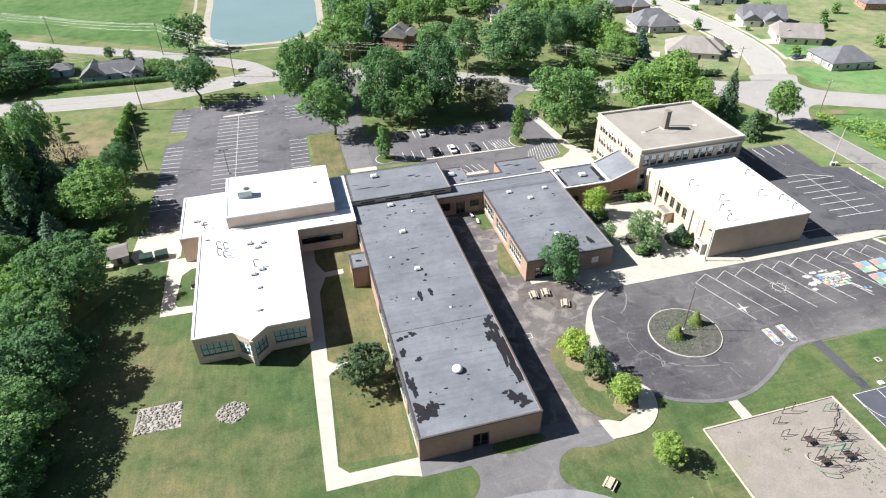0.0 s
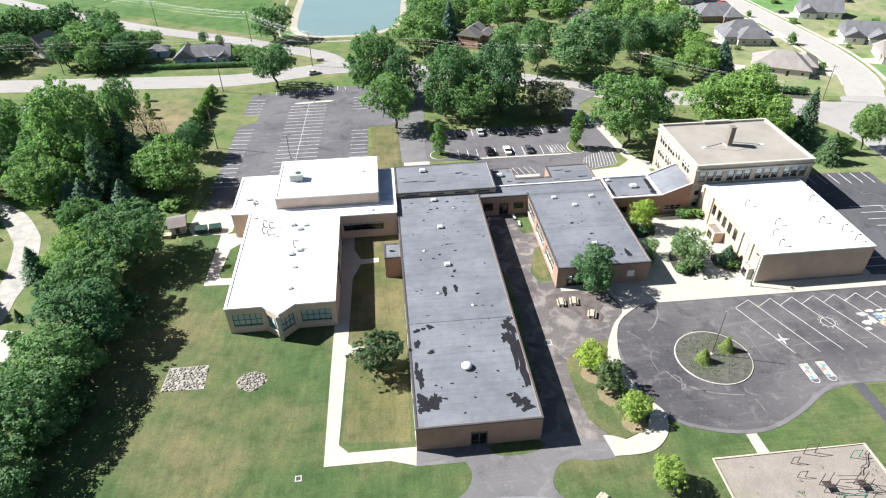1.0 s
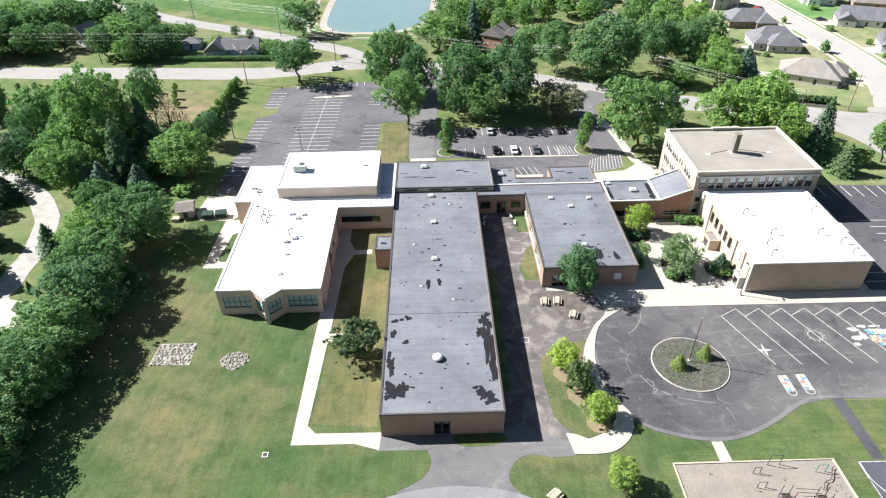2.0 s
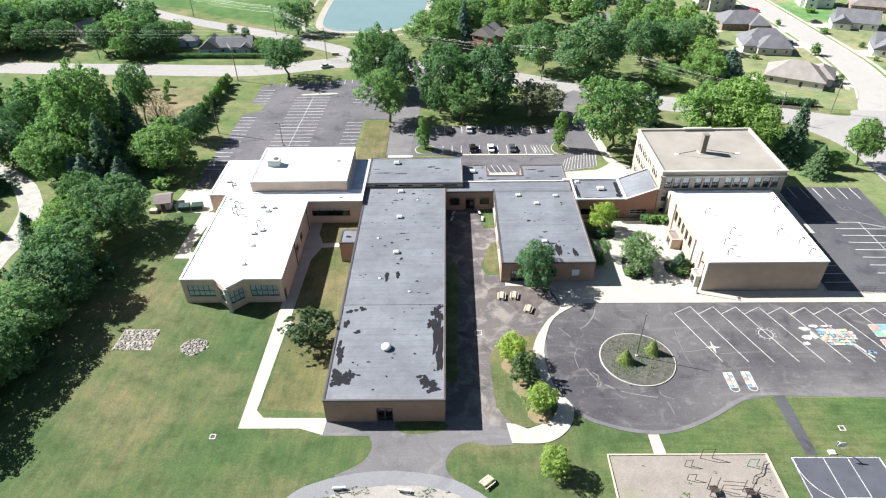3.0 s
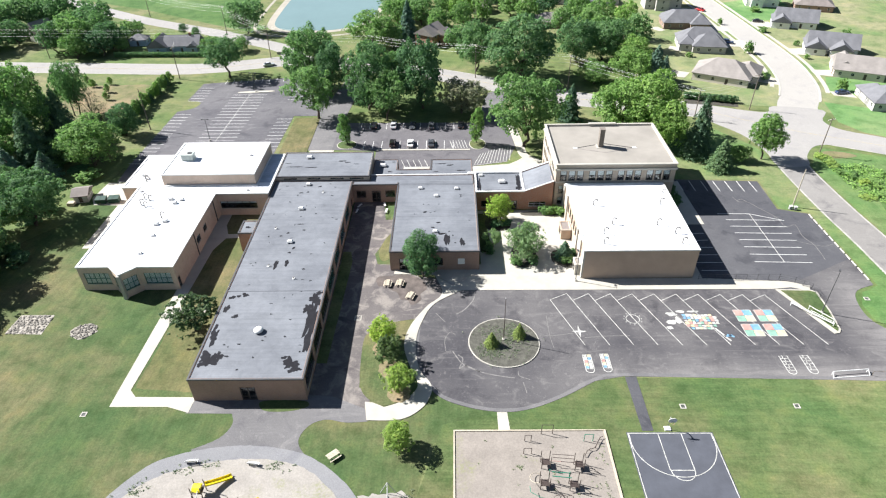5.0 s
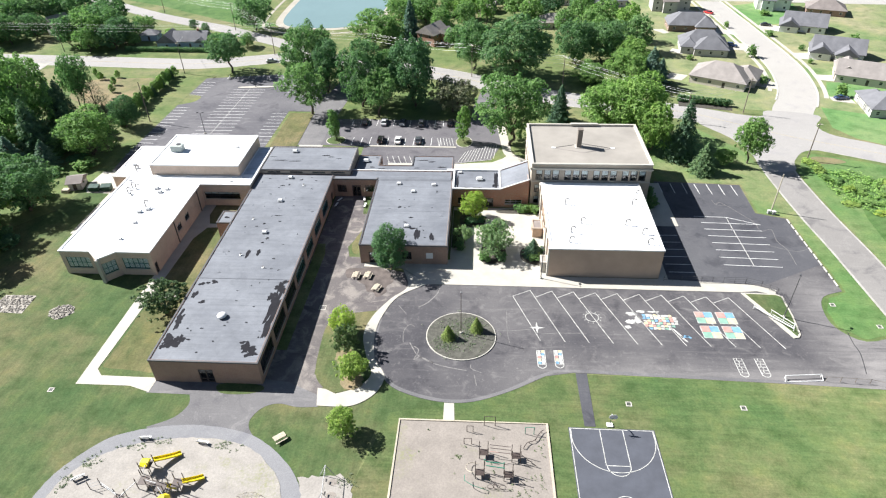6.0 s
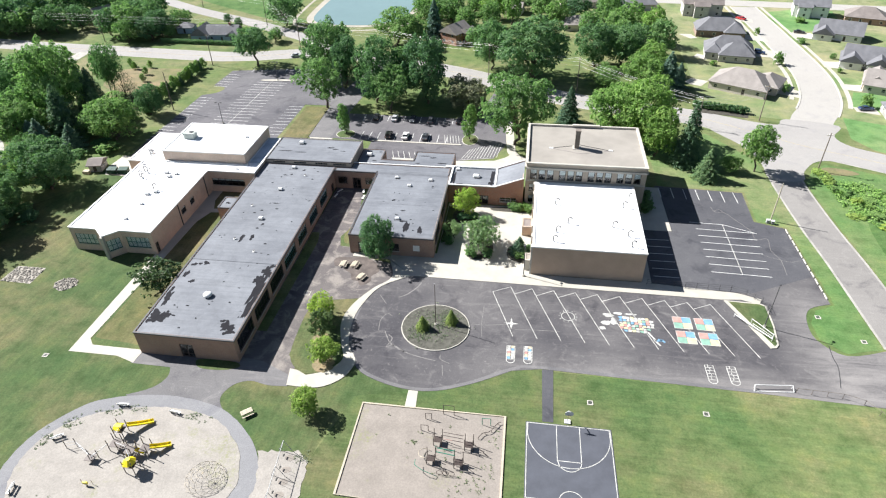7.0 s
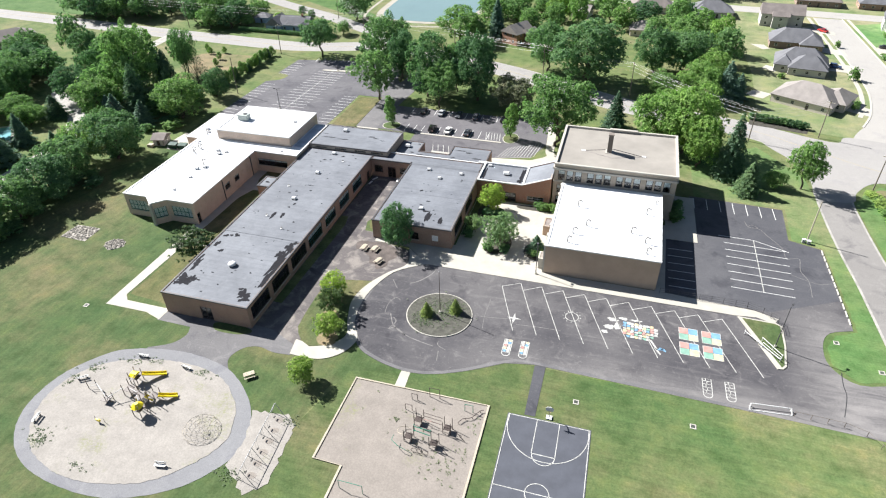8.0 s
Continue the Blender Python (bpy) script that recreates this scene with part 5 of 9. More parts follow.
for y0, y1 in ((121.3, 121.6), (131.1, 131.4)):
    bm = bmesh.new()
    vs = [[bm.verts.new((x, y, z)) for x, z in ((67.9, 5.1 if y0 < 130 else -0.3), (74.95, 5.1 if y0 < 130 else -0.3), (74.95, 8.1), (67.9, 5.3))] for y in (y0, y1)]
    for a in range(4):
        bm.faces.new((vs[0][a], vs[0][(a + 1) % 4], vs[1][(a + 1) % 4], vs[1][a]))
    bm.faces.new(vs[0])
    bm.faces.new(vs[1][::-1])
    part("gable", bm, "brick_red", R)
bm = bmesh.new()
vs = [bm.verts.new(p) for p in ((67.7, 121.5, 5.05), (74.95, 121.5, 7.85), (74.95, 131.2, 7.85), (67.7, 131.2, 5.05), (67.7, 121.5, 4.8), (74.95, 121.5, 7.6), (74.95, 131.2, 7.6), (67.7, 131.2, 4.8))]
for f in ((0, 1, 2, 3), (7, 6, 5, 4), (0, 4, 5, 1), (1, 5, 6, 2), (2, 6, 7, 3), (3, 7, 4, 0)):
    bm.faces.new([vs[k] for k in f])
part("roof", bm, "roof_grey", R)
bm = bmesh.new()
for y in (121.4, 131.25):
    bm = bmesh.new()
    beam(bm, (67.75, y, 5.36), (74.95, y, 8.18), 0.2, 4)
    part("coping", bm, "coping", R)

bm = bmesh.new()
v = box(bm, 74.6, 74.95, 121.62, 124.6, -0.3, 7.8)
part("end_wall", bm, "brick_red", R)

# gymnasium with the white roof
G = thing("gymnasium", "tall tan gymnasium with white flat roof", "gymnasium")
G_PTS = [(77.8, 93.4), (101.6, 93.4), (101.6, 121.2), (77.8, 121.2)]
tall = [(5.9 + 2.5 * k, 7.4 + 2.5 * k, 3.1, 5.9) for k in range(5)]
G_OPEN = {3: tall + [(24.2, 26.0, 0, 2.4)]}
shell(G, G_PTS, 7.5, "stucco", G_OPEN, roof="roof_white", coping="coping", cope=0.4, over=0.1)
glaze(G, G_PTS, G_OPEN, lambda k, i, o, m: door(G, m, o, 2) if o[2] < 0.5 else window(G, m, o, 2, 4, "frame_dark", "stone"))
mW = wall_frame(G_PTS[3], G_PTS[0])
for u in (0.0, 4.6, 18.6, 22.8, 26.8):
    bm = bmesh.new()
    box(bm, u, u + 1.0, -0.35, 0.0, -0.3, 7.1, mW)
    box(bm, u - 0.06, u + 1.06, -0.42, 0.0, 7.1, 7.4, mW)
    part("pilaster", bm, "stone", G)
for u in (1.8, 19.9):
    bm = bmesh.new()
    box(bm, u, u + 2.2, -0.12, -0.003, 2.8, 6.2, mW)
    part("stone_panel", bm, "stone", G)
for x, y in ((82.7, 111.26), (98.2, 111.54), (85.4, 103.37), (95.2, 102.91), (82.8, 99.65), (98.2, 99.56), (82.1, 95.93), (98.6, 95.75)):
    roof_vent(x, y, 7.36, "pipe", 1.6)
roof_vent(100.2, 116.6, 7.36, "pipe", 1.0)
for k, (x, y, rx, ry) in enumerate(((79.6, 117.6, 1.0, 0.35), (82.6, 118.2, 1.6, 0.18), (100.6, 117.2, 0.7, 1.0), (99.2, 115.6, 0.9, 0.25))):
    blotch(G, x, y, 7.37, rx, ry, 900 + k, 0.6, 24, "roof_stain", "grey ponding stain on the white roof")
T = thing("entrance_porch", "small brick entrance porch with hipped roof", "porch")
T_PTS = [(75.3, 108.0), (77.6, 108.0), (77.6, 111.8), (75.3, 111.8)]
T_OPEN = {3: [(0.9, 2.9, 0, 2.1)]}
shell(T, T_PTS, 2.7, "stucco", T_OPEN, roof="shingles_brown", coping="fascia_tan")
glaze(T, T_PTS, T_OPEN, lambda k, i, o, m: door(T, m, o, 2))
T = thing("entrance_porch", "tan brick side porch with open doorway", "porch")
T_PTS = [(76.3, 94.6), (77.7, 94.6), (77.7, 97.2), (76.3, 97.2)]
T_OPEN = {3: [(0.5, 2.1, 0, 2.1)]}
shell(T, T_PTS, 2.9, "stone", T_OPEN, roof="roof_tan", coping="stone")
glaze(T, T_PTS, T_OPEN, lambda k, i, o, m: door(T, m, o, 1))

# old school block
S = thing("old_school", "old three-storey buff brick school with flat roof", "school building")
S_PTS = [(74.5, 121.4), (104.0, 121.4), (104.0, 146.0), (74.5, 146.0)]
tri = lambda u, v0, v1, w=1.25, gap=1.78: [(u + gap * k, u + gap * k + w, v0, v1) for k in range(3)]
sets = []
for u in (1.05, 8.2, 15.3, 22.4):
    sets += tri(u, 8.45, 11.45, 1.65, 2.08)
sets += [(0.9, 2.1, 4.6, 7.0), (1.45 - 0.55, 2.1, 1.2, 3.4)]
west = []
for v0, v1 in ((9.0, 11.2), (5.2, 7.4), (1.4, 3.4)):
    for u in (2.2, 7.4, 16.8):
        west += tri(u, v0, v1, 1.15, 1.55)
    west += [(12.6, 13.4, v0 + 0.6, v1), (14.2, 15.0, v0 + 0.6, v1)] if v0 > 5 else []
west = [o for o in west if not (o[0] > 11.2 and o[2] < 8)]
east = [o for v in ((9.0, 11.2), (5.2, 7.4), (1.4, 3.4)) for u in (2.0, 9.5, 17.0) for o in tri(u, *v)]
S_OPEN = {0: sets, 3: west, 1: east, 2: east}
shell(S, S_PTS, 13.4, "brick_buff", S_OPEN, roof="roof_tan", coping="stone", cope=0.4, over=0.18, lip=0.55)
glaze(S, S_PTS, S_OPEN, lambda k, i, o, m: window(S, m, o, 1, 2, "frame_dark", "stone", 0.55 if (i * 7 + k) % 5 else 0.42, 0.13))
for k in range(4):
    m = wall_frame(S_PTS[k], S_PTS[(k + 1) % 4])
    ln = (Vector(S_PTS[(k + 1) % 4]) - Vector(S_PTS[k])).length
    bm = bmesh.new()
    box(bm, -0.3, ln + 0.3, -0.32, -0.003, 11.75, 12.1, m)
    box(bm, -0.18, ln + 0.18, -0.18, -0.003, 11.5, 11.75, m)
    part("cornice", bm, "stone", S)
    bm = bmesh.new()
    box(bm, -0.05, ln + 0.05, -0.1, -0.003, 7.9, 8.15, m)
    part("string_course", bm, "stone", S)
bm = bmesh.new()
box(bm, 86.4, 93.8, 145.3, 146.2, 13.3, 13.72)
part("parapet_panel", bm, "stone", S, "raised stone parapet panel")
bm = bmesh.new()
box(bm, 86.5, 87.7, 131.4, 132.9, 12.8, 18.2)
box(bm, 86.4, 87.8, 131.3, 133.0, 18.2, 18.4)
part("chimney", bm, "chimney_brick", S, "tall narrow dark brick chimney on the roof")
bm = bmesh.new()
box(bm, 86.1, 88.1, 131.0, 133.3, 12.8, 13.15)
part("chimney_base", bm, "stone", S, "pale flashed chimney base")
bm = bmesh.new()
base = [(80.8, 131.6), (88.0, 128.9), (95.6, 131.4), (88.2, 134.2)]
low, ridge = [bm.verts.new((x, y, 12.86)) for x, y in base], [bm.verts.new(p) for p in ((84.4, 131.6, 13.08), (92.0, 131.5, 13.08))]
for f in ((low[0], low[1], ridge[0]), (low[1], low[2], ridge[1]), (low[1], ridge[1], ridge[0]), (low[2], low[3], ridge[1]), (low[3], low[0], ridge[0]), (low[3], ridge[0], ridge[1]), (low[3], low[2], low[1], low[0])):
    bm.faces.new(f)
part("roof_cricket", bm, "roof_tan", S)
for k in range(4):
    bm = bmesh.new()
    strip(bm, [base[k], base[(k + 1) % 4]], 0.3, 12.84, 12.9)
    part("flashing", bm, "roof_bare" if k > 1 else "shingles_tan", S)
for x in (80.6, 95.8):
    bm = bmesh.new()
    box(bm, x - 0.5, x + 0.5, 131.2, 132.0, 12.84, 12.96)
    part("roof_drain", bm, "coping", S)

S.location, S.scale = (2.025, 9.13, 0), (0.9846, 0.9295, 0.923)

# white-roofed wing with the bay
B = thing("white_roof_wing", "single-storey tan brick wing with white roof and bay", "school wing")
B_PTS = [(-29.2, 90.7), (-22.2, 90.7), (-19.1, 87.9), (-16.3, 90.7), (-8.7, 90.7), (-8.7, 120.1), (4.3, 120.1), (4.3, 140.8), (-33.4, 140.8), (-33.4, 123.5), (-29.2, 123.5)]
B_OPEN = {0: [(1.0, 6.4, 1.7, 4.6)], 1: [(0.8, 3.6, 1.7, 4.6)], 2: [(0.5, 3.4, 1.7, 4.6)], 3: [(0.9, 6.6, 1.7, 4.6)],
          4: [(0.4, 1.6, 0, 2.9), (13.4, 15.6, 2.4, 4.1), (18.0, 20.1, 2.4, 4.1)],
          5: [(0.6, 9.8, 2.0, 4.0)]}
shell(B, B_PTS, 6.3, "brick_tan", B_OPEN, roof="roof_white", coping="coping", cope=0.35, over=0.12)
def b_style(k, i, o, m):
    if o[2] < 0.5:
        door(B, m, o, 1)
    else:
        window(B, m, o, 5 if o[1] - o[0] > 4 else 3 if o[1] - o[0] > 2.4 else 2, 2, "frame_teal" if k < 4 else "frame_dark", "stone", 0.93 if k < 4 else 0.3, bar=0.12)
glaze(B, B_PTS, B_OPEN, b_style)
bm = bmesh.new()
box(bm, -19.45, -18.75, 87.5, 88.2, -0.2, 6.05)
part("bay_post", bm, "stone", B, "pale corner post of the bay")
for y in (103.2, 117.2):
    bm = bmesh.new()
    box(bm, -8.68, -8.5, y - 0.1, y + 0.1, -0.1, 6.0)
    part("downpipe", bm, "fascia_dark", B)
bm = bmesh.new()
box(bm, 0.8, 3.9, 125.6, 140.4, 6.1, 6.23)
part("metal_roof", bm, "roof_blue", B, "blue-grey metal roof strip")
W = thing("upper_hall", "tan brick upper hall with white flat roof", "school wing")
W_PTS = [(-23.2, 124.6), (0.3, 124.6), (0.3, 142.2), (-23.2, 142.2)]
shell(W, W_PTS, 9.25, "brick_tan", {}, z0=5.9, roof="roof_white", coping="coping", cope=0.35, over=0.12, floor=False)
bm = bmesh.new()
box(bm, -22.6, 1.0, 123.8, 124.5, 6.15, 6.4)
part("flashing", bm, "coping", W)
box_w = thing("rooftop_unit", "grey rooftop air-handling unit on the white roof", "rooftop unit", at=(-18.9, 133.0, 9.13))
bm = bmesh.new()
box(bm, -1.5, 1.5, -1.1, 1.1, -0.03, 1.6)
part("cabinet", bm, "unit_grey", box_w)
bm = bmesh.new()
box(bm, -1.6, 1.6, -1.2, 1.2, 1.6, 1.72)
part("lid", bm, "unit_grey", box_w)
bm = bmesh.new()
beam(bm, (0.5, 0.1, 1.7), (0.5, 0.1, 1.86), 0.6, 14)
part("fan_guard", bm, "fascia_dark", box_w)
for k in range(6):
    bm = bmesh.new()
    box(bm, -1.55, -1.49, -0.9, 0.9, 0.25 + 0.22 * k, 0.38 + 0.22 * k)
    part("louvre", bm, "fascia_dark", box_w)
for x, y, z, kind, s in ((-3.1, 134.82, 9.13, 'hood', 0.6), (-25.3, 117.83, 6.18, 'pipe', 1.6), (-23.9, 117.1, 6.18, 'pipe', 1.6), (-25.1, 115.12, 6.18, 'pipe', 1.7), (-23.9, 114.21, 6.18, 'pipe', 1.5), (-18.9, 117.64, 6.18, 'hood', 0.8), (-17.3, 115.84, 6.18, 'hood', 0.8), (-16.1, 117.28, 6.18, 'hood', 0.7), (-17.9, 109.17, 6.18, 'pipe', 1.8), (-16.7, 107.9, 6.18, 'hood', 0.8), (-18.3, 106.64, 6.18, 'hood', 0.8), (-17.3, 102.14, 6.18, 'hood', 0.6), (-17.5, 95.46, 6.18, 'hood', 0.6), (-30.3, 129.72, 6.18, 'hood', 0.8), (-28.3, 126.47, 6.18, 'pipe', 1.6), (-28.7, 127.92, 6.18, 'hood', 0.7), (-27.7, 121.51, 6.18, 'hood', 0.5), (-1.1, 121.78, 6.18, 'hood', 0.5)):
    roof_vent(x, y, z, kind, s)


# ---- trees ----
def cards(points, normals, sizes, rng):
    """One mesh of small leaf clumps: bent quads at the points."""
    n = len(points)
    nv = normals + rng.normal(0, 0.42, (n, 3))
    nv /= np.linalg.norm(nv, axis=1)[:, None]
    t = np.cross(nv, rng.normal(0, 1, (n, 3)))
    t /= np.linalg.norm(t, axis=1)[:, None] + 1e-9
    b = np.cross(nv, t)
    s = sizes[:, None]
    a = rng.uniform(0.6, 1.0, (n, 1))
    v = np.stack([points - t * s * 0.5, points + b * s * 0.42 * a + nv * s * 0.14, points + t * s * 0.5, points - b * s * 0.42 * a + nv * s * 0.14], 1).reshape(-1, 3)
    f = np.arange(4 * n).reshape(-1, 4)
    return v, f


def mesh_of(name, v, f, material):
    me = bpy.data.meshes.new(name)
    me.from_pydata(v.tolist(), [], f.tolist())
    me.materials.append(M[material])
    me.update()
    return me


def limbs(me_name, height, radius, ends, fork):
    bm = bmesh.new()
    pts = [(0, 0, -0.3), (0.05, 0.02, fork * 0.5), (0.0, 0.06, fork), (0.1, 0, height * 0.62)]
    rs = [radius * 1.35, radius, radius * 0.85, radius * 0.35]
    for k in range(3):
        beam(bm, pts[k], pts[k + 1], rs[k], 8, rs[k + 1])
    for e in ends:
        e = Vector(e)
        base = Vector((0, 0, fork + (e.z - fork) * 0.2))
        mid = base.lerp(e, 0.5) + Vector((0, 0, 0.05 * height))
        beam(bm, base, mid, radius * 0.45, 6, radius * 0.28)
        beam(bm, mid, e, radius * 0.28, 5, radius * 0.08)
    me = bpy.data.meshes.new(me_name)
    bm.to_mesh(me)
    bm.free()
    me.materials.append(M["bark"])
    return me


def broadleaf(seed, count, size, lobes_n=30, low=0.2, wide=1.0, lump=1.0, gap=-0.3, core=0.85):
    """Crown and limb ends of a tree 1 high by about 1 wide: leaf clumps on many small lobes over an uneven egg-shaped crown."""
    rng = np.random.default_rng(seed)
    mid, half = (1 + low) / 2, (1 - low) / 2
    cs, rs = [], []
    lean, sway = rng.uniform(0, math.tau, 3), rng.uniform(0.1, 0.24, 3)
    uneven = lambda a, z: 1 + sway[0] * math.sin(a + lean[0]) + sway[1] * math.sin(2 * a + lean[1] + 2 * z) + 0.7 * sway[2] * math.sin(3 * a + lean[2] - 3 * z)
    for k in range(lobes_n):
        a = k * 2.4 + rng.uniform(-0.5, 0.5)
        z = -0.82 + 1.72 * (k + 0.5) / lobes_n + rng.uniform(-0.08, 0.08)
        ring = math.sqrt(max(0.02, 1 - z * z)) * (1.0 if z > -0.3 else 0.92)
        reach = rng.uniform(0.55, 1.12) * uneven(a, z)
        cs.append((0.36 * wide * ring * reach * math.cos(a), 0.36 * wide * ring * reach * math.sin(a), mid + half * 0.88 * z * rng.uniform(0.8, 1.08)))
        r = rng.uniform(0.065, 0.15) * lump
        rs.append((r * 1.1 * (0.5 + 0.5 * wide), r * 1.1 * (0.5 + 0.5 * wide), r * rng.uniform(0.7, 0.95)))
    for k in range(lobes_n // 2):
        a, z = rng.uniform(0, math.tau), rng.uniform(-0.6, 0.95)
        ring = math.sqrt(1 - z * z) * rng.uniform(0.95, 1.2) * uneven(a, z)
        cs.append((0.36 * wide * ring * math.cos(a), 0.36 * wide * ring * math.sin(a), mid + half * z * rng.uniform(0.9, 1.04)))
        r = rng.uniform(0.035, 0.075) * lump
        rs.append((r * 1.2, r * 1.2, r * 0.8))
    for k in range(lobes_n * 2):
        a, z = rng.uniform(0, math.tau), rng.uniform(-0.7, 1.0)
        ring = math.sqrt(1 - z * z) * rng.uniform(1.05, 1.32) * uneven(a, z)
        cs.append((0.36 * wide * ring * math.cos(a), 0.36 * wide * ring * math.sin(a), mid + half * z * rng.uniform(0.95, 1.1)))
        r = rng.uniform(0.018, 0.038) * lump
        rs.append((r, r, r * 1.2))
    cs.append((0, 0, mid + 0.02))
    rs.append((0.24 * wide * core, 0.24 * wide * core, half * 0.68 * core))
    cs, rs = np.array(cs), np.array(rs)
    weight = rs[:, 0] * rs[:, 2]
    weight[-1] *= 0.5
    pick = rng.choice(len(cs), count * 2, p=weight / weight.sum())
    d = rng.normal(0, 1, (count * 2, 3))
    d /= np.linalg.norm(d, axis=1)[:, None]
    d[:, 2] = np.where((d[:, 2] < -0.3) & (rng.random(count * 2) < 0.55), -d[:, 2], d[:, 2])
    p = cs[pick] + d * rs[pick] * (1.04 + rng.normal(0, 0.16, (count * 2, 1)))
    q = (((p[:, None, :] - cs[None]) / rs[None]) ** 2).sum(2)
    q[np.arange(len(p)), pick] = 9
    gaps = np.sin(p[:, 0] * 37 + seed) * np.sin(p[:, 1] * 33 + 1.3 * seed) + np.sin(p[:, 2] * 41 + 0.7 * seed) * np.sin((p[:, 0] + p[:, 1]) * 23)
    keep = np.where((q.min(1) > 0.5) & (gaps > gap + rng.normal(0, 0.15, len(p))))[0][:count]
    p, d = p[keep], d[keep]
    v, f = cards(p, d * 0.95 + np.array((0, 0, 0.34)), size * rng.uniform(0.55, 1.35, len(p)), rng)
    return v, f, [tuple(c) for c in cs[:lobes_n:2]]


def conifer(seed, count, size, slim=0.2, ragged=0.25, taper=0.85):
    """A conifer 1 high: whorls of drooping boughs."""
    rng = np.random.default_rng(seed)
    z = 0.06 + 0.94 * (1 - np.sqrt(rng.uniform(0, 1, count)))
    tiers = np.round(z * 17) / 17
    ang = rng.uniform(0, math.tau, count)
    bough = 1 + ragged * np.sin(ang * 5 + tiers * 40) + 0.5 * ragged * np.sin(ang * 9 - tiers * 23) + rng.normal(0, 0.1, count)
    r = slim * (1 - z) ** taper * bough * rng.uniform(0.35, 1.0, count) ** 0.5 + 0.004
    p = np.stack([r * np.cos(ang), r * np.sin(ang), z - r * 0.3], 1)
    nr = np.stack([np.cos(ang) * 0.7, np.sin(ang) * 0.7, np.full(count, 0.8)], 1)
    return cards(p, nr, size * rng.uniform(0.6, 1.3, count), rng)


def make_tree(name, label, crown, trunk, category="tree", group=""):
    t = thing(name, label, category, group)
    part_c, part_t = new("crown", crown), new("trunk", trunk)
    part_c.parent = part_t.parent = t
    return t


def tree_kind(kind, leaf, seed, count, size, wide=1.0, low=0.1, **more):
    v, f, ends = broadleaf(seed, count, size, wide=wide, low=low, **more)
    return mesh_of("crown_" + kind, v, f, leaf), limbs("trunk_" + kind, 1.0, 0.022, ends, low)


NEAR, FAR = (12000, 0.034), (3000, 0.062)
KINDS = {}
for s in (51, 52, 53):
    KINDS.setdefault("open", []).append(tree_kind(f"open_{s}", "leaf_mid", s, 8000, 0.035, 1.0, 0.26, lobes_n=24, gap=-0.1, core=0.55))
for s in (55, 56):
    KINDS.setdefault("feathery", []).append(tree_kind(f"feathery_{s}", "leaf_pale", s, 7000, 0.036, 1.0, 0.08, lobes_n=20, gap=0.0, core=0.45))
for leaf, seeds in (("mid", (1, 2, 3)), ("dark", (4, 5)), ("bright", (6, 7)), ("lime", (8, 9)), ("dull", (10,))):
    for s in seeds:
        KINDS.setdefault(leaf, []).append(tree_kind(f"{leaf}_{s}", "leaf_" + leaf, s, *NEAR, gap=-0.5 if leaf in ("mid", "dark") else -0.3, core=0.98 if leaf in ("mid", "dark") else 0.85))
for leaf, seeds in (("mid", (21, 22)), ("dark", (23, 24)), ("bright", (25,))):
    for s in seeds:
        KINDS.setdefault(leaf + "_far", []).append(tree_kind(f"{leaf}_far_{s}", "leaf_" + leaf, s, *FAR))
for leaf, seeds, slim in (("needle", (31, 32), 0.24), ("needle_blue", (33, 34), 0.2)):
    for s in seeds:
        v, f = conifer(s, 7000, 0.036, slim, 0.4)
        KINDS.setdefault(leaf, []).append((mesh_of(f"crown_{leaf}_{s}", v, f, leaf), limbs(f"trunk_{leaf}_{s}", 1.3, 0.014, [], 0.3)))
for s in (38, 39):
    v, f = conifer(s, 8000, 0.036, 0.25, 0.5, 0.74)
    KINDS.setdefault("spruce", []).append((mesh_of(f"crown_spruce_{s}", v, f, "needle"), limbs(f"trunk_spruce_{s}", 1.3, 0.014, [], 0.3)))
for s in (59,):
    KINDS.setdefault("maple", []).append(tree_kind(f"maple_{s}", "leaf_bright", s, 11000, 0.036, 1.0, 0.24, lobes_n=26, gap=-0.2, core=0.75))
for s in (57, 58):
    KINDS.setdefault("sparse", []).append(tree_kind(f"sparse_{s}", "leaf_dull", s, 1500, 0.03, 0.9, 0.1, lobes_n=26, gap=0.1, core=0.2))
v, f = conifer(37, 3600, 0.06, 0.36, 0.3)
KINDS["needle_lime"] = [(mesh_of("crown_needle_lime", v, f, "leaf_young"), limbs("trunk_needle_lime", 1.2, 0.02, [], 0.2))]
for s in (35, 36):
    v, f, ends = broadleaf(s, 5200, 0.045, 26, 0.08, 0.9, 0.85, gap=-0.1, core=0.55)
    KINDS.setdefault("needle_pine", []).append((mesh_of(f"crown_pine_{s}", v, f, "needle_pine"), limbs(f"trunk_pine_{s}", 1.0, 0.02, ends, 0.1)))
v, f, ends = broadleaf(41, 4000, 0.045, 18, 0.06, 0.5)
KINDS["column"] = [(mesh_of("crown_column", v, f, "leaf_bright"), limbs("trunk_column", 1.0, 0.02, [], 0.15))]
v, f, ends = broadleaf(42, 900, 0.125, 12, -0.05, 1.0)
KINDS["bush"] = [(mesh_of("crown_bush", v, f, "leaf_bright"), limbs("trunk_bush", 0.8, 0.02, ends, 0.1))]
v, f, ends = broadleaf(43, 900, 0.125, 12, -0.05, 1.0)
KINDS["dark_bush"] = [(mesh_of("crown_dark_bush", v, f, "leaf_dark"), limbs("trunk_dark_bush", 0.8, 0.02, ends, 0.1))]

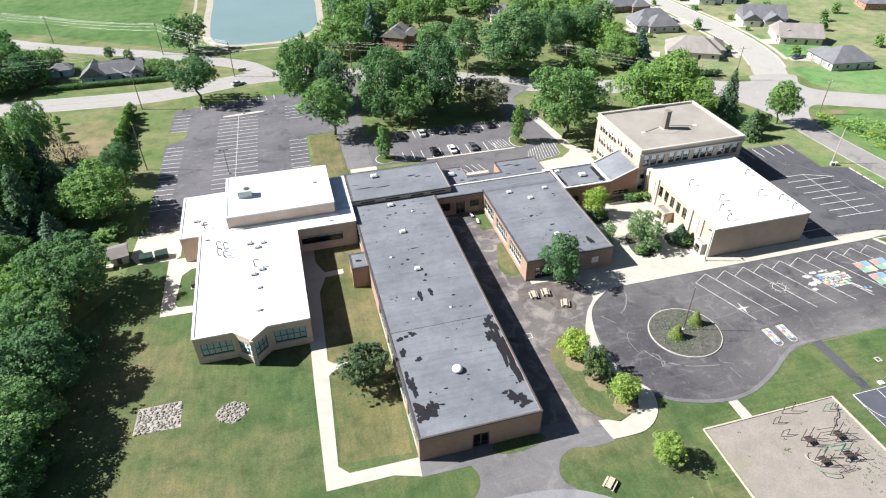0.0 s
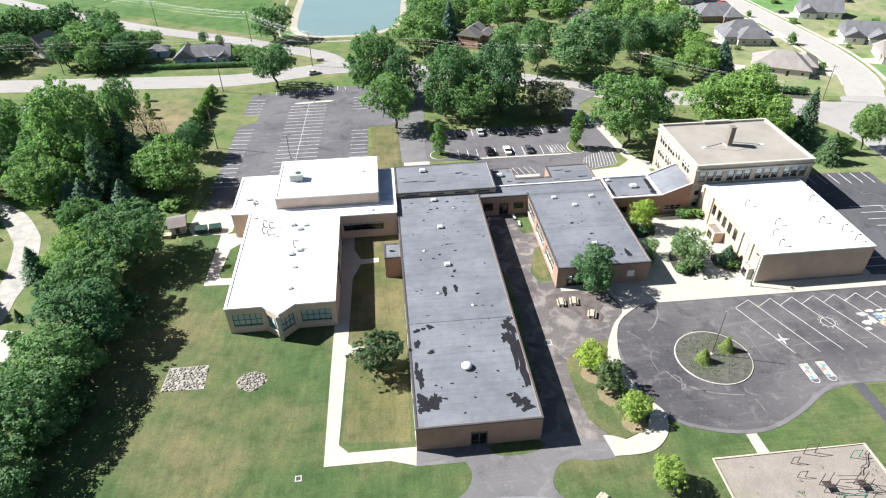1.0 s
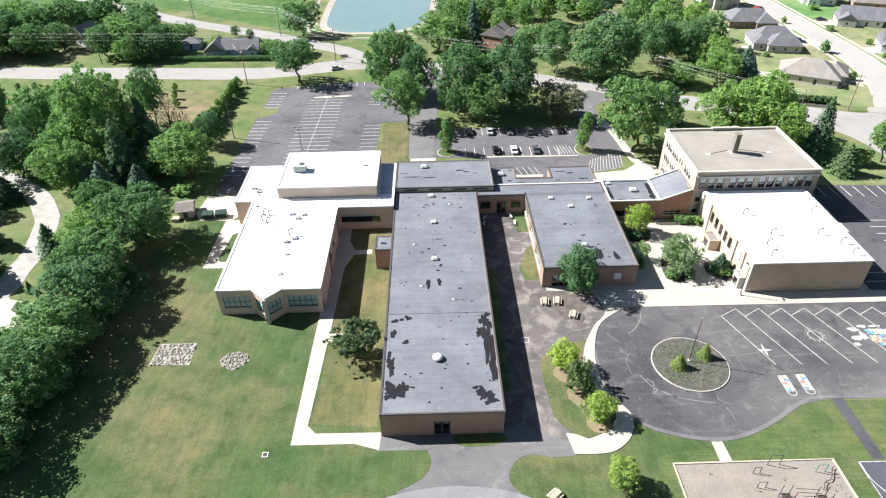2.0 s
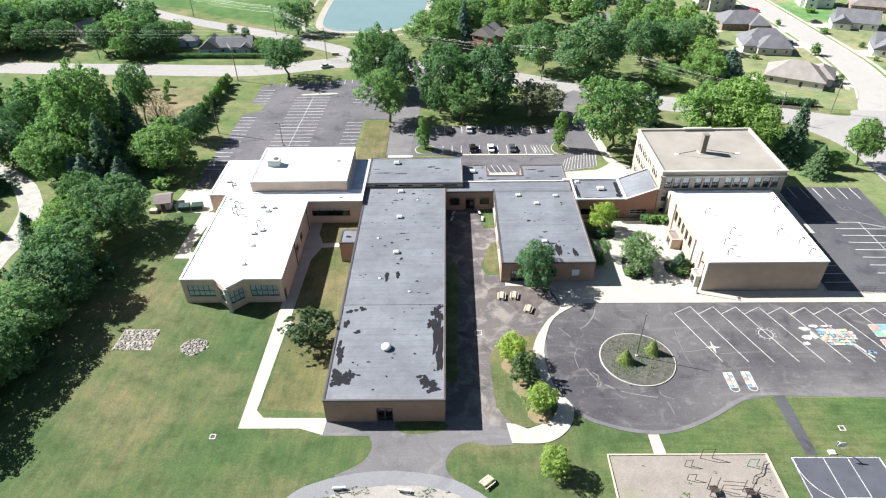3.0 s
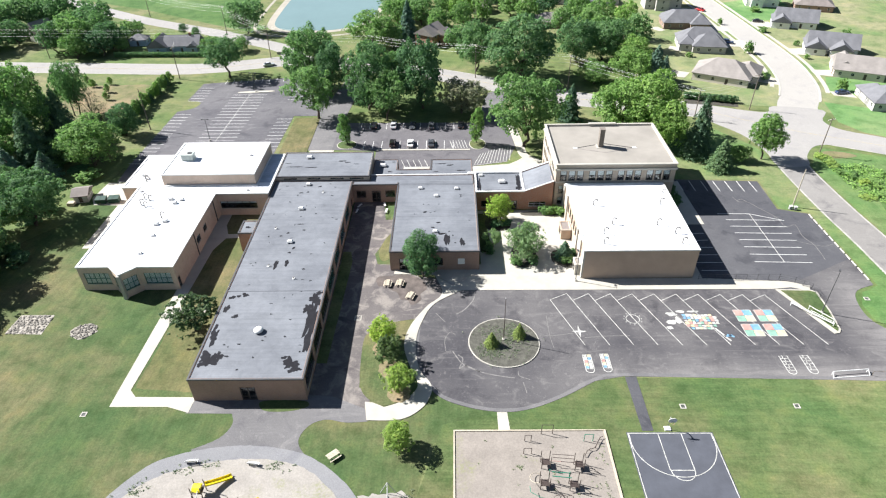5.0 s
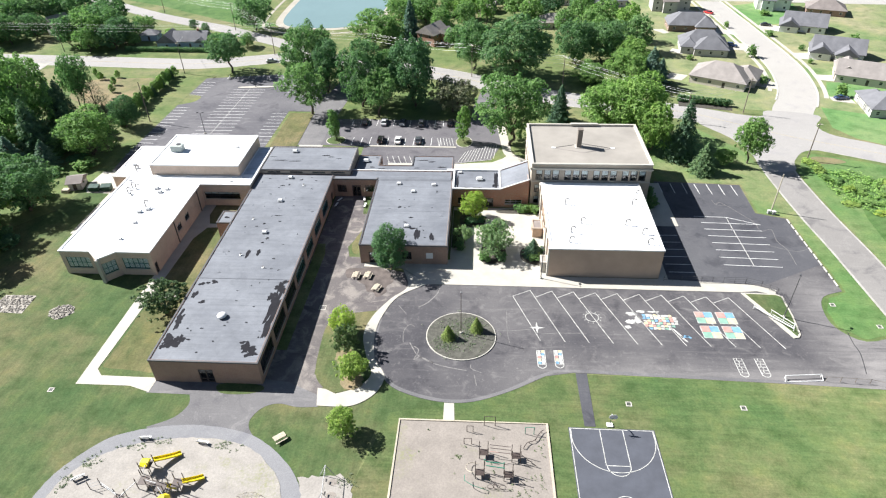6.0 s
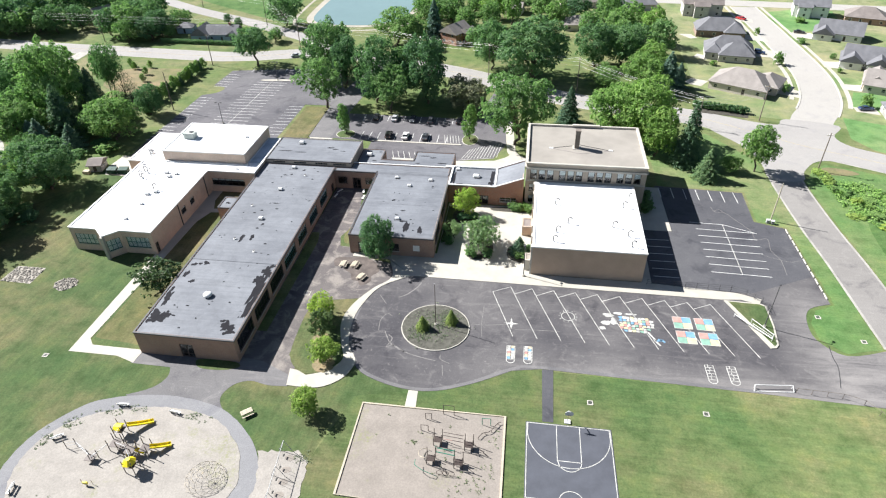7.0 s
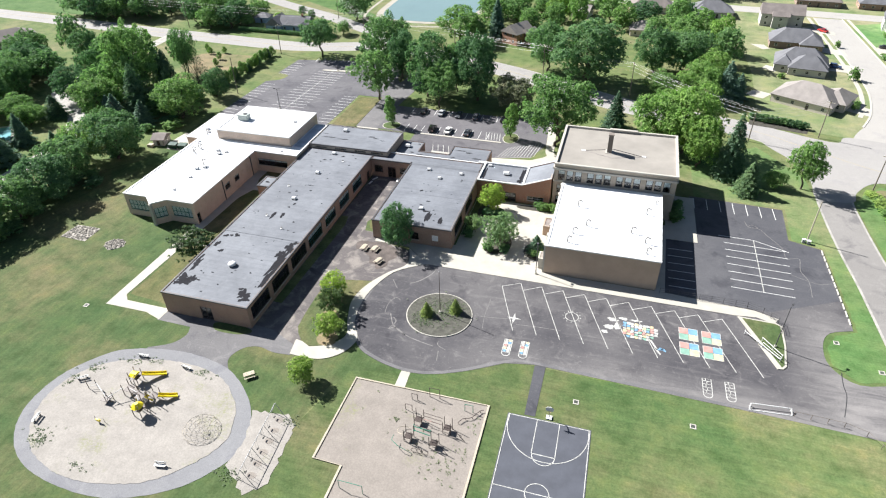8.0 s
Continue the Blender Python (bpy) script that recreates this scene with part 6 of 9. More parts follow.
v, f, ends = broadleaf(44, 900, 0.125, 12, -0.05, 1.0)
KINDS["weed_bush"] = [(mesh_of("crown_weed_bush", v, f, "leaf_lime"), limbs("trunk_weed_bush", 0.8, 0.02, ends, 0.1))]
TREE_WORDS = {"spruce": ("conifer", "broad old dark green spruce"), "maple": ("tree", "bright green shade tree with a clear trunk"), "sparse": ("tree", "nearly bare greyish tree"), "weed_bush": ("shrub", "pale weedy shrub"), "open": ("tree", "airy green broadleaf tree"), "feathery": ("tree", "pale feathery many-stemmed tree"), "mid": ("tree", "full-grown green broadleaf tree"), "dark": ("tree", "large dark green broadleaf tree"), "bright": ("tree", "bright green broadleaf tree"),
              "lime": ("tree", "young tree with yellow-green leaves"), "dull": ("tree", "spreading tree with dull bronze leaves"),
              "needle": ("conifer", "dark green spruce"), "needle_blue": ("conifer", "blue-green spruce"), "needle_pine": ("conifer", "dark bushy pine"), "needle_lime": ("conifer", "small pale green conifer"),
              "column": ("tree", "narrow columnar green tree"), "bush": ("shrub", "rounded green shrub"), "dark_bush": ("shrub", "dense dark green shrub")}
tree_rng = random.Random(7)


def plant(kind, x, y, h, w, where, group="", z=0.0):
    """One tree of that height and crown width."""
    crown, trunk = tree_rng.choice(KINDS[kind])
    base = kind.replace("_far", "")
    name, words = TREE_WORDS[base]
    t = make_tree(name, words + " " + where, crown, trunk, name, group)
    wide = {"needle_lime": 0.7, "needle": 0.46, "spruce": 0.52, "needle_blue": 0.38, "needle_pine": 0.74, "column": 0.5}.get(base, 0.86)
    k, h = w / wide * grain_of(x, y), h * grain_of(x, y) * 1.05
    t.matrix_basis = Matrix.Translation((*site(x, y), z)) @ Matrix.Rotation(tree_rng.uniform(0, 6.28), 4, "Z") @ Matrix.Diagonal((k * tree_rng.uniform(0.92, 1.08), k * tree_rng.uniform(0.92, 1.08), h, 1))
    return t


# trees that stand singly round the school
for kind, x, y, h, w, where in (
        ("open", 4.3, 183.6, 16.5, 16, "on the strip between the parking lots"), ("open", -38.3, 226, 15.5, 15.5, "on the verge by the road"),
        ("mid", -2, 213, 22, 18, "at the parking lot's far end"), ("dark", 6.5, 206, 18, 13, "beside the drive"),
        ("dark", 21.8, 191.8, 21.5, 15.5, "in the shaded grove by the drive"), ("dark", 39.4, 191.4, 23, 17, "in the shaded grove by the drive"), ("dark", 31, 199, 17, 11, "in the shaded grove by the drive"),
        ("open", 29.0, 182.0, 15.5, 12.0, "at the edge of the front lot"), ("dull", 54.2, 187, 11.5, 15.0, "by the front lot"),
        ("bright", 72.5, 161.5, 21, 18.5, "in the bed by the front drive"), ("needle", 89.2, 180.5, 12, 6.5, "behind the old school"),
        ("bright", 102.5, 168.5, 17, 15.5, "behind the old school"), ("bright", 110.5, 166, 19.5, 16, "behind the old school"), ("bright", 113.6, 157.5, 15, 12, "behind the old school"), ("spruce", 121.4, 152.6, 18.5, 8.0, "at the corner of the old school"),
        ("needle", 125.4, 144.2, 9.0, 6.6, "on the grass by the east lot"), ("bright", 133.0, 149.4, 4.4, 5.4, "on the grass by the east lot"), ("maple", 139.6, 150, 13.0, 9.8, "at the junction"),
        ("column", 17.3, 162.4, 9.6, 3.8, "on a traffic island"), ("column", 57.8, 162.6, 11, 3.9, "on a traffic island"),
        ("dark", 43.0, 94.4, 10.2, 7.8, "in front of the dark-roofed wing"), ("lime", 61.8, 116.4, 7.2, 5.6, "in the plaza bed"), ("feathery", 66.3, 101.4, 8.2, 7.4, "in the plaza bed"), ("feathery", 66.6, 105.0, 6.6, 5.6, "in the plaza bed"),
        ("needle", 75.0, 101.0, 4.6, 4.0, "beside the gymnasium"), ("needle_pine", -0.6, 77.6, 7.6, 8.2, "beside the lawn walk"),
        ("lime", 36.2, 73.0, 5.6, 5.4, "in the bed by the pavement"), ("needle_pine", 37.9, 68.0, 6.0, 5.2, "in the bed by the pavement"), ("lime", 40.4, 61.4, 4.8, 4.8, "in the bed by the pavement"), ("lime", 41.3, 49.2, 5.2, 4.4, "on the lawn by the playground")):
    plant(kind, x, y, h, w, where)
for kind, x, y, h, w, where, z in (("needle_lime", 57, 72.6, 3.1, 2.5, "in the round island bed", 0.2), ("needle_lime", 62.4, 74.9, 3.3, 2.5, "in the round island bed", 0.2), ("bush", 64.2, 98.6, 2.0, 3.0, "in the plaza bed", 0.15),
                                ("dark_bush", 67.8, 99.2, 1.7, 2.8, "in the plaza bed", 0.15), ("bush", 75, 99.4, 1.6, 3.0, "by the gymnasium wall", 0.15), ("dark_bush", 77, 102, 1.6, 2, "by the gymnasium wall", 0.15),
                                ("feathery", 59.2, 105.4, 4.6, 3.6, "beside the dark-roofed wing", 0.1), ("dark_bush", 58.4, 103, 1.8, 2.4, "beside the dark-roofed wing", 0.1), ("dark_bush", 60.4, 114.4, 1.6, 3.0, "under the plaza tree", 0.1), ("dark_bush", 63, 115, 1.5, 2.6, "under the plaza tree", 0.1)):
    plant(kind, x, y, h, w, where, "", z)
for k in range(3, 7):
    plant("bush", 68.8 + 1.35 * k, 120.2 + 0.4 * (k % 2), 2.1, 2.7, "in the row before the brick link", "shrub row")

for x, y in ((106.4, 124), (106.6, 128.6)):
    plant("dark_bush", x, y, 3.0, 4.2, "behind the gymnasium", "", 0.12)

# the wood west of the school
def scatter(n, inside, gap, seed, taken):
    rng = random.Random(seed)
    out = []
    for _ in range(n * 60):
        x0, x1, y0, y1 = inside[0]
        x, y = rng.uniform(x0, x1), rng.uniform(y0, y1)
        if inside[1](x, y) and all((x - a) ** 2 + (y - b) ** 2 > gap * gap for a, b in taken):
            taken.append((x, y))
            out.append((x, y))
            if len(out) == n:
                break
    return out


taken = []
for kind, x, y, h, w in (
        ("mid", -83.4, 163.4, 25, 20), ("open", -76, 184, 19, 9), ("open", -81, 188, 16, 8), ("mid", -93, 172.5, 17, 14), ("mid", -83.3, 143.6, 13, 15), ("dark", -104.5, 166.4, 14, 9.5),
        ("dark", -102.5, 152.6, 12, 13), ("spruce", -70.7, 148.6, 17.5, 10), ("spruce", -71.7, 166.7, 17, 9), ("spruce", -66.4, 160, 13, 8), ("needle_blue", -78, 171, 16, 6.5), ("needle_blue", -64.6, 142, 8, 6),
        ("bright", -55, 150.6, 13, 16), ("mid", -62.5, 153, 9, 9), ("dark", -54.6, 171, 10, 8.6), ("needle_blue", -72.1, 138.6, 10.5, 7.6), ("needle_blue", -76.4, 140.4, 9, 7), ("dark", -71.2, 131, 8.5, 9),
        ("mid", -54.1, 117.4, 13.5, 14.5), ("bright", -61.6, 111.4, 11.5, 12), ("mid", -57.4, 102, 12, 12.4), ("needle_blue", -74.2, 114, 7.5, 5), ("needle", -71.5, 99.1, 2.8, 1.6), ("needle", -98.8, 139, 7.5, 8),
        ("sparse", -70.7, 182, 11.5, 8), ("sparse", -66, 179, 9, 6), ("bush", -52.7, 140.4, 2.6, 6.4), ("bush", -57.5, 124, 3.5, 4.6), ("bright", -114, 193.4, 8, 9), ("needle_blue", -91, 117.5, 10, 6),
        ("bright", -101, 130.5, 7, 9), ("bright", -109, 134, 8, 11), ("dark", -54, 91, 12, 13.5), ("mid", -54.4, 80, 11, 13.5), ("dark", -55.4, 69, 10.5, 13.5), ("mid", -57, 57.5, 10.5, 13), ("dark", -59, 46, 10.5, 12.6),
        ("mid", -60, 34, 12, 12), ("mid", -96, 94, 11, 13), ("dark", -129, 152, 12, 13), ("mid", -136, 160, 13, 14), ("dark", -142, 172, 13, 14),
        ("dark", -135, 196, 12, 12), ("dark", -152, 178, 13, 15), ("dark", -160, 190, 12, 13), ("mid", -126, 140, 12, 13), ("mid", -148, 158, 13, 14), ("dark", -120, 128, 11, 13)):
    plant(kind, x, y, h, w, "in the wood beside the school", "wood west of the school")
    taken.append((x, y))
west_line = lambda y: -61 if y < 100 else -58 if y < 130 else -60
clear = lambda x, y: min(math.hypot(x - a, y - b) for a, b in ((-123, 214), (-121, 200), (-122, 190), (-122, 178), (-118, 160.5), (-110, 154), (-102, 148.5), (-92, 140.5), (-85, 132), (-82, 125), (-79, 115), (-78.5, 106), (-77.6, 99), (-79, 90), (-88, 76))) > 7.5
for x, y in scatter(42, ((-108, -60, 30, 172), lambda x, y: x < west_line(y) and clear(x, y) and x < -88 and not (y > 108 and x + y > 12 and x + y < 52)), 7.6, 3, taken):
    plant(tree_rng.choice(("mid_far", "mid_far", "dark_far", "bright_far", "needle", "needle_blue", "bright_far")), x, y, tree_rng.uniform(10, 15), tree_rng.uniform(9, 13), "in the wood beside the school", "wood west of the school")
for x, y in scatter(34, ((-190, -100, 70, 215), lambda x, y: clear(x, y) and x < -100 - (y - 70) * 0.08 and not (x < -150 and y > 178) and not (y < 148 and x + y > 8)), 10, 4, taken):
    plant(tree_rng.choice(("mid_far", "dark_far", "bright_far")), x, y, tree_rng.uniform(10, 17), tree_rng.uniform(10, 14), "beyond the winding drive", "trees beyond the drive")
for x, y in scatter(72, ((-76, -48, 30, 176), lambda x, y: x < west_line(y) + (11 if y < 106 else 3) and clear(x, y)), 3.6, 8, []):
    plant("dark_bush", x, y, tree_rng.uniform(1.6, 3.4), tree_rng.uniform(3.5, 6), "in the undergrowth of the wood", "undergrowth in the wood")
# columnar row and small conifers by the bare plot
for k in range(18):
    plant("column" if k % 4 else "needle", -58.6 + 0.25 * (k % 3) - 0.1 * k, 182 + 2.3 * k + tree_rng.uniform(-0.4, 0.4), tree_rng.uniform(3.6, 5.2), tree_rng.uniform(2.3, 3.1), "in the hedge row by the parking lot", "hedge row trees")
for x, y in ((-91.7, 220.2), (-88.1, 217.1), (-82.5, 219.7), (-141.5, 222), (-135.3, 221.8), (-127.9, 218), (-79.6, 211), (-76.4, 203)):
    plant("column", x, y, tree_rng.uniform(2.8, 3.6), 2.0, "on the dry plot by the road", "young conifers on the plot")
# across the main road in the west
for kind, x, y, h, w in (("mid_far", -119, 264, 15, 15), ("bright_far", -112.6, 254.4, 10, 11), ("dark_far", -126, 262, 13, 12), ("dark_far", -103, 258, 10, 11), ("mid_far", -110, 274, 14, 14), ("dark_far", -118, 282, 14, 14), ("mid_far", -97, 264, 6, 7), ("dark_far", -157, 264, 13, 14), ("mid_far", -168, 268, 14, 15), ("dark_far", -150, 274, 11, 11), ("mid_far", -158, 300, 16, 16), ("dark_far", -140, 302, 16, 15), ("mid_far", -124, 298, 14, 14), ("dark_far", -186, 272, 15, 17), ("mid_far", -198, 262, 14, 16), ("dark_far", -103, 266, 12, 12), ("mid_far", -166, 290, 15, 16), ("dark_far", -172, 272, 17, 18), ("dark_far", -185, 258, 15, 17), ("mid_far", -180, 296, 16, 17), ("dark_far", -205, 280, 17, 18),
                      ("mid_far", -99, 280, 9, 9), ("bright_far", -80, 268, 6, 7), ("bright_far", -57, 262, 6, 7), ("mid_far", -52, 258, 7, 8), ("dark_far", -70, 283, 5, 4), ("dark_far", -79, 290, 5, 4), ("mid_far", -48, 290, 15, 14), ("mid_far", -43, 262, 6, 7), ("mid_far", -174, 258, 11, 12), ("mid_far", -130, 284, 12, 12), ("dark_far", -148, 300, 14, 14)):
    plant(kind, x, y, h, w, "across the road beside the houses", "trees across the road")
# north of the road
taken2 = []
for kind, x, y, h, w in (("mid", 77, 221, 22, 24), ("mid", 60.3, 232, 18.5, 13), ("mid", 113, 243, 16, 17), ("bright", 123, 233, 12, 13), ("needle_blue", 126, 214.5, 14, 10), ("bright", 117, 214, 13, 12), ("bright", 15.9, 263, 15, 18), ("needle_blue", 30.6, 274, 18, 8), ("bright", 104, 216, 8, 11), ("dark", 101, 240, 17, 15), ("needle_blue", 131, 219, 9, 6), ("mid_far", 24, 262, 10, 10)):
    plant(kind, x, y, h, w, "across the road from the school", "grove across the road")
    taken2.append((x, y))
not_red = lambda x, y: not (30 < x < 52 and 250 < y < 280) and not (58 < x < 72 and 305 < y < 345) and not (84 < x < 146 and 326 < y < 362) and not (120 < x and y > 290)
for x, y in scatter(24, ((22, 142, 246, 345), lambda x, y: not_red(x, y) and y > 250 + 0.12 * abs(x - 80) and not (56 < x < 97 and y < 302)), 13, 5, taken2):
    plant(tree_rng.choice(("mid_far", "dark_far", "bright_far", "mid_far", "bright_far")), x, y, tree_rng.uniform(10, 16), tree_rng.uniform(10, 15), "in the woodland behind the road", "woodland behind the road")
for x, y in scatter(16, ((20, 150, 345, 430), lambda x, y: y > 384 or (x < 82 and y < 356)), 16, 6, taken2):
    plant(tree_rng.choice(("mid_far", "dark_far")), x, y, tree_rng.uniform(13, 19), tree_rng.uniform(14, 18), "in the far woodland", "woodland behind the road")


# ---- painted markings ----
def line_mark(bm, a, b, z, w=0.12):
    strip(bm, [a, b], w, z - 0.01, z + 0.012)


def mark(parent, a, b, z, w=0.11, name="stall_line", material="paint"):
    if name in ("stall_line", "hatch_line") and parent.name != "playground_markings":
        w, material = (max(w, 0.14), "fresh_paint") if name == "stall_line" else (min(max(w, 0.12), 0.15), "paint")
    bm = bmesh.new()
    line_mark(bm, a, b, z, w)
    return part(name, bm, material, parent)


lines = thing("stall_markings", "white painted stall lines on the west lot", "road marking", kind="structure")
zw = 0.05
for y in [201.0 + 2.72 * k for k in range(6)] + [188.6 - 2.72 * k for k in range(15)]:
    mark(lines, (-45.6, y), (-40.4, y - 0.25), zw)
for k in range(21):
    y = 207.0 - 2.72 * k
    mark(lines, (-30.9, y), (-18.6, y), zw)
mark(lines, (-24.8, 209), (-24.6, 150), zw, 0.15, "centre_line")
for k in range(12):
    mark(lines, (-9.2, 183.6 - 2.72 * k), (-3.9, 183.6 - 2.72 * k), zw)
for k in range(5):
    mark(lines, (-9.5, 212.6 - 2.72 * k), (-4.0, 212.6 - 2.72 * k), zw)
for k in range(10):
    mark(lines, (-37.5 + 2.75 * k, 218.8 + 0.3 * k), (-37.8 + 2.75 * k, 223.6 + 0.2 * k), zw)
lines = thing("stall_markings", "white painted stall lines on the front lot", "road marking", kind="structure")
zf = 0.06
for k in range(16):
    x = 20.4 + 2.76 * k
    if x < 57.8:
        mark(lines, (x, 174.2), (x - 0.1, 179.2), zf)
for k in range(11):
    x = 22.8 + 2.76 * k
    if x < 52:
        mark(lines, (x, 159.2), (x, 165), zf)
for k in range(6):
    mark(lines, (49.4 + 0.9 * k, 165 - 0.02 * k), (50.2 + 0.9 * k, 159.6), zf, 0.25, "hatch_line")
for k in range(12):
    mark(lines, (56.4 + 0.95 * k, 148.2 + 0.25 * k), (58.6 + 0.86 * k, 156.6 + 0.35 * k - 0.25 * max(0, 5 - k)), zf, 0.15, "hatch_line")
mark(lines, (55.6, 147.6), (66.4, 150.2), zf, 0.2, "hatch_line")
for k in range(5):
    mark(lines, (36.2 + 1.7 * k, 147.2), (35.0 + 1.7 * k, 151.6), zf, 0.3, "hatch_line")
mark(lines, (35.6, 147), (44, 147), zf, 0.4, "hatch_line")
lines = thing("stall_markings", "white painted stall lines on the east lot", "road marking", kind="structure")
ze = 0.058
for k in range(7):
    mark(lines, (111.6 + 3.2 * k, 137.4 - 0.12 * k), (111.6 + 3.2 * k, 131.9 - 0.14 * k), ze)
for k in range(7):
    y = 117.0 - 2.97 * k
    mark(lines, (117.4 - 0.03 * k, y), (131.0 - 0.21 * k, y - 0.45), ze)
mark(lines, (124.2, 119.7), (123.7, 99.0), ze, 0.16, "centre_line")
mark(lines, (116.4, 119.9), (124.2, 119.7), ze)
mark(lines, (124.2, 119.7), (131.4, 116.4), ze)
for k in range(6):
    mark(lines, (104.4, 110.8 - 2.96 * k), (110.0, 110.9 - 2.98 * k), ze)
play = thing("playground_markings", "white angled bay lines and faded painted games", "ground marking", kind="structure")
zp = 0.052
mark(play, (69.9, 86.1), (74.6, 72.7), zp, 0.13)
mark(play, (69.9, 86.1), (73.64, 88.2), zp, 0.13)
for k in range(10):
    x = 73.64 + 4.527 * k
    mark(play, (x, 88.19 - 0.084 * k), (x + 5.64, 72.55), zp, 0.13)
    if k < 9:
        mark(play, (x + 0.86, 85.85 - 0.04 * k), (x + 4.527, 88.1 - 0.084 * k), zp, 0.13)
# four-square games
for i in range(2):
    for j in range(2):
        x, y = 105.95 + 4.2 * i, 79.15 - 4.25 * j
        for a, b, mat in ((0, 1, "red_paint"), (1, 1, "blue_paint"), (0, 0, "green_paint"), (1, 0, "yellow_paint")):
            bm = bmesh.new()
            box(bm, x + 1.72 * a + 0.04, x + 1.72 * a + 1.7, y + 1.72 * b + 0.04, y + 1.72 * b + 1.7, zp - 0.01, zp + 0.014)
            part("game_square", bm, mat, play)
        for a, b in (((0, 0), (3.44, 0)), ((0, 3.44), (3.44, 3.44)), ((0, 0), (0, 3.44)), ((3.44, 0), (3.44, 3.44))):
            mark(play, (x + a[0], y + a[1]), (x + b[0], y + b[1]), zp + 0.006, 0.1, "game_line")
# painted map: a patchwork of coloured tiles in a rounded outline, with a white head and tail
rng = random.Random(12)
cols = ["red_paint", "blue_paint", "yellow_paint", "green_paint"] + ["paint"] * 4 + ["yellow_paint"] * 2
for i in range(9):
    for j in range(6):
        x, y = 95.4 + 0.74 * i, 76.9 + 0.76 * j
        if ((x - 98.0) / 3.9) ** 2 + ((y - 79.0) / 2.4) ** 2 < 1:
            w, h = rng.uniform(0.55, 0.72), rng.uniform(0.5, 0.72)
            bm = bmesh.new()
            dx, dy = rng.uniform(-0.15, 0.15), rng.uniform(-0.15, 0.15)
            prism(bm, [(x + dx, y + dy), (x + w, y - dy), (x + w + dx * 0.5, y + h), (x - dx, y + h - dy)], zp - 0.01, zp + 0.012 + 0.001 * ((i + j) % 2))
            part("map_tile", bm, rng.choice(cols), play)
for cx, cy, rx, ry, sd in ((92.8, 79.0, 1.0, 0.75, 1), (93.4, 81.4, 1.0, 0.6, 2), (95.4, 82.2, 0.9, 0.4, 3), (92.0, 77.4, 0.6, 0.5, 4), (97.8, 82.2, 1.2, 0.25, 5), (94.3, 79.6, 0.6, 1.1, 6)):
    r2 = random.Random(sd)
    bm = bmesh.new()
    prism(bm, [(cx + rx * math.cos(a * 0.35) * r2.uniform(0.7, 1.25), cy + ry * math.sin(a * 0.35) * r2.uniform(0.7, 1.25)) for a in range(18)], zp - 0.01, zp + 0.012)
    part("map_shape", bm, "paint", play)
for a, b in (((100.6, 77.2), (101.8, 74.8)), ((101.6, 74.8), (103.2, 75.2)), ((101.4, 75.2), (102.4, 73.6)), ((102.2, 75.4), (103.4, 74.7))):
    mark(play, a, b, zp, 0.35, "map_tail", "blue_paint" if a[0] > 101.5 else "paint")
# compass ring, star and hopscotch
bm = bmesh.new()
strip(bm, arc(85.4, 80.0, 1.3, 0, 360, 28), 0.14, zp - 0.01, zp + 0.012)
part("compass_ring", bm, "paint", play)
for k in range(12):
    a = k * math.tau / 12
    mark(play, (85.4 + 1.6 * math.cos(a), 80 + 1.6 * math.sin(a)), (85.4 + 1.85 * math.cos(a), 80 + 1.85 * math.sin(a)), zp, 0.14, "compass_tick")
bm = bmesh.new()
prism(bm, [(74.2 + r * math.cos(a), 76.4 + r * math.sin(a)) for a, r in ((math.radians(90 + 45 * k), 1.7 if k % 4 == 0 else 1.5 if k % 2 == 0 else 0.36) for k in range(8))], zp - 0.01, zp + 0.013)
part("compass_star", bm, "paint", play)
for x, y, fill in ((74.4, 67.8, True), (77.6, 68.0, True), (110.2, 67.3, False), (114.0, 67.4, False)):
    outline = [(x - 0.75, y - 1.6), (x - 0.75, y + 2.2), (x + 0.75, y + 2.2), (x + 0.75, y - 1.6)] + arc(x, y - 1.6, 0.75, 0, -180, 10)[1:-1]
    bm = bmesh.new()
    strip(bm, outline + outline[:1], 0.14, zp - 0.01, zp + 0.012)
    part("hopscotch_outline", bm, "paint", play)
    for k in range(5):
        mark(play, (x - 0.7, y - 1.4 + 0.75 * k), (x + 0.7, y - 1.4 + 0.75 * k), zp, 0.12, "hopscotch_line")
        if fill:
            for s in (-1, 1):
                bm = bmesh.new()
                box(bm, x + 0.34 * s - 0.27, x + 0.34 * s + 0.27, y - 1.3 + 0.75 * k, y - 0.75 + 0.75 * k, zp - 0.01, zp + 0.009)
                part("hopscotch_square", bm, ("blue_paint", "paint", "yellow_paint", "paint", "red_paint", "paint", "paint")[(k * 2 + (s > 0)) % 7], play)
        else:
            mark(play, (x + (0.0 if k % 2 else -0.2), y - 1.4 + 0.75 * k), (x + (0.0 if k % 2 else -0.2), y - 0.65 + 0.75 * k), zp, 0.12, "hopscotch_line")
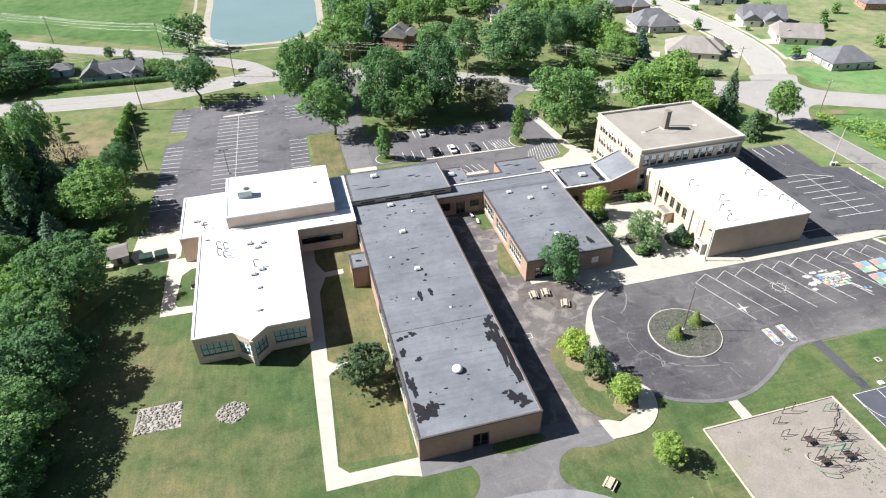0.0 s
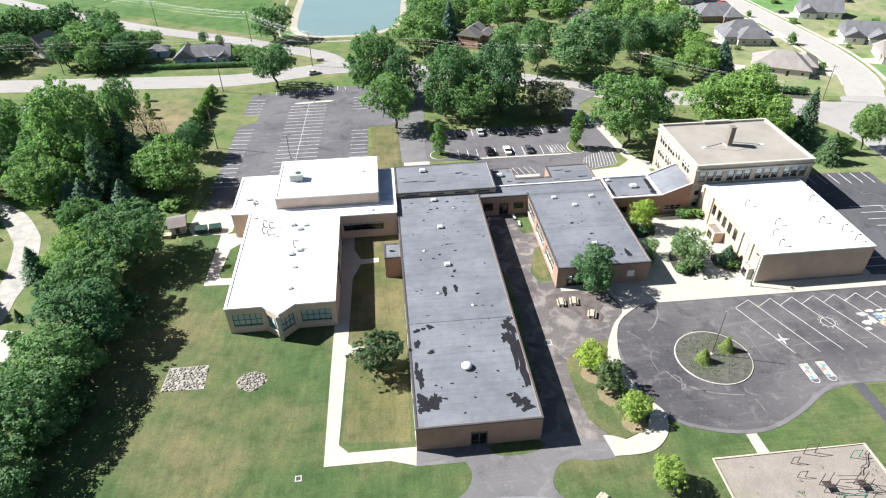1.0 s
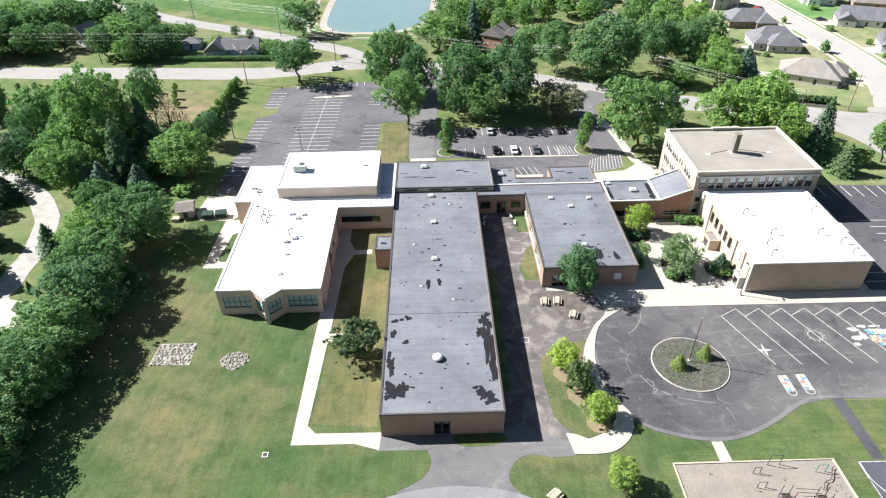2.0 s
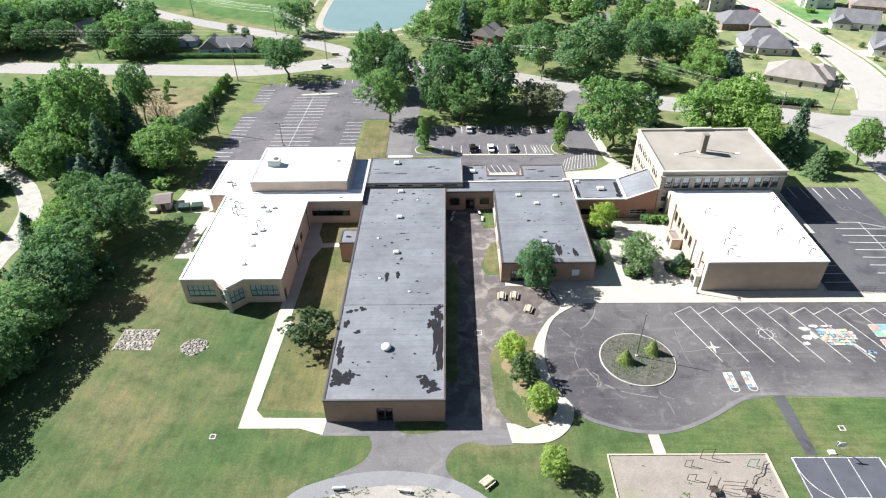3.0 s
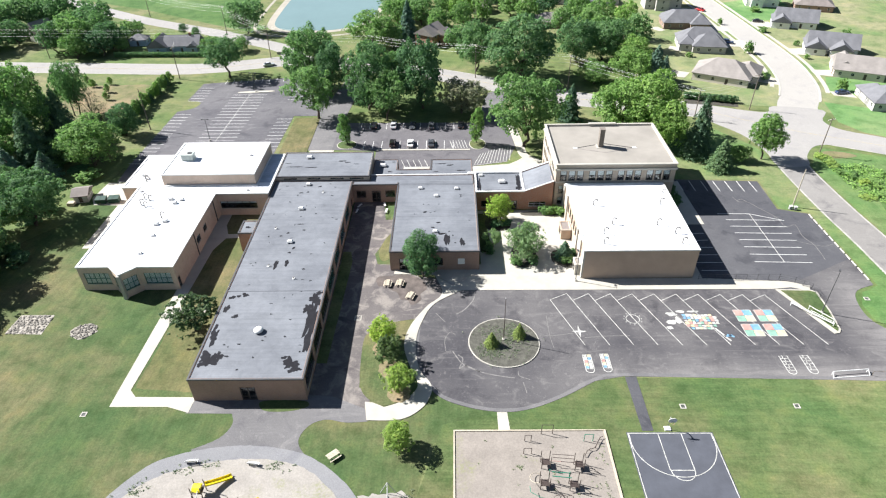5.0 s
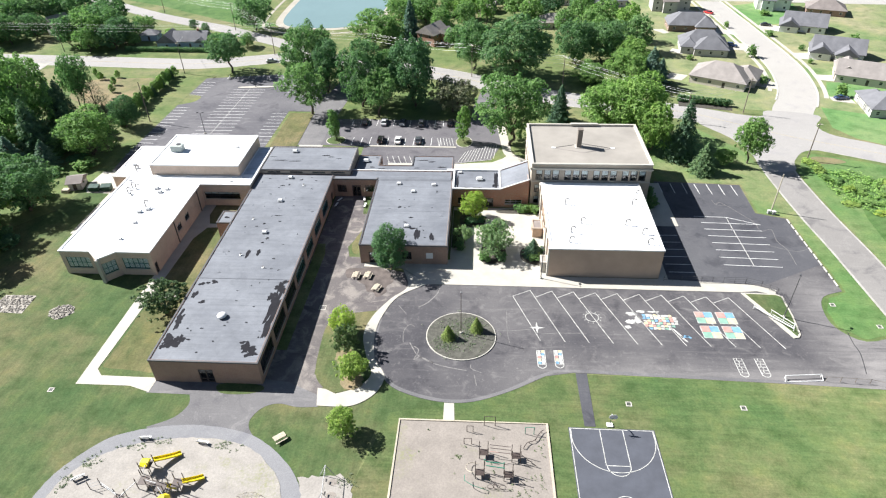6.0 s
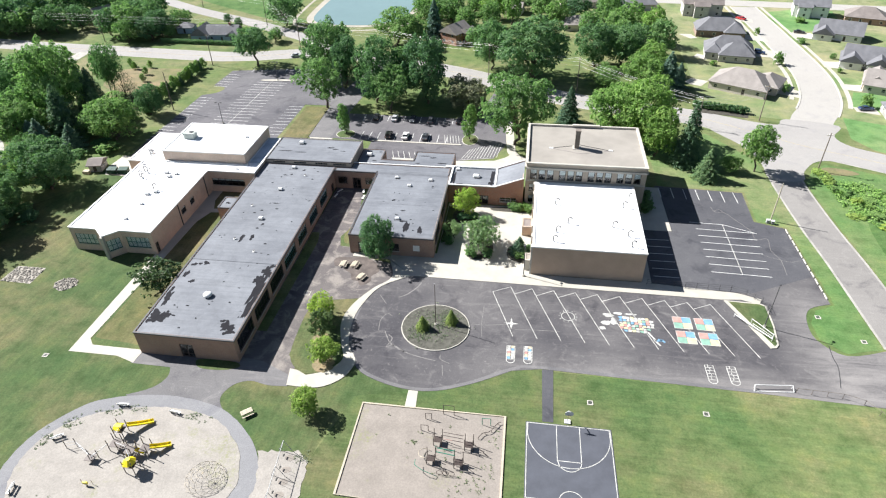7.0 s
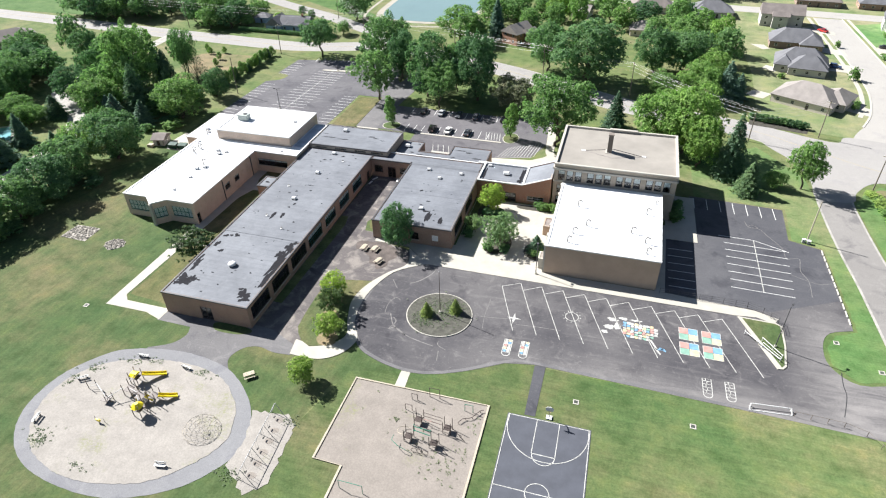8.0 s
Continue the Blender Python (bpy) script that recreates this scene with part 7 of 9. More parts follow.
# ball court lines
cl = thing("court_markings", "white basketball court lines", "court marking", kind="structure")
zc = 0.07
for a, b in (((77.7, 52.1), (91.1, 52.1)), ((77.7, 52.1), (77.7, 24)), ((91.1, 52.1), (91.1, 24)), ((77.7, 38.2), (91.1, 38.2)), ((82.5, 52), (82.5, 45.2)), ((86.2, 52), (86.2, 45.2)), ((82.5, 45.2), (86.2, 45.2)), ((77.85, 52), (77.85, 50.6)), ((90.95, 52), (90.95, 50.6))):
    mark(cl, a, b, zc, 0.12, "court_line")
for pts in (arc(84.4, 45.2, 1.8, 180, 360, 20), arc(84.4, 50.6, 6.6, 180, 360, 40), arc(84.4, 38.2, 1.8, 0, 360, 32)):
    pts = [(x, y) for x, y in pts if y < 52.2]
    bm = bmesh.new()
    strip(bm, pts, 0.12, zc - 0.01, zc + 0.012)
    part("court_line", bm, "paint", cl)
# road lines
rl = thing("road_markings", "faint yellow road centre lines", "road marking", kind="structure")
for off in (-0.15, 0.15):
    bm = bmesh.new()
    mid = ribbon(MAIN, abs(off) * 2)
    strip(bm, mid[:len(MAIN)] if off > 0 else mid[len(MAIN):], 0.12, 0.02, 0.038)
    part("centre_line", bm, "road_yellow", rl)


# ---- vehicles ----
def car(colour_name, colour, label, x, y, turn, suv=False, z=0.05):
    t = thing("car", label, "car", "parked cars", at=(x, y, z))
    t.rotation_euler = (0, 0, radians(turn))
    paint = car_paint(colour_name, colour)
    h = 1.75 if suv else 1.45
    side = [(-2.3, 0.35), (-2.32, 0.75), (-2.15, 0.98 if suv else 0.92), (-1.2 if not suv else -2.05, 1.0), (0.9, 1.0), (2.05, 0.86), (2.3, 0.62), (2.3, 0.32)]
    bm = bmesh.new()
    rows = []
    for yy, s in ((-0.9, 0.97), (-0.82, 1.0), (0.82, 1.0), (0.9, 0.97)):
        rows.append([bm.verts.new((px * s, yy, pz if abs(yy) < 0.85 else pz * 0.97)) for px, pz in side])
    for a, b in zip(rows, rows[1:]):
        for k in range(len(side)):
            bm.faces.new((a[k], a[(k + 1) % len(side)], b[(k + 1) % len(side)], b[k]))
    bm.faces.new(rows[0])
    bm.faces.new(rows[-1][::-1])
    part("body", bm, paint, t)
    lo = (-2.05, 0.95) if suv else (-1.65, 0.95)
    hi = (-1.85, 0.2) if suv else (-0.95, 0.15)
    bm = bmesh.new()
    v = [bm.verts.new(p) for p in ((lo[0], -0.8, 0.98), (lo[1], -0.8, 0.98), (lo[1], 0.8, 0.98), (lo[0], 0.8, 0.98), (hi[0], -0.62, h - 0.05), (hi[1], -0.62, h - 0.05), (hi[1], 0.62, h - 0.05), (hi[0], 0.62, h - 0.05))]
    for f in ((0, 1, 5, 4), (1, 2, 6, 5), (2, 3, 7, 6), (3, 0, 4, 7), (3, 2, 1, 0)):
        bm.faces.new([v[k] for k in f])
    part("window", bm, "dark_glass", t)
    bm = bmesh.new()
    box(bm, hi[0] - 0.06, hi[1] + 0.06, -0.66, 0.66, h - 0.06, h)
    part("roof", bm, paint, t)
    for px in (-1.4, 1.4):
        for s in (-1, 1):
            bm = bmesh.new()
            beam(bm, (px, s * 0.72, 0.33), (px, s * 0.93, 0.33), 0.34, 14)
            w = part("wheel", bm, "rubber", t)
            bm = bmesh.new()
            beam(bm, (px, s * 0.9, 0.33), (px, s * 0.945, 0.33), 0.2, 10)
            part("rim", bm, "steel", w)
    for s in (-1, 1):
        bm = bmesh.new()
        box(bm, 2.2, 2.32, s * 0.62 - 0.18, s * 0.62 + 0.18, 0.6, 0.74)
        part("headlight", bm, "coping", t)
        bm = bmesh.new()
        box(bm, -2.34, -2.25, s * 0.66 - 0.16, s * 0.66 + 0.16, 0.66, 0.84)
        part("tail_light", bm, "red_paint", t)
    return t


dg, dg_nt, dg_b = shader("dark_glass")
dg_b.inputs["Base Color"].default_value = (0.02, 0.022, 0.025, 1)
dg_b.inputs["Roughness"].default_value = 0.06
M["dark_glass"] = dg
BLACK, WHITE, SILVER, BLUE, RED, GREY = (0.012, 0.012, 0.014), (0.75, 0.75, 0.73), (0.42, 0.43, 0.44), (0.02, 0.045, 0.12), (0.42, 0.02, 0.02), (0.06, 0.065, 0.075)
for n, c, lab, x, y, turn, suv in (
        ("black_paint", BLACK, "black sedan parked in the front lot", 24.6, 176.2, 92, False), ("silver_paint", SILVER, "silver sedan parked in the front lot", 31.0, 176.0, 90, False),
        ("grey_paint", GREY, "dark grey saloon parked in the front lot", 37.2, 175.8, 270, False), ("slate_paint", GREY, "dark grey suv parked in the front lot", 43.4, 175.6, 92, True),
        ("jet_paint", BLACK, "black hatchback parked in the front lot", 53.0, 176.0, 88, False), ("coal_paint", BLACK, "black suv parked by the kerb", 31.7, 162.2, 90, True),
        ("white_car_paint", WHITE, "white sedan parked by the kerb", 37.2, 162.0, 90, False), ("steel_paint", GREY, "dark grey sedan parked by the kerb", 43.6, 162.0, 90, False),
        ("red_car_paint", RED, "red car parked on the residential street", 180.6, 324.2, 130, False), ("navy_paint", BLUE, "dark blue pickup parked on a driveway", 173.2, 265.6, -20, True),
        ("ink_paint", BLACK, "black car parked on a driveway", 200.8, 300.6, -15, False), ("midnight_paint", BLUE, "dark blue car parked on a driveway", 190.4, 202.4, 5, False)):
    car(n, c, lab, x, y, turn, suv)
car("pearl_paint", SILVER, "silver car on the main road by the bend", -25.7, 240.6, 22, False)


# ---- poles, cables, lamps ----
def pole(x, y, h, turn=0, arm=True, label="weathered wooden utility pole with a crossarm", r=0.17, mat="pole"):
    t = thing("utility_pole", label, "utility pole", "utility poles", at=(x, y, 0))
    t.rotation_euler = (0, 0, radians(turn))
    bm = bmesh.new()
    beam(bm, (0, 0, -0.4), (0, 0, h), r, 9, r * 0.65)
    part("pole", bm, mat, t)
    if arm:
        bm = bmesh.new()
        box(bm, -1.2, 1.2, -0.06, 0.06, h - 0.7, h - 0.55)
        part("crossarm", bm, "timber", t)
        for dx in (-1.1, -0.45, 0.45, 1.1):
            bm = bmesh.new()
            beam(bm, (dx, 0, h - 0.55), (dx, 0, h - 0.35), 0.06, 7)
            part("insulator", bm, "coping", t)
    return Vector((x, y, h))


def cables(name_label, a, b, drops, turn=0.0, sag=0.8, r=0.02):
    t = thing("power_line", name_label, "power line", "power lines")
    for dx, dz in drops:
        off = Vector((0, dx, dz))
        pts = [a.lerp(b, k / 14) + off - Vector((0, 0, 4 * sag * (k / 14) * (1 - k / 14))) for k in range(15)]
        bm = bmesh.new()
        tube(bm, [tuple(p) for p in pts], r, 4)
        part("cable", bm, "wire", t)


P = {}
for key, x, y, h, turn in (("p1", -57.4, 225.2, 12.5, 90), ("p2", -27.3, 251, 13.0, 70), ("w1", -125, 254.0, 12.0, 90), ("w2", -215, 266, 12, 90), ("n1", -58, 290, 12.5, 40), ("n2", -109.5, 325.2, 11, 40), ("n3", -165, 368, 11, 40), ("e1", 17.7, 244.8, 10.5, 100), ("c", 59.5, 223.5, 12.5, 110), ("d", 93.2, 209.5, 12.5, 110), ("e", 130.2, 180, 10.4, 140), ("f", 151.8, 188.4, 12, 150), ("g", 157.6, 152.6, 11.5, 20), ("h", 215, 168, 11.5, 60)):
    P[key] = pole(x, y, h, turn)
four = ((-0.9, -0.4), (0.9, -0.4), (0.0, -1.6), (0.0, -2.9))
for a, b in (("p2", "w1"), ("w1", "w2"), ("p2", "n1"), ("n1", "n2"), ("n2", "n3"), ("p2", "e1"), ("e1", "c"), ("c", "d"), ("d", "e"), ("e", "f")):
    cables("pale overhead power cables between poles", P[a], P[b], four, r=0.014 if "n" in a + b or "w" in a + b else 0.02)
cables("thin service cables to the blue house", P["p1"], Vector((-72, 261, 5.6)), ((0, -0.8), (0.2, -1.3)), sag=0.6, r=0.025)
cables("pale overhead power cables between poles", P["p1"], P["p2"], ((0, -0.6), (0.3, -1.0)))
pole(136.4, 123.0, 10.6, 30, False, "slender pale wooden pole beside the lot", 0.17, "timber")
pole(-49.2, 175.6, 13.6, 0, False, "tall wooden pole with a floodlight")


def lamp_post(x, y, h, label, heads=1, turn=0.0):
    t = thing("street_lamp", label, "street lamp", "lamp posts", at=(x, y, 0))
    t.rotation_euler = (0, 0, radians(turn))
    bm = bmesh.new()
    beam(bm, (0, 0, -0.1), (0, 0, 0.5), 0.26, 10)
    part("base", bm, "kerb", t)
    bm = bmesh.new()
    beam(bm, (0, 0, 0.5), (0, 0, h), 0.1, 8, 0.07)
    part("pole", bm, "fascia_dark", t)
    for k in range(heads):
        s = 1 if k == 0 else -1
        bm = bmesh.new()
        beam(bm, (0, 0, h - 0.1), (0.8 * s, 0, h), 0.04, 6)
        part("arm", bm, "fascia_dark", t)
        bm = bmesh.new()
        box(bm, *(sorted((0.6 * s, 1.2 * s))), -0.18, 0.18, h - 0.06, h + 0.12)
        part("lamp_head", bm, "fascia_dark", t)


lamp_post(-26.4, 166.2, 7.2, "dark metal lamp post in the west lot", 2, 0)
lamp_post(123.2, 81.6, 10.2, "tall dark lamp post on the triangular island", 1, 60)
lamp_post(76.2, 92.4, 7.6, "dark lamp post beside the gymnasium", 1, 100)
lamp_post(-23.2, 210, 7.0, "dark metal lamp post on the long island", 2, 0)
t = thing("flagpole", "tall grey metal flagpole in the round island", "flagpole", at=(59.4, 74.0, 0.2))
bm = bmesh.new()
beam(bm, (0, 0, -0.05), (0, 0, 0.3), 0.3, 12)
part("base", bm, "kerb", t)
bm = bmesh.new()
beam(bm, (0, 0, 0.3), (0, 0, 10.4), 0.09, 10, 0.05)
part("pole", bm, "brown_steel", t)
bm = bmesh.new()
bmesh.ops.create_uvsphere(bm, u_segments=10, v_segments=6, radius=0.12, matrix=Matrix.Translation((0, 0, 10.45)))
part("finial", bm, "steel", t, smooth=True)


# ---- houses ----
def roof_form(bm, w, d, z, rise, hip, over=0.5, cx=0.0, cy=0.0, thick=0.18):
    """A hipped or gabled roof with its ridge along x, as a closed body with eaves."""
    a, b = w / 2 + over, d / 2 + over
    r = max(0.4, a - b) if hip else a
    base = [(-a, -b, z), (a, -b, z), (a, b, z), (-a, b, z)]
    top = [(-r, 0, z + rise), (r, 0, z + rise)]
    v = [bm.verts.new((x + cx, y + cy, q)) for x, y, q in base + top]
    u = [bm.verts.new((x + cx, y + cy, q - thick)) for x, y, q in base]
    for f in ((v[0], v[1], v[5], v[4]), (v[2], v[3], v[4], v[5]), (v[1], v[2], v[5]), (v[3], v[0], v[4])):
        bm.faces.new(f)
    for k in range(4):
        bm.faces.new((u[k], u[(k + 1) % 4], v[(k + 1) % 4], v[k]))
    bm.faces.new(u[::-1])


def house(x, y, turn, w, d, h, walls, roof, label, hip=True, rise=3.0, wings=(), garage=None, chimney=False, storeys=1):
    """A house: wall parts with windows, a door, roofs over the body and its wings, all in its own axes."""
    t = thing("house", label, "house", "houses", at=(x, y, 0))
    t.rotation_euler, t.scale = (0, 0, radians(turn)), (grain_of(x, y),) * 3
    bodies = [(0.0, 0.0, w, d, h)] + [(cx, cy, ww, dd, h * 0.97) for cx, cy, ww, dd in wings]
    for n, (cx, cy, ww, dd, hh) in enumerate(bodies):
        pts = [(cx - ww / 2, cy - dd / 2), (cx + ww / 2, cy - dd / 2), (cx + ww / 2, cy + dd / 2), (cx - ww / 2, cy + dd / 2)]
        for k in range(4):
            p0, p1 = pts[k], pts[(k + 1) % 4]
            ln = (Vector(p1) - Vector(p0)).length
            m = wall_frame(p0, p1)
            os = []
            count = max(1, int(ln // 4.2))
            for s in range(storeys):
                for q in range(count):
                    u = ln * (q + 0.5) / count
                    os.append((u - 0.6, u + 0.6, 0.95 + 2.8 * s, 2.2 + 2.8 * s))
            if n == 0 and k == 0:
                u = os[len(os) // (2 * storeys)]
                os = [o for o in os if o != u] + [(u[0] + 0.05, u[0] + 1.05, 0.1, 2.2)]
            if garage is not None and n == garage[0] and k == garage[1]:
                os = [(ln / 2 - 2.4, ln / 2 + 2.4, 0.05, 2.3)]
            bm = bmesh.new()
            wall(bm, p0, p1, -0.2, hh, os, 0.2)
            part("wall", bm, walls, t)
            for o in os:
                if o[1] - o[0] > 4:
                    bm = bmesh.new()
                    for j in range(4):
                        box(bm, o[0] + 0.02, o[1] - 0.02, 0.08, 0.13, o[2] + 0.56 * j + 0.01, o[2] + 0.56 * j + 0.545, m)
                    part("garage_door", bm, "frame_white", t)
                elif o[2] < 0.5:
                    bm = bmesh.new()
                    box(bm, o[0], o[1], 0.08, 0.13, o[2], o[3], m)
                    part("door", bm, "door", t)
                else:
                    bm = bmesh.new()
                    for a, b, c, e in ((o[0], o[0] + 0.08, o[2], o[3]), (o[1] - 0.08, o[1], o[2], o[3]), (o[0] + 0.08, o[1] - 0.08, o[2], o[2] + 0.08), (o[0] + 0.08, o[1] - 0.08, o[3] - 0.08, o[3]), (o[0] + 0.08, o[1] - 0.08, (o[2] + o[3]) / 2 - 0.03, (o[2] + o[3]) / 2 + 0.03)):
                        box(bm, a, b, 0.05, 0.11, c, e, m)
                    wdw = part("window", bm, "frame_white", t)
                    bm = bmesh.new()
                    box(bm, o[0] + 0.06, o[1] - 0.06, 0.07, 0.09, o[2] + 0.06, o[3] - 0.06, m)
                    part("pane", bm, "dark_glass", wdw)
        bm = bmesh.new()
        if n == 0 or ww >= dd:
            roof_form(bm, ww, dd, hh, rise * min(1, dd / d), hip, 0.5, cx, cy)
        else:
            roof_form(bm, dd, ww, hh, rise * ww / d, hip, 0.5, 0, 0)
            bmesh.ops.rotate(bm, verts=bm.verts, cent=(0, 0, 0), matrix=Matrix.Rotation(radians(90), 3, "Z"))
            bmesh.ops.translate(bm, verts=bm.verts, vec=(cx, cy, 0))
            if not hip:
                for s in (-1, 1):
                    a = bm.verts.new((cx - ww / 2, cy + s * dd / 2, hh)), bm.verts.new((cx + ww / 2, cy + s * dd / 2, hh)), bm.verts.new((cx, cy + s * dd / 2, hh + rise * ww / d * 0.85))
        bmesh.ops.delete(bm, geom=[q for q in bm.verts if not q.link_faces], context="VERTS")
        part("roof", bm, roof, t)
        if not hip:
            along = n == 0 or ww >= dd
            for s in (-1, 1):
                bm = bmesh.new()
                rr = rise * min(1, dd / d) if along else rise * ww / d
                if along:
                    tri_pts = [(cx + s * ww / 2, cy - dd / 2, hh), (cx + s * ww / 2, cy + dd / 2, hh), (cx + s * ww / 2, cy, hh + rr * 0.93)]
                    shift = Vector((-s * 0.15, 0, 0))
                else:
                    tri_pts = [(cx - ww / 2, cy + s * dd / 2, hh), (cx + ww / 2, cy + s * dd / 2, hh), (cx, cy + s * dd / 2, hh + rr * 0.93)]
                    shift = Vector((0, -s * 0.15, 0))
                f = [bm.verts.new(q) for q in tri_pts]
                g = [bm.verts.new(Vector(q) + shift) for q in tri_pts]
                bm.faces.new(f)
                bm.faces.new(g[::-1])
                for j in range(3):
                    bm.faces.new((f[j], f[(j + 1) % 3], g[(j + 1) % 3], g[j]))
                part("gable", bm, walls, t)
    if chimney:
        bm = bmesh.new()
        box(bm, w * 0.2, w * 0.2 + 0.8, -0.4, 0.4, h, h + rise + 0.9)
        part("chimney", bm, "brick_red", t)
    return t


house(154.2, 220.6, -29, 20, 14, 3.0, "siding_tan", "shingles_tan", "tan house with a broad hipped grey-brown roof", True, 4.6, [(8.0, 4.8, 9, 12)])
house(159.6, 263.5, -9, 19, 12, 3.1, "siding_grey", "shingles", "grey house with steep dark hipped roofs", True, 5.0, [(2.4, -6.0, 13.5, 10), (-6.4, -2.6, 6.5, 12)])
house(163.0, 296.0, -5, 21, 12, 3.1, "brick_dim", "shingles", "brick house with a dark hipped roof", True, 4.6, [(-4.5, 2.5, 9, 15), (6, -2.5, 9, 11)])
house(163.0, 335, -3, 19, 11, 6.0, "siding_grey", "shingles_brown", "two-storey grey house with a gabled porch", False, 3.8, [(-1, -6.4, 7, 5)], None, False, 2)
house(201.5, 191.5, -8, 17, 13, 3.0, "siding_grey", "shingles", "grey house with a dark hipped roof", True, 4.4, [(-4.5, 3.5, 8, 12)])
house(207, 223.5, -24, 17, 13, 3.0, "siding_tan", "shingles_tan", "cream house with tan gabled roofs", False, 4.2, [(-5, 3, 8, 13)], (1, 3))
house(212.5, 254.5, -22, 19, 13, 3.0, "siding", "shingles", "white house with steep dark gabled roofs", False, 4.6, [(-6.5, -3.0, 8, 13), (3.0, -5.0, 8, 10)], (1, 3))
house(216.5, 296.0, -22, 18, 13, 3.0, "siding", "shingles", "white house with dark gables and garage", False, 4.6, [(-6.5, -3, 8, 13)], (1, 3))
house(217.5, 338, -14, 16, 12, 5.6, "siding", "shingles", "two-storey white house with gabled porch", False, 3.2, [(-3, -6, 6, 5)], None, False, 2)
house(240, 327, -20, 18, 13, 3.0, "brick_pink", "shingles_brown", "brick house with brown hipped roof", True, 4.0)
house(283, 258, -20, 17, 12, 3.2, "brick_red", "shingles", "red brick house standing in the meadow", True, 3.6)
house(-69.0, 264.6, 2, 15, 8.5, 3.2, "siding_blue", "shingles", "blue wooden house with gabled grey roofs", False, 3.6, [(-10.2, -0.6, 8.4, 10.0), (5.2, -3.4, 4.2, 5.0)], None, True)
house(-93.6, 274.6, 4, 7.5, 6, 2.8, "siding_blue", "shingles", "small blue-grey garage beside the blue house", True, 1.9)
house(-143.6, 284.0, 62, 9, 7.4, 4.4, "siding", "shingles_tan", "tall pale house with a steep gabled roof", False, 4.6, (), None, False, 2)
house(41.0, 271, 58, 11, 9.5, 5.2, "brick_red", "shingles_tan", "two-storey red brick house among trees", False, 3.4, [(2.5, -5, 6, 5)], None, False, 2)
house(65.5, 328, -10, 10, 9, 3.2, "siding", "shingles_tan", "white house far among the trees", False, 2.6)
house(-191, 209, 58, 20, 13, 3.0, "siding_tan", "shingles_brown", "low house with a brown roof beyond the wood", True, 3.4)
house(131, 346, 4, 21, 13, 3.1, "siding_grey", "shingles", "grey house with a dark hipped roof", True, 4.4, [(-5, -3, 9, 11)])
house(101, 349, 6, 22, 13, 3.1, "siding_tan", "shingles_brown", "tan house with a broad brown hipped roof", True, 4.4)
house(190, 385, -4, 22, 12, 3.2, "brick_dim", "shingles_brown", "brick house across the cross street", True, 4.2)
house(221, 384, -6, 22, 12, 3.2, "brick_pink", "shingles", "brick house with a dark hipped roof", True, 4.2)
house(98, 300, 5, 14, 10, 3, "siding_tan", "shingles_tan", "tan house among the far trees", True, 3.2)
for pts, lab in (([(164, 217), (172.6, 211.6), (175, 218.6), (167, 226)], 0), ([(168, 262), (181, 259), (182, 270), (170, 273)], 0), ([(144.8, 294), (149, 286.4), (152, 288), (150.4, 294)], 0), ([(193.6, 198), (187, 200.6), (187.4, 204.8), (194, 203)], 0), ([(199, 220), (191, 223), (192, 229), (200, 228)], 0), ([(204.6, 246.6), (194, 249), (195, 257), (204, 257)], 0), ([(206.6, 289), (197, 294), (198, 302), (206, 301)], 0), ([(172, 288), (182.4, 284), (182.8, 292), (173, 297)], 0), ([(167, 327), (185, 318), (186, 324), (168, 334)], 0), ([(140, 221), (144, 227), (138, 230), (134, 224)], 0), ([(144.5, 258), (149, 254.4), (151.5, 259), (147, 263)], 0)):
    slab("driveway", pts, -0.2, 0.07, "concrete", "pale concrete driveway", "driveway")
slab("shrub_bed", [(132, 194.4), (149, 190.6), (150, 194), (133, 198.8)], -0.2, 0.06, "mulch", "dark mulch bed behind the shrub row", "bed")
for k in range(12):
    plant("dark_bush", 133.5 + 1.4 * k, 199.2 - 0.42 * k, 2.4, 2.6, "in the row behind the tan house", "shrub row by the road")
for x, y, h, w in ((176.5, 251, 5, 4), (168.8, 217, 3.4, 2.6), (191.6, 205, 4.6, 4), (240, 245, 5, 4), (228, 232, 5, 4), (255, 255, 5, 4), (181, 297, 3, 2.4), (197, 243, 2, 2.4), (201, 261, 2.4, 2.6), (212, 243, 2.2, 2.4), (196, 283, 2.4, 4), (208, 322, 2.4, 5), (150, 247, 2, 3), (226, 268, 5, 4), (262, 292, 6, 5), (250, 215, 4, 3.4), (232, 205, 5, 4)):
    plant("bush", x, y, h, w, "in a front garden", "garden shrubs")
for k in range(12):
    plant("dark_bush", 211 + 2.6 * k, 178 - 0.9 * k, 1.8, 2.6, "in the hedge of the last house", "garden shrubs")

# clipped hedge before the blue house
rng = np.random.default_rng(5)
hp = np.stack([rng.uniform(-97, -53, 5000), rng.uniform(-0.9, 0.9, 5000), rng.uniform(0.1, 1.9, 5000)], 1)
hp[:, 1] += 254.3 + hp[:, 0] * -0.03 - 1.8
hp[:, :2] = [site(a, b) for a, b in hp[:, :2]]
hedge = thing("hedge", "long clipped dark green hedge along the road", "hedge")
hv, hf = cards(hp, np.tile(np.array((0, -0.5, 0.8)), (5000, 1)), rng.uniform(0.3, 0.7, 5000), rng)
hedge_leaves = new("foliage", mesh_of("hedge_leaves", hv, hf, "leaf_mid"))
hedge_leaves.parent = hedge
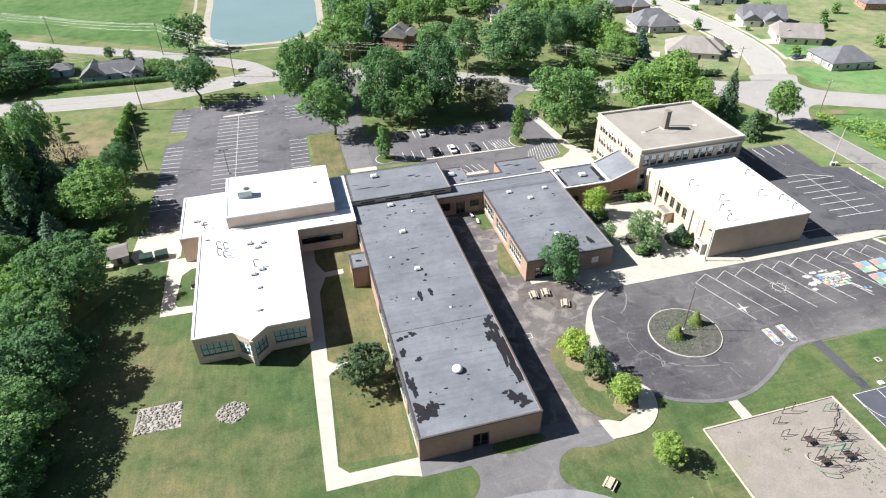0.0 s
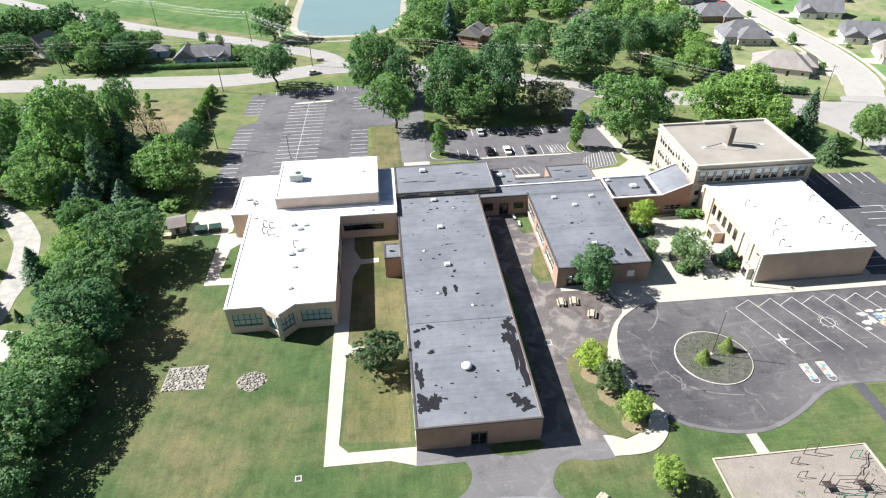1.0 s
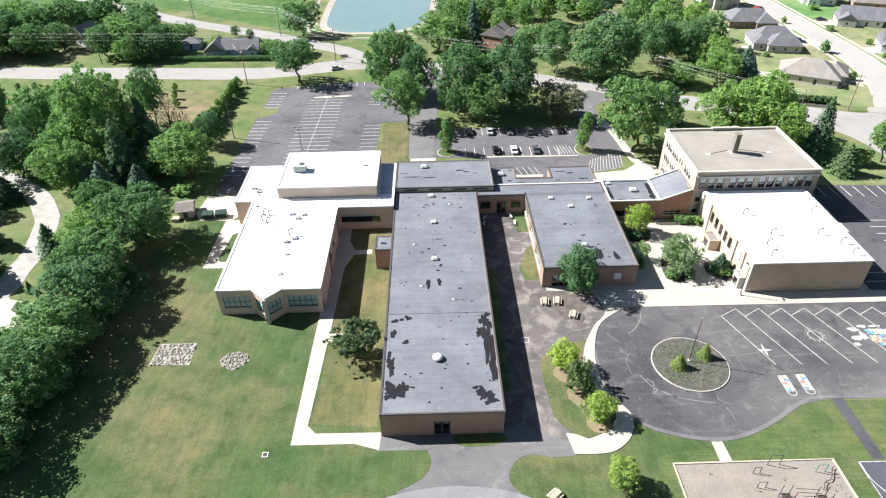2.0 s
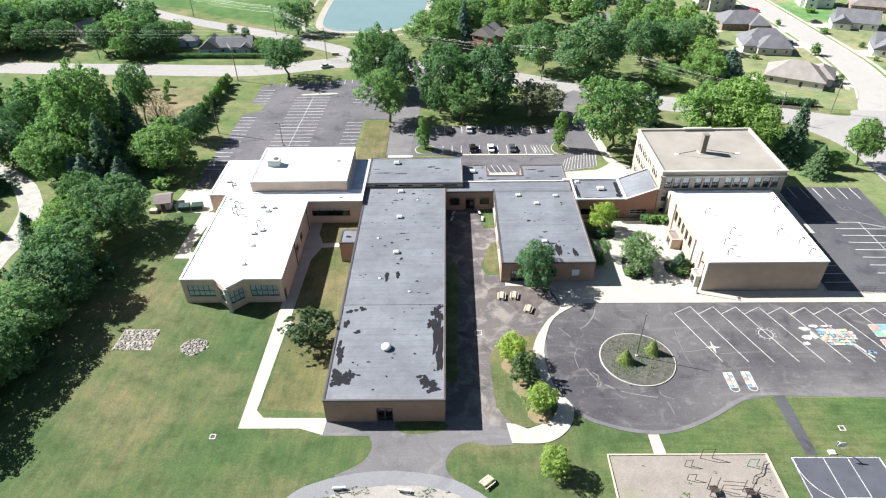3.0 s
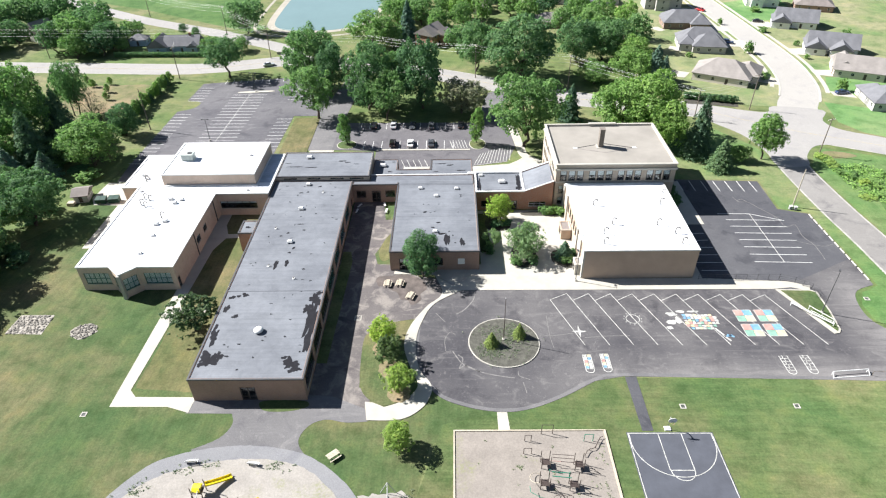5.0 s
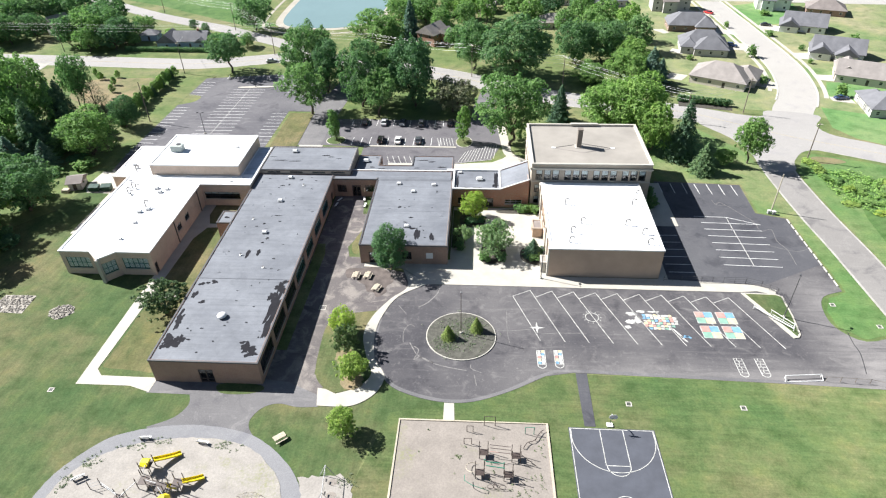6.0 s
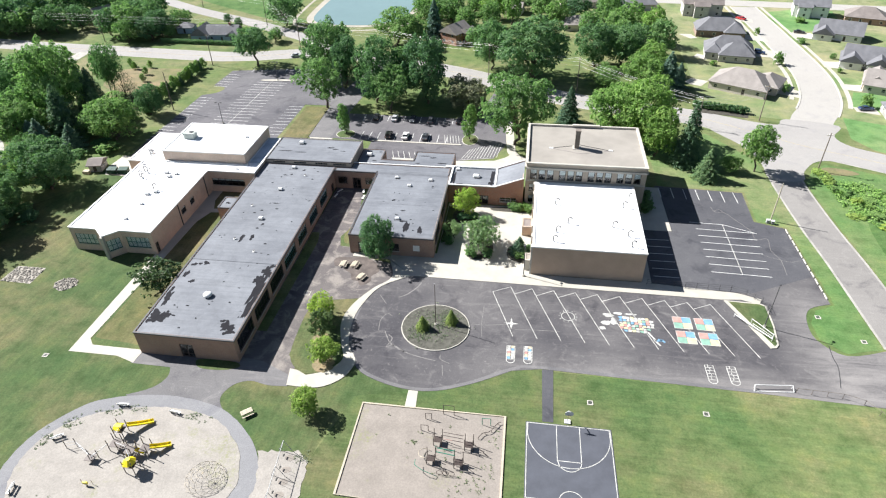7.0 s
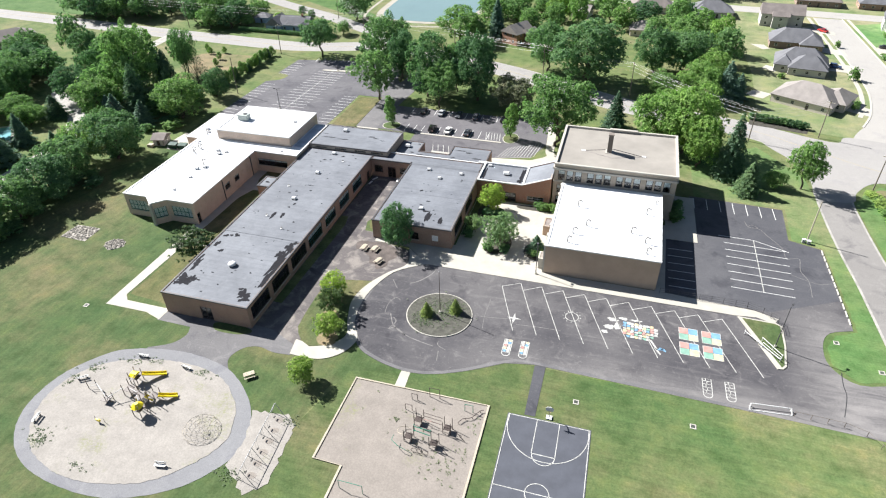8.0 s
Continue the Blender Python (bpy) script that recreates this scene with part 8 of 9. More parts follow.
# rough shrubs and weeds beside the crop at the junction
for k in range(22):
    r3 = tree_rng
    plant(r3.choice(("bush", "bush", "weed_bush")), 157.2 + (kx := r3.uniform(0, 1) ** 1.5 * 24), 149 - 0.5 * kx - r3.uniform(0, 24), r3.uniform(0.5, 1.7), r3.uniform(1.6, 4), "on the crop field's weedy corner", "weedy corner")
for x, y, h, w in ((157, 150, 2.2, 4), (157.6, 146, 2.0, 3.6)):
    plant("weed_bush", x, y, h * 0.7, w, "at the junction corner", "weedy corner")


# ---- playgrounds and small things ----
def bench(x, y, turn, back=True, label="weathered timber bench with a backrest"):
    t = thing("bench", label, "bench", "playground benches", at=(x, y, 0.07))
    t.rotation_euler = (0, 0, radians(turn))
    for k in range(3):
        bm = bmesh.new()
        box(bm, -0.95, 0.95, -0.25 + 0.17 * k, -0.1 + 0.17 * k, 0.43, 0.47)
        part("seat_slat", bm, "coping", t)
    if back:
        for k in range(2):
            bm = bmesh.new()
            box(bm, -0.95, 0.95, 0.3, 0.34, 0.6 + 0.2 * k, 0.76 + 0.2 * k)
            part("back_slat", bm, "coping", t)
    for px in (-0.7, 0.7):
        bm = bmesh.new()
        box(bm, px - 0.04, px + 0.04, -0.2, 0.2, -0.02, 0.43)
        box(bm, px - 0.04, px + 0.04, 0.24, 0.3, -0.02, 0.96 if back else 0.43)
        part("leg", bm, "fascia_dark", t)


for x, y, turn in ((9.2, 46.6, 185), (18.9, 46.2, 172), (2.2, 38.9, 215), (1.4, 29.2, 280), (27.6, 26.9, 10)):
    bench(x, y, turn)


def picnic_table(x, y, turn, label="weathered wooden picnic table", mat="timber"):
    t = thing("picnic_table", label, "picnic table", "picnic tables", at=(x, y, 0.035))
    t.rotation_euler = (0, 0, radians(turn))
    for k in range(5):
        bm = bmesh.new()
        box(bm, -1.0, 1.0, -0.4 + 0.165 * k, -0.25 + 0.165 * k, 0.72, 0.76)
        part("top_plank", bm, mat, t)
    for s in (-1, 1):
        bm = bmesh.new()
        box(bm, -1.0, 1.0, s * 0.72 - 0.13, s * 0.72 + 0.13, 0.43, 0.47)
        part("seat", bm, mat, t)
    for px in (-0.7, 0.7):
        for s in (-1, 1):
            bm = bmesh.new()
            beam(bm, (px, s * 0.65, -0.02), (px, s * 0.25, 0.72), 0.05, 4)
            part("leg", bm, mat, t)
        bm = bmesh.new()
        box(bm, px - 0.03, px + 0.03, -0.8, 0.8, 0.38, 0.43)
        part("crossbar", bm, mat, t)


for x, y, turn in ((35.9, 91.4, 84), (38.5, 91.5, 80), (41.0, 87.2, 70)):
    picnic_table(x, y, turn, "weathered wooden picnic table on the courtyard asphalt")
picnic_table(31.0, 47.6, 40, "weathered wooden picnic table on the lawn")
for x, y, turn in ((32.4, 125, 100), (33.1, 121.8, 85), (26.0, 124.4, 60), (25.6, 121.8, 80)):
    bench(x, y, turn, False, "white plastic bench standing in the courtyard")

# yellow playground set
yset = thing("play_structure", "climbing structure with yellow slides and steel posts", "play structure", at=(0, 0, 0.08))
decks = [(12.3, 41.0, 1.4), (13.0, 38.4, 1.2), (16.2, 37.3, 1.5), (18.2, 38.2, 1.2), (17.8, 34.9, 1.5)]
for x, y, z in decks:
    bm = bmesh.new()
    box(bm, x - 0.75, x + 0.75, y - 0.75, y + 0.75, z - 0.08, z)
    part("deck", bm, "brown_steel", yset)
    for dx in (-0.75, 0.75):
        for dy in (-0.75, 0.75):
            bm = bmesh.new()
            beam(bm, (x + dx, y + dy, -0.1), (x + dx, y + dy, z + 1.5), 0.07, 7)
            part("post", bm, "pole", yset)
def slide(a, b, z, width=0.75):
    bm = bmesh.new()
    a, b = Vector(a), Vector(b)
    d = (b - a).normalized()
    n = Vector((-d.y, d.x)) * width / 2
    rows = []
    for k in range(9):
        f = k / 8
        p = a.lerp(b, f)
        zz = z * (1 - f) ** 1.25 + 0.3 * f
        rows.append([bm.verts.new((*(p + n * s), zz + e)) for s, e in ((-1, 0.28), (-0.92, 0.0), (0.92, 0.0), (1, 0.28), (1.12, 0.28), (1.0, -0.08), (-1.0, -0.08), (-1.12, 0.28))])
    for r, q in zip(rows, rows[1:]):
        for j in range(8):
            bm.faces.new((r[j], r[(j + 1) % 8], q[(j + 1) % 8], q[j]))
    bm.faces.new(rows[0])
    bm.faces.new(rows[-1][::-1])
    part("slide", bm, "yellow", yset, "yellow plastic slide")
slide((13.0, 41.8), (16.2, 44.0), 1.4)
slide((18.9, 38.4), (21.4, 40.0), 1.25)
slide((16.9, 37.5), (17.8, 38.1), 1.5)
bm = bmesh.new()
v = box(bm, 11.7, 12.9, 40.1, 41.7, 2.0, 2.4)
for q in v[4:]:
    q.co.y = 40.9 + (q.co.y - 40.9) * 0.4
part("canopy", bm, "yellow", yset, "yellow plastic tower canopy")
bm = bmesh.new()
bmesh.ops.create_cone(bm, cap_ends=True, segments=9, radius1=1.05, radius2=0.35, depth=0.7, matrix=Matrix.Translation((17.9, 34.7, 2.7)))
part("canopy", bm, "yellow", yset, "yellow plastic tower canopy")
for a, b in (((12.4, 37.7, 1.9), (10.8, 35.6, 1.3)), ((16.2, 36.7, 2.3), (17.4, 35.6, 2.2)), ((12.6, 40.3, 2.2), (12.9, 39.1, 2.3)), ((13.6, 38.0, 1.9), (15.5, 37.5, 2.0))):
    bm = bmesh.new()
    beam(bm, a, b, 0.06, 6)
    part("rail", bm, "steel", yset)
for k in range(5):
    bm = bmesh.new()
    box(bm, 13.9 + 0.34 * k, 14.14 + 0.34 * k, 37.4, 38.4, 1.2 + 0.05 * k, 1.27 + 0.05 * k)
    part("bridge_plank", bm, "brown_steel", yset)
climb = thing("climber", "low steel climbing frame on the sand", "climbing frame", at=(0, 0, 0.08))
posts = [(5.0, 37.2), (6.4, 37.8), (9.6, 36.2), (10.6, 35.2), (11.2, 36.2)]
for x, y in posts:
    bm = bmesh.new()
    beam(bm, (x, y, -0.1), (x, y, 2.1), 0.06, 6)
    part("post", bm, "pole", climb)
for a, b in zip(posts, posts[1:]):
    for z in (0.6, 1.3):
        bm = bmesh.new()
        beam(bm, (*a, z), (*b, z), 0.04, 5)
        part("rail", bm, "steel", climb)
bm = bmesh.new()
box(bm, 9.6, 11.0, 35.0, 36.2, 0.7, 0.78)
part("deck", bm, "brown_steel", climb)
t = thing("spring_rider", "small yellow spring rider", "spring rider", at=(12.2, 31.4, 0.08))
bm = bmesh.new()
box(bm, -0.4, 0.4, -0.12, 0.12, 0.45, 0.9)
beam(bm, (0.3, 0, 0.9), (0.3, 0, 1.2), 0.05)
part("seat", bm, "yellow", t)
bm = bmesh.new()
beam(bm, (0, 0, -0.05), (0, 0, 0.45), 0.09, 8)
part("spring", bm, "steel", t)
for dx in (-0.9, 0.9):
    bm = bmesh.new()
    beam(bm, (dx, 0.3, -0.05), (dx, 0.3, 1.1), 0.04, 6)
    part("handle", bm, "pole", t)
# rope dome
dome = thing("dome_climber", "weathered geodesic bar dome climber", "dome climber", at=(29.6, 34.8, 0.08))
R_D = 3.1
for j in range(5):
    el = radians(18 * j)
    for k in range(14):
        a0, a1 = k * math.tau / 14, (k + 1) * math.tau / 14
        p = Vector((R_D * math.cos(el) * math.cos(a0), R_D * math.cos(el) * math.sin(a0), R_D * 0.55 * math.sin(el)))
        q = Vector((R_D * math.cos(el) * math.cos(a1), R_D * math.cos(el) * math.sin(a1), R_D * 0.55 * math.sin(el)))
        e2 = radians(18 * (j + 1))
        s = Vector((R_D * math.cos(e2) * math.cos(a0 + 0.22), R_D * math.cos(e2) * math.sin(a0 + 0.22), R_D * 0.55 * math.sin(e2)))
        for u in ((q, s) if j else (s,)):
            bm = bmesh.new()
            beam(bm, p, u, 0.022, 4)
            part("bar", bm, "timber", dome)
# swing set
sw = thing("swing_set", "steel swing set with black seats on chains", "swing set", at=(0, 0, 0.05))
ends = [(40.0, 41.4), (40.4, 36.8), (40.8, 32.4), (41.2, 28.4)]
bm = bmesh.new()
beam(bm, (*ends[0], 2.6), (*ends[-1], 2.6), 0.055, 8)
part("top_bar", bm, "steel", sw)
for x, y in ends:
    for dx in (-1.2, 1.2):
        bm = bmesh.new()
        beam(bm, (x, y, 2.6), (x + dx, y, -0.1), 0.05, 6)
        part("leg", bm, "steel", sw)
for k in range(6):
    x, y = 40.15 + 0.19 * k, 40.2 - 2.15 * k
    bm = bmesh.new()
    box(bm, x - 0.12, x + 0.12, y - 0.25, y + 0.25, 0.5, 0.54)
    part("swing_seat", bm, "rubber", sw)
    for dy in (-0.25, 0.25):
        bm = bmesh.new()
        beam(bm, (x, y + dy, 0.54), (x, y + dy, 2.58), 0.02, 4)
        part("chain", bm, "steel", sw)
for k, (x, y) in enumerate([(40.15 + 0.19 * k, 40.2 - 2.15 * k) for k in range(6)]):
    slab("worn_hollow", [(x + 0.9 + 0.8 * math.cos(a * 0.5), y + 0.55 * math.sin(a * 0.5)) for a in range(12)], -0.1, 0.07, "wood_chips", "scuffed hollow under a swing", "hollow")

# big playground set with green bars
g = thing("play_structure", "large climbing structure with brown decks and green bars", "play structure", at=(-0.2, -0.9, 0.06))
towers = [(63.9, 47.0, 0.95), (68.9, 46.6, 0.95), (63.3, 43.4, 0.9), (67.6, 43.2, 0.9)]
for x, y, z in towers:
    bm = bmesh.new()
    box(bm, x - 0.62, x + 0.62, y - 0.55, y + 0.55, z - 0.1, z)
    part("deck", bm, "brown_steel", g)
    for dx in (-0.66, 0.66):
        for dy in (-0.6, 0.6):
            bm = bmesh.new()
            beam(bm, (x + dx, y + dy, -0.1), (x + dx, y + dy, z + 1.9), 0.06, 7)
            part("post", bm, "brown_steel", g)
    for dz in (0.35, 0.65, 0.95):
        bm = bmesh.new()
        beam(bm, (x - 0.66, y - 0.6, z + dz), (x + 0.66, y - 0.6, z + dz), 0.03, 5)
        part("rail", bm, "brown_steel", g)
for a, b, mat in (((64.2, 43.9, 2.9), (67.0, 43.8, 2.7), "green"), ((64.2, 43.2, 2.9), (67.0, 43.0, 2.7), "green"), ((64.0, 44.2, 1.3), (64.0, 44.2, 3.0), "green"), ((66.9, 43.9, 1.3), (66.9, 43.9, 2.9), "green"), ((64.8, 47.2, 2.6), (68.0, 46.9, 2.6), "brown_steel"), ((64.8, 46.6, 2.6), (68.0, 46.3, 2.6), "brown_steel"), ((64.8, 46.9, 1.3), (68.0, 46.6, 1.3), "red_paint"), ((69.7, 46.4, 1.4), (72.0, 45.4, 0.1), "brown_steel"), ((68.5, 42.6, 1.3), (70.2, 42.0, 0.1), "brown_steel"), ((64.2, 42.8, 1.3), (66, 41.4, 0.1), "brown_steel")):
    bm = bmesh.new()
    beam(bm, a, b, 0.075 if mat == "green" else 0.05, 6)
    part("bar", bm, mat, g)
bm = bmesh.new()
tube(bm, [(62.4 - 1.2 * math.sin(k * 0.45), 44.2 - 1.2 * math.cos(k * 0.45), 1.4 - 0.15 * k) for k in range(9)], 0.05, 6)
part("spiral_slide", bm, "timber", g)
bm = bmesh.new()
tube(bm, [(61.0, 42.6, 1.2), (61.0, 41.6, 1.3), (62.2, 40.9, 1.2), (63.6, 40.6, 0.9), (64.6, 40.8, 0.1)], 0.05, 6)
part("looped_rail", bm, "green", g)
for k in range(3):
    bm = bmesh.new()
    pts = [(64.9 + 0.9 * k + 0.5 * math.cos(a * 0.63), 41.2, 0.55 + 0.5 * math.sin(a * 0.63)) for a in range(11)]
    tube(bm, pts, 0.04, 5)
    part("hoop", bm, "brown_steel", g)
for x0, x1, y0, z, lab in ((61.0, 62.0, 50.6, 1.5, "pair of low steel chin-up bars"), (60.6, 61.8, 48.2, 1.4, "pair of low steel chin-up bars"), (63.8, 65.6, 52.0, 2.3, "steel overhead ladder posts"), (70.4, 71.8, 50.6, 1.7, "green steel climbing bars"), (55.8, 59.6, 31.2, 2.0, "green arched steel climber")):
    t = thing("climbing_bars", lab, "climbing bars", at=(0, 0, 0.06))
    for x in (x0, x1):
        bm = bmesh.new()
        beam(bm, (x, y0, -0.1), (x, y0, z), 0.06, 6)
        part("post", bm, "green" if "green" in lab else "brown_steel", t)
    bm = bmesh.new()
    beam(bm, (x0, y0, z), (x1, y0, z), 0.05, 6)
    part("bar", bm, "green" if "green" in lab else "brown_steel", t)
t = thing("balance_beam", "winding steel balance rail on the wood chips", "balance beam", at=(0, 0, 0.06))
bm = bmesh.new()
tube(bm, [(70.0 + 0.5 * k, 47.6 + 0.5 * k + 0.35 * math.sin(k * 1.3), 0.45) for k in range(8)], 0.06, 6)
part("rail", bm, "brown_steel", t)
for k in range(0, 8, 2):
    bm = bmesh.new()
    p = (70.0 + 0.5 * k, 47.6 + 0.5 * k + 0.35 * math.sin(k * 1.3))
    beam(bm, (*p, -0.1), (*p, 0.45), 0.05, 6)
    part("post", bm, "brown_steel", t)

# basketball hoop
t = thing("basketball_hoop", "basketball hoop with a fan-shaped backboard", "basketball hoop", at=(84.3, 53.0, 0))
bm = bmesh.new()
tube(bm, [(0, 0, -0.1), (0, 0, 2.9), (0, -0.9, 3.3)], 0.09, 8)
part("post", bm, "steel", t)
bm = bmesh.new()
prof = [(-0.45, 2.9), (0.45, 2.9), (0.7, 3.2), (0.65, 3.6), (0.35, 3.9), (-0.35, 3.9), (-0.65, 3.6), (-0.7, 3.2)]
a = [bm.verts.new((x, -0.95, z)) for x, z in prof]
b = [bm.verts.new((x, -1.0, z)) for x, z in prof]
bm.faces.new(a)
bm.faces.new(b[::-1])
for k in range(8):
    bm.faces.new((a[k], a[(k + 1) % 8], b[(k + 1) % 8], b[k]))
part("backboard", bm, "coping", t)
bm = bmesh.new()
tube(bm, [(0.23 * math.cos(k * 0.4488), -1.25 + 0.23 * math.sin(k * 0.4488), 3.05) for k in range(15)], 0.02, 5)
part("rim", bm, "red_paint", t)
bm = bmesh.new()
box(bm, -0.5, 0.5, -0.4, 0.4, -0.1, 0.25)
part("base_pad", bm, "coping", t)

# portable goal and low fence at the field's edge
t = thing("goal_frame", "low white steel goal frame at the field's edge", "goal", at=(0, 0, 0.03))
for a, b in (((116.8, 64.9, 0.75), (123.2, 65.5, 0.75)), ((116.8, 64.9, -0.05), (116.8, 64.9, 0.75)), ((123.2, 65.5, -0.05), (123.2, 65.5, 0.75)), ((116.8, 64.9, 0.75), (116.6, 64.0, 0.05)), ((123.2, 65.5, 0.75), (123.3, 64.6, 0.05)), ((116.6, 64.0, 0.05), (123.3, 64.6, 0.05))):
    bm = bmesh.new()
    beam(bm, a, b, 0.08, 6)
    part("tube", bm, "coping", t)


def fence(pts, h, label, mat="fascia_dark", gap=2.4, mesh_rails=2, z=0.0):
    t = thing("fence", label, "fence", at=(0, 0, z))
    for a, b in zip(pts, pts[1:]):
        a, b = Vector(a), Vector(b)
        n = max(1, round((b - a).length / gap))
        for k in range(n + 1):
            p = a.lerp(b, k / n)
            bm = bmesh.new()
            beam(bm, (p.x, p.y, -0.1), (p.x, p.y, h), 0.045, 6)
            part("post", bm, mat, t)
        for j in range(mesh_rails):
            zz = h * (j + 1) / mesh_rails - 0.05
            bm = bmesh.new()
            beam(bm, (a.x, a.y, zz), (b.x, b.y, zz), 0.03, 5)
            part("rail", bm, mat, t)
    return t


fence([(123.6, 64.6), (131, 64.3), (134, 63.2), (137, 59), (138, 40), (138, 10)], 1.2, "low dark wire fence round the field", "pole", 2.6, 1)
fence([(102.4, 92.6), (108, 92.6), (119.6, 92.6), (122.4, 91.4), (124.9, 89.2), (124.9, 86)], 1.5, "dark steel railing along the plaza's edge", "fascia_dark", 2.2, 3, 0.05)
t = thing("gate_frame", "dark steel gate frame lying on the kerb", "gate", at=(0, 0, 0.2))
for a, b in (((118.2, 84.2, 0.4), (123.4, 77.6, 0.4)), ((118.0, 83.6, 0.9), (123.2, 77.2, 0.9)), ((118.1, 83.9, -0.1), (118.1, 83.9, 1.0)), ((123.3, 77.4, -0.1), (123.3, 77.4, 1.0)), ((120.7, 80.7, -0.1), (120.7, 80.7, 1.0))):
    bm = bmesh.new()
    beam(bm, a, b, 0.06, 6)
    part("bar", bm, "coping", t)

# rock beds on the lawn
def rock_bed(cx, cy, rx, ry, n, seed, square, label):
    rng = random.Random(seed)
    pts = ([(cx - rx, cy - ry * 0.9), (cx + rx * 1.05, cy - ry), (cx + rx * 0.95, cy + ry), (cx - rx * 0.95, cy + ry)] if square else
           [(cx + rx * math.cos(k * math.tau / 16) * rng.uniform(0.9, 1.1), cy + ry * math.sin(k * math.tau / 16) * rng.uniform(0.85, 1.1)) for k in range(16)])
    t = slab("rock_bed", pts, -0.2, 0.05, "rock", label, "rock bed", "thing")
    stones = []
    for s in range(6):
        bm = bmesh.new()
        bmesh.ops.create_icosphere(bm, subdivisions=1, radius=0.5)
        for q in bm.verts:
            q.co *= rng.uniform(0.7, 1.2)
            q.co.z *= 0.6
        me = bpy.data.meshes.new("stone")
        bm.to_mesh(me)
        bm.free()
        me.materials.append(M["rock"])
        stones.append(me)
    for k in range(n):
        while True:
            x, y = rng.uniform(-1, 1), rng.uniform(-1, 1)
            if square or x * x + y * y < 1:
                break
        s = rng.uniform(0.2, 0.62)
        shared("stone", rng.choice(stones), t, Matrix.Translation((*site(cx + x * rx * 0.94, cy + y * ry * 0.94), 0.06 + s * 0.08)) @ Euler((rng.uniform(-0.3, 0.3), rng.uniform(-0.3, 0.3), rng.uniform(0, 6))).to_matrix().to_4x4() @ Matrix.Diagonal((s, s, s, 1)))


rock_bed(-34.6, 79.0, 3.6, 2.9, 300, 1, True, "square bed of pale grey broken stone")
rock_bed(-22.8, 77.0, 2.5, 2.3, 150, 2, False, "round bed of pale grey broken stone")


def drain(x, y, s=0.5, label="square concrete drain cover in the grass"):
    t = thing("drain", label, "drain", "drains", at=(x, y, 0.02))
    bm = bmesh.new()
    for a, b, c, d in ((-s, s, -s, -s + 0.16), (-s, s, s - 0.16, s), (-s, -s + 0.16, -s + 0.16, s - 0.16), (s - 0.16, s, -s + 0.16, s - 0.16)):
        box(bm, a, b, c, d, -0.1, 0.06)
    part("surround", bm, "kerb", t)
    bm = bmesh.new()
    for k in range(3):
        box(bm, -s + 0.18 + k * 0.24, -s + 0.34 + k * 0.24, -s + 0.17, s - 0.17, -0.1, 0.02)
    part("grate", bm, "fascia_dark", t)


for x, y in ((-12.6, 56.2), (88.3, 57.7), (107.3, 57.7), (134.6, 86.0), (36.2, 57.6), (140.6, 79.6)):
    drain(x, y)
drain(37.2, 57.0, 0.5, "dark iron grate in the concrete pavement")
drain(30.8, 80.6, 0.7, "pale square drain cover in the asphalt")

# service yard: bins, shed and a door
for x, y, turn in ((-42.8, 127.6, 4), (-39.6, 128.0, 8)):
    t = thing("dumpster", "dark green steel dumpster with sloped lids", "dumpster", "dumpsters", at=(x, y, 0.065))
    t.rotation_euler = (0, 0, radians(turn))
    bm = bmesh.new()
    v = box(bm, -1.35, 1.35, -0.8, 0.8, 0.1, 1.25)
    for q in v[4:]:
        q.co.y *= 1.12
        q.co.z += 0.25 if q.co.y > 0 else 0
    part("body", bm, "green_bin", t)
    for s in (-1, 1):
        bm = bmesh.new()
        v = box(bm, s * 0.68 - 0.66, s * 0.68 + 0.66, -0.92, 0.92, 1.27, 1.33)
        for q in v:
            q.co.z += 0.25 if q.co.y > 0 else 0
        part("lid", bm, "green_bin", t)
        bm = bmesh.new()
        box(bm, s * 1.1 - 0.1, s * 1.1 + 0.1, -0.7, 0.7, -0.02, 0.1)
        part("skid", bm, "fascia_dark", t)
t = house(-48.8, 130.0, 12, 3.4, 4.6, 2.2, "siding_grey", "shingles_brown", "small weathered garden shed at the yard", False, 1.1)
t.name = "shed"
tagged(t, "", "shed", "outbuildings")
t = thing("condenser_unit", "dark outdoor condenser unit beside the wing", "condenser", at=(-31.4, 114.4, 0.05))
bm = bmesh.new()
box(bm, -0.9, 0.9, -0.8, 0.8, -0.03, 0.15)
part("pad", bm, "concrete", t)
bm = bmesh.new()
box(bm, -0.7, 0.7, -0.6, 0.6, 0.15, 1.2)
part("cabinet", bm, "brown_steel", t)
t = thing("refuse_pile", "grey stack of pallets beside the yard", "pallets", at=(-50.6, 126.6, 0.02))
for k in range(6):
    bm = bmesh.new()
    box(bm, -0.9 + 0.05 * k, 0.9 + 0.05 * k, -0.7, 0.7, 0.15 * k - 0.02, 0.15 * k + 0.1)
    part("pallet", bm, "timber", t)

# utility boxes and signs
for x, y in ((135.4, 122.0), (136.4, 121.6)):
    t = thing("utility_box", "small pale utility box by the pole", "utility box", at=(x, y, 0))
    bm = bmesh.new()
    box(bm, -0.35, 0.35, -0.3, 0.3, -0.1, 0.9)
    part("cabinet", bm, "steel", t)
    bm = bmesh.new()
    box(bm, -0.4, 0.4, -0.35, 0.35, 0.9, 0.96)
    part("lid", bm, "coping", t)
t = thing("entrance_sign", "low stone entrance sign at the road corner", "sign", at=(-24.5, 256.6, 0))
bm = bmesh.new()
box(bm, -1.4, 1.4, -0.25, 0.25, -0.1, 1.2)
part("plinth", bm, "stone", t)
bm = bmesh.new()
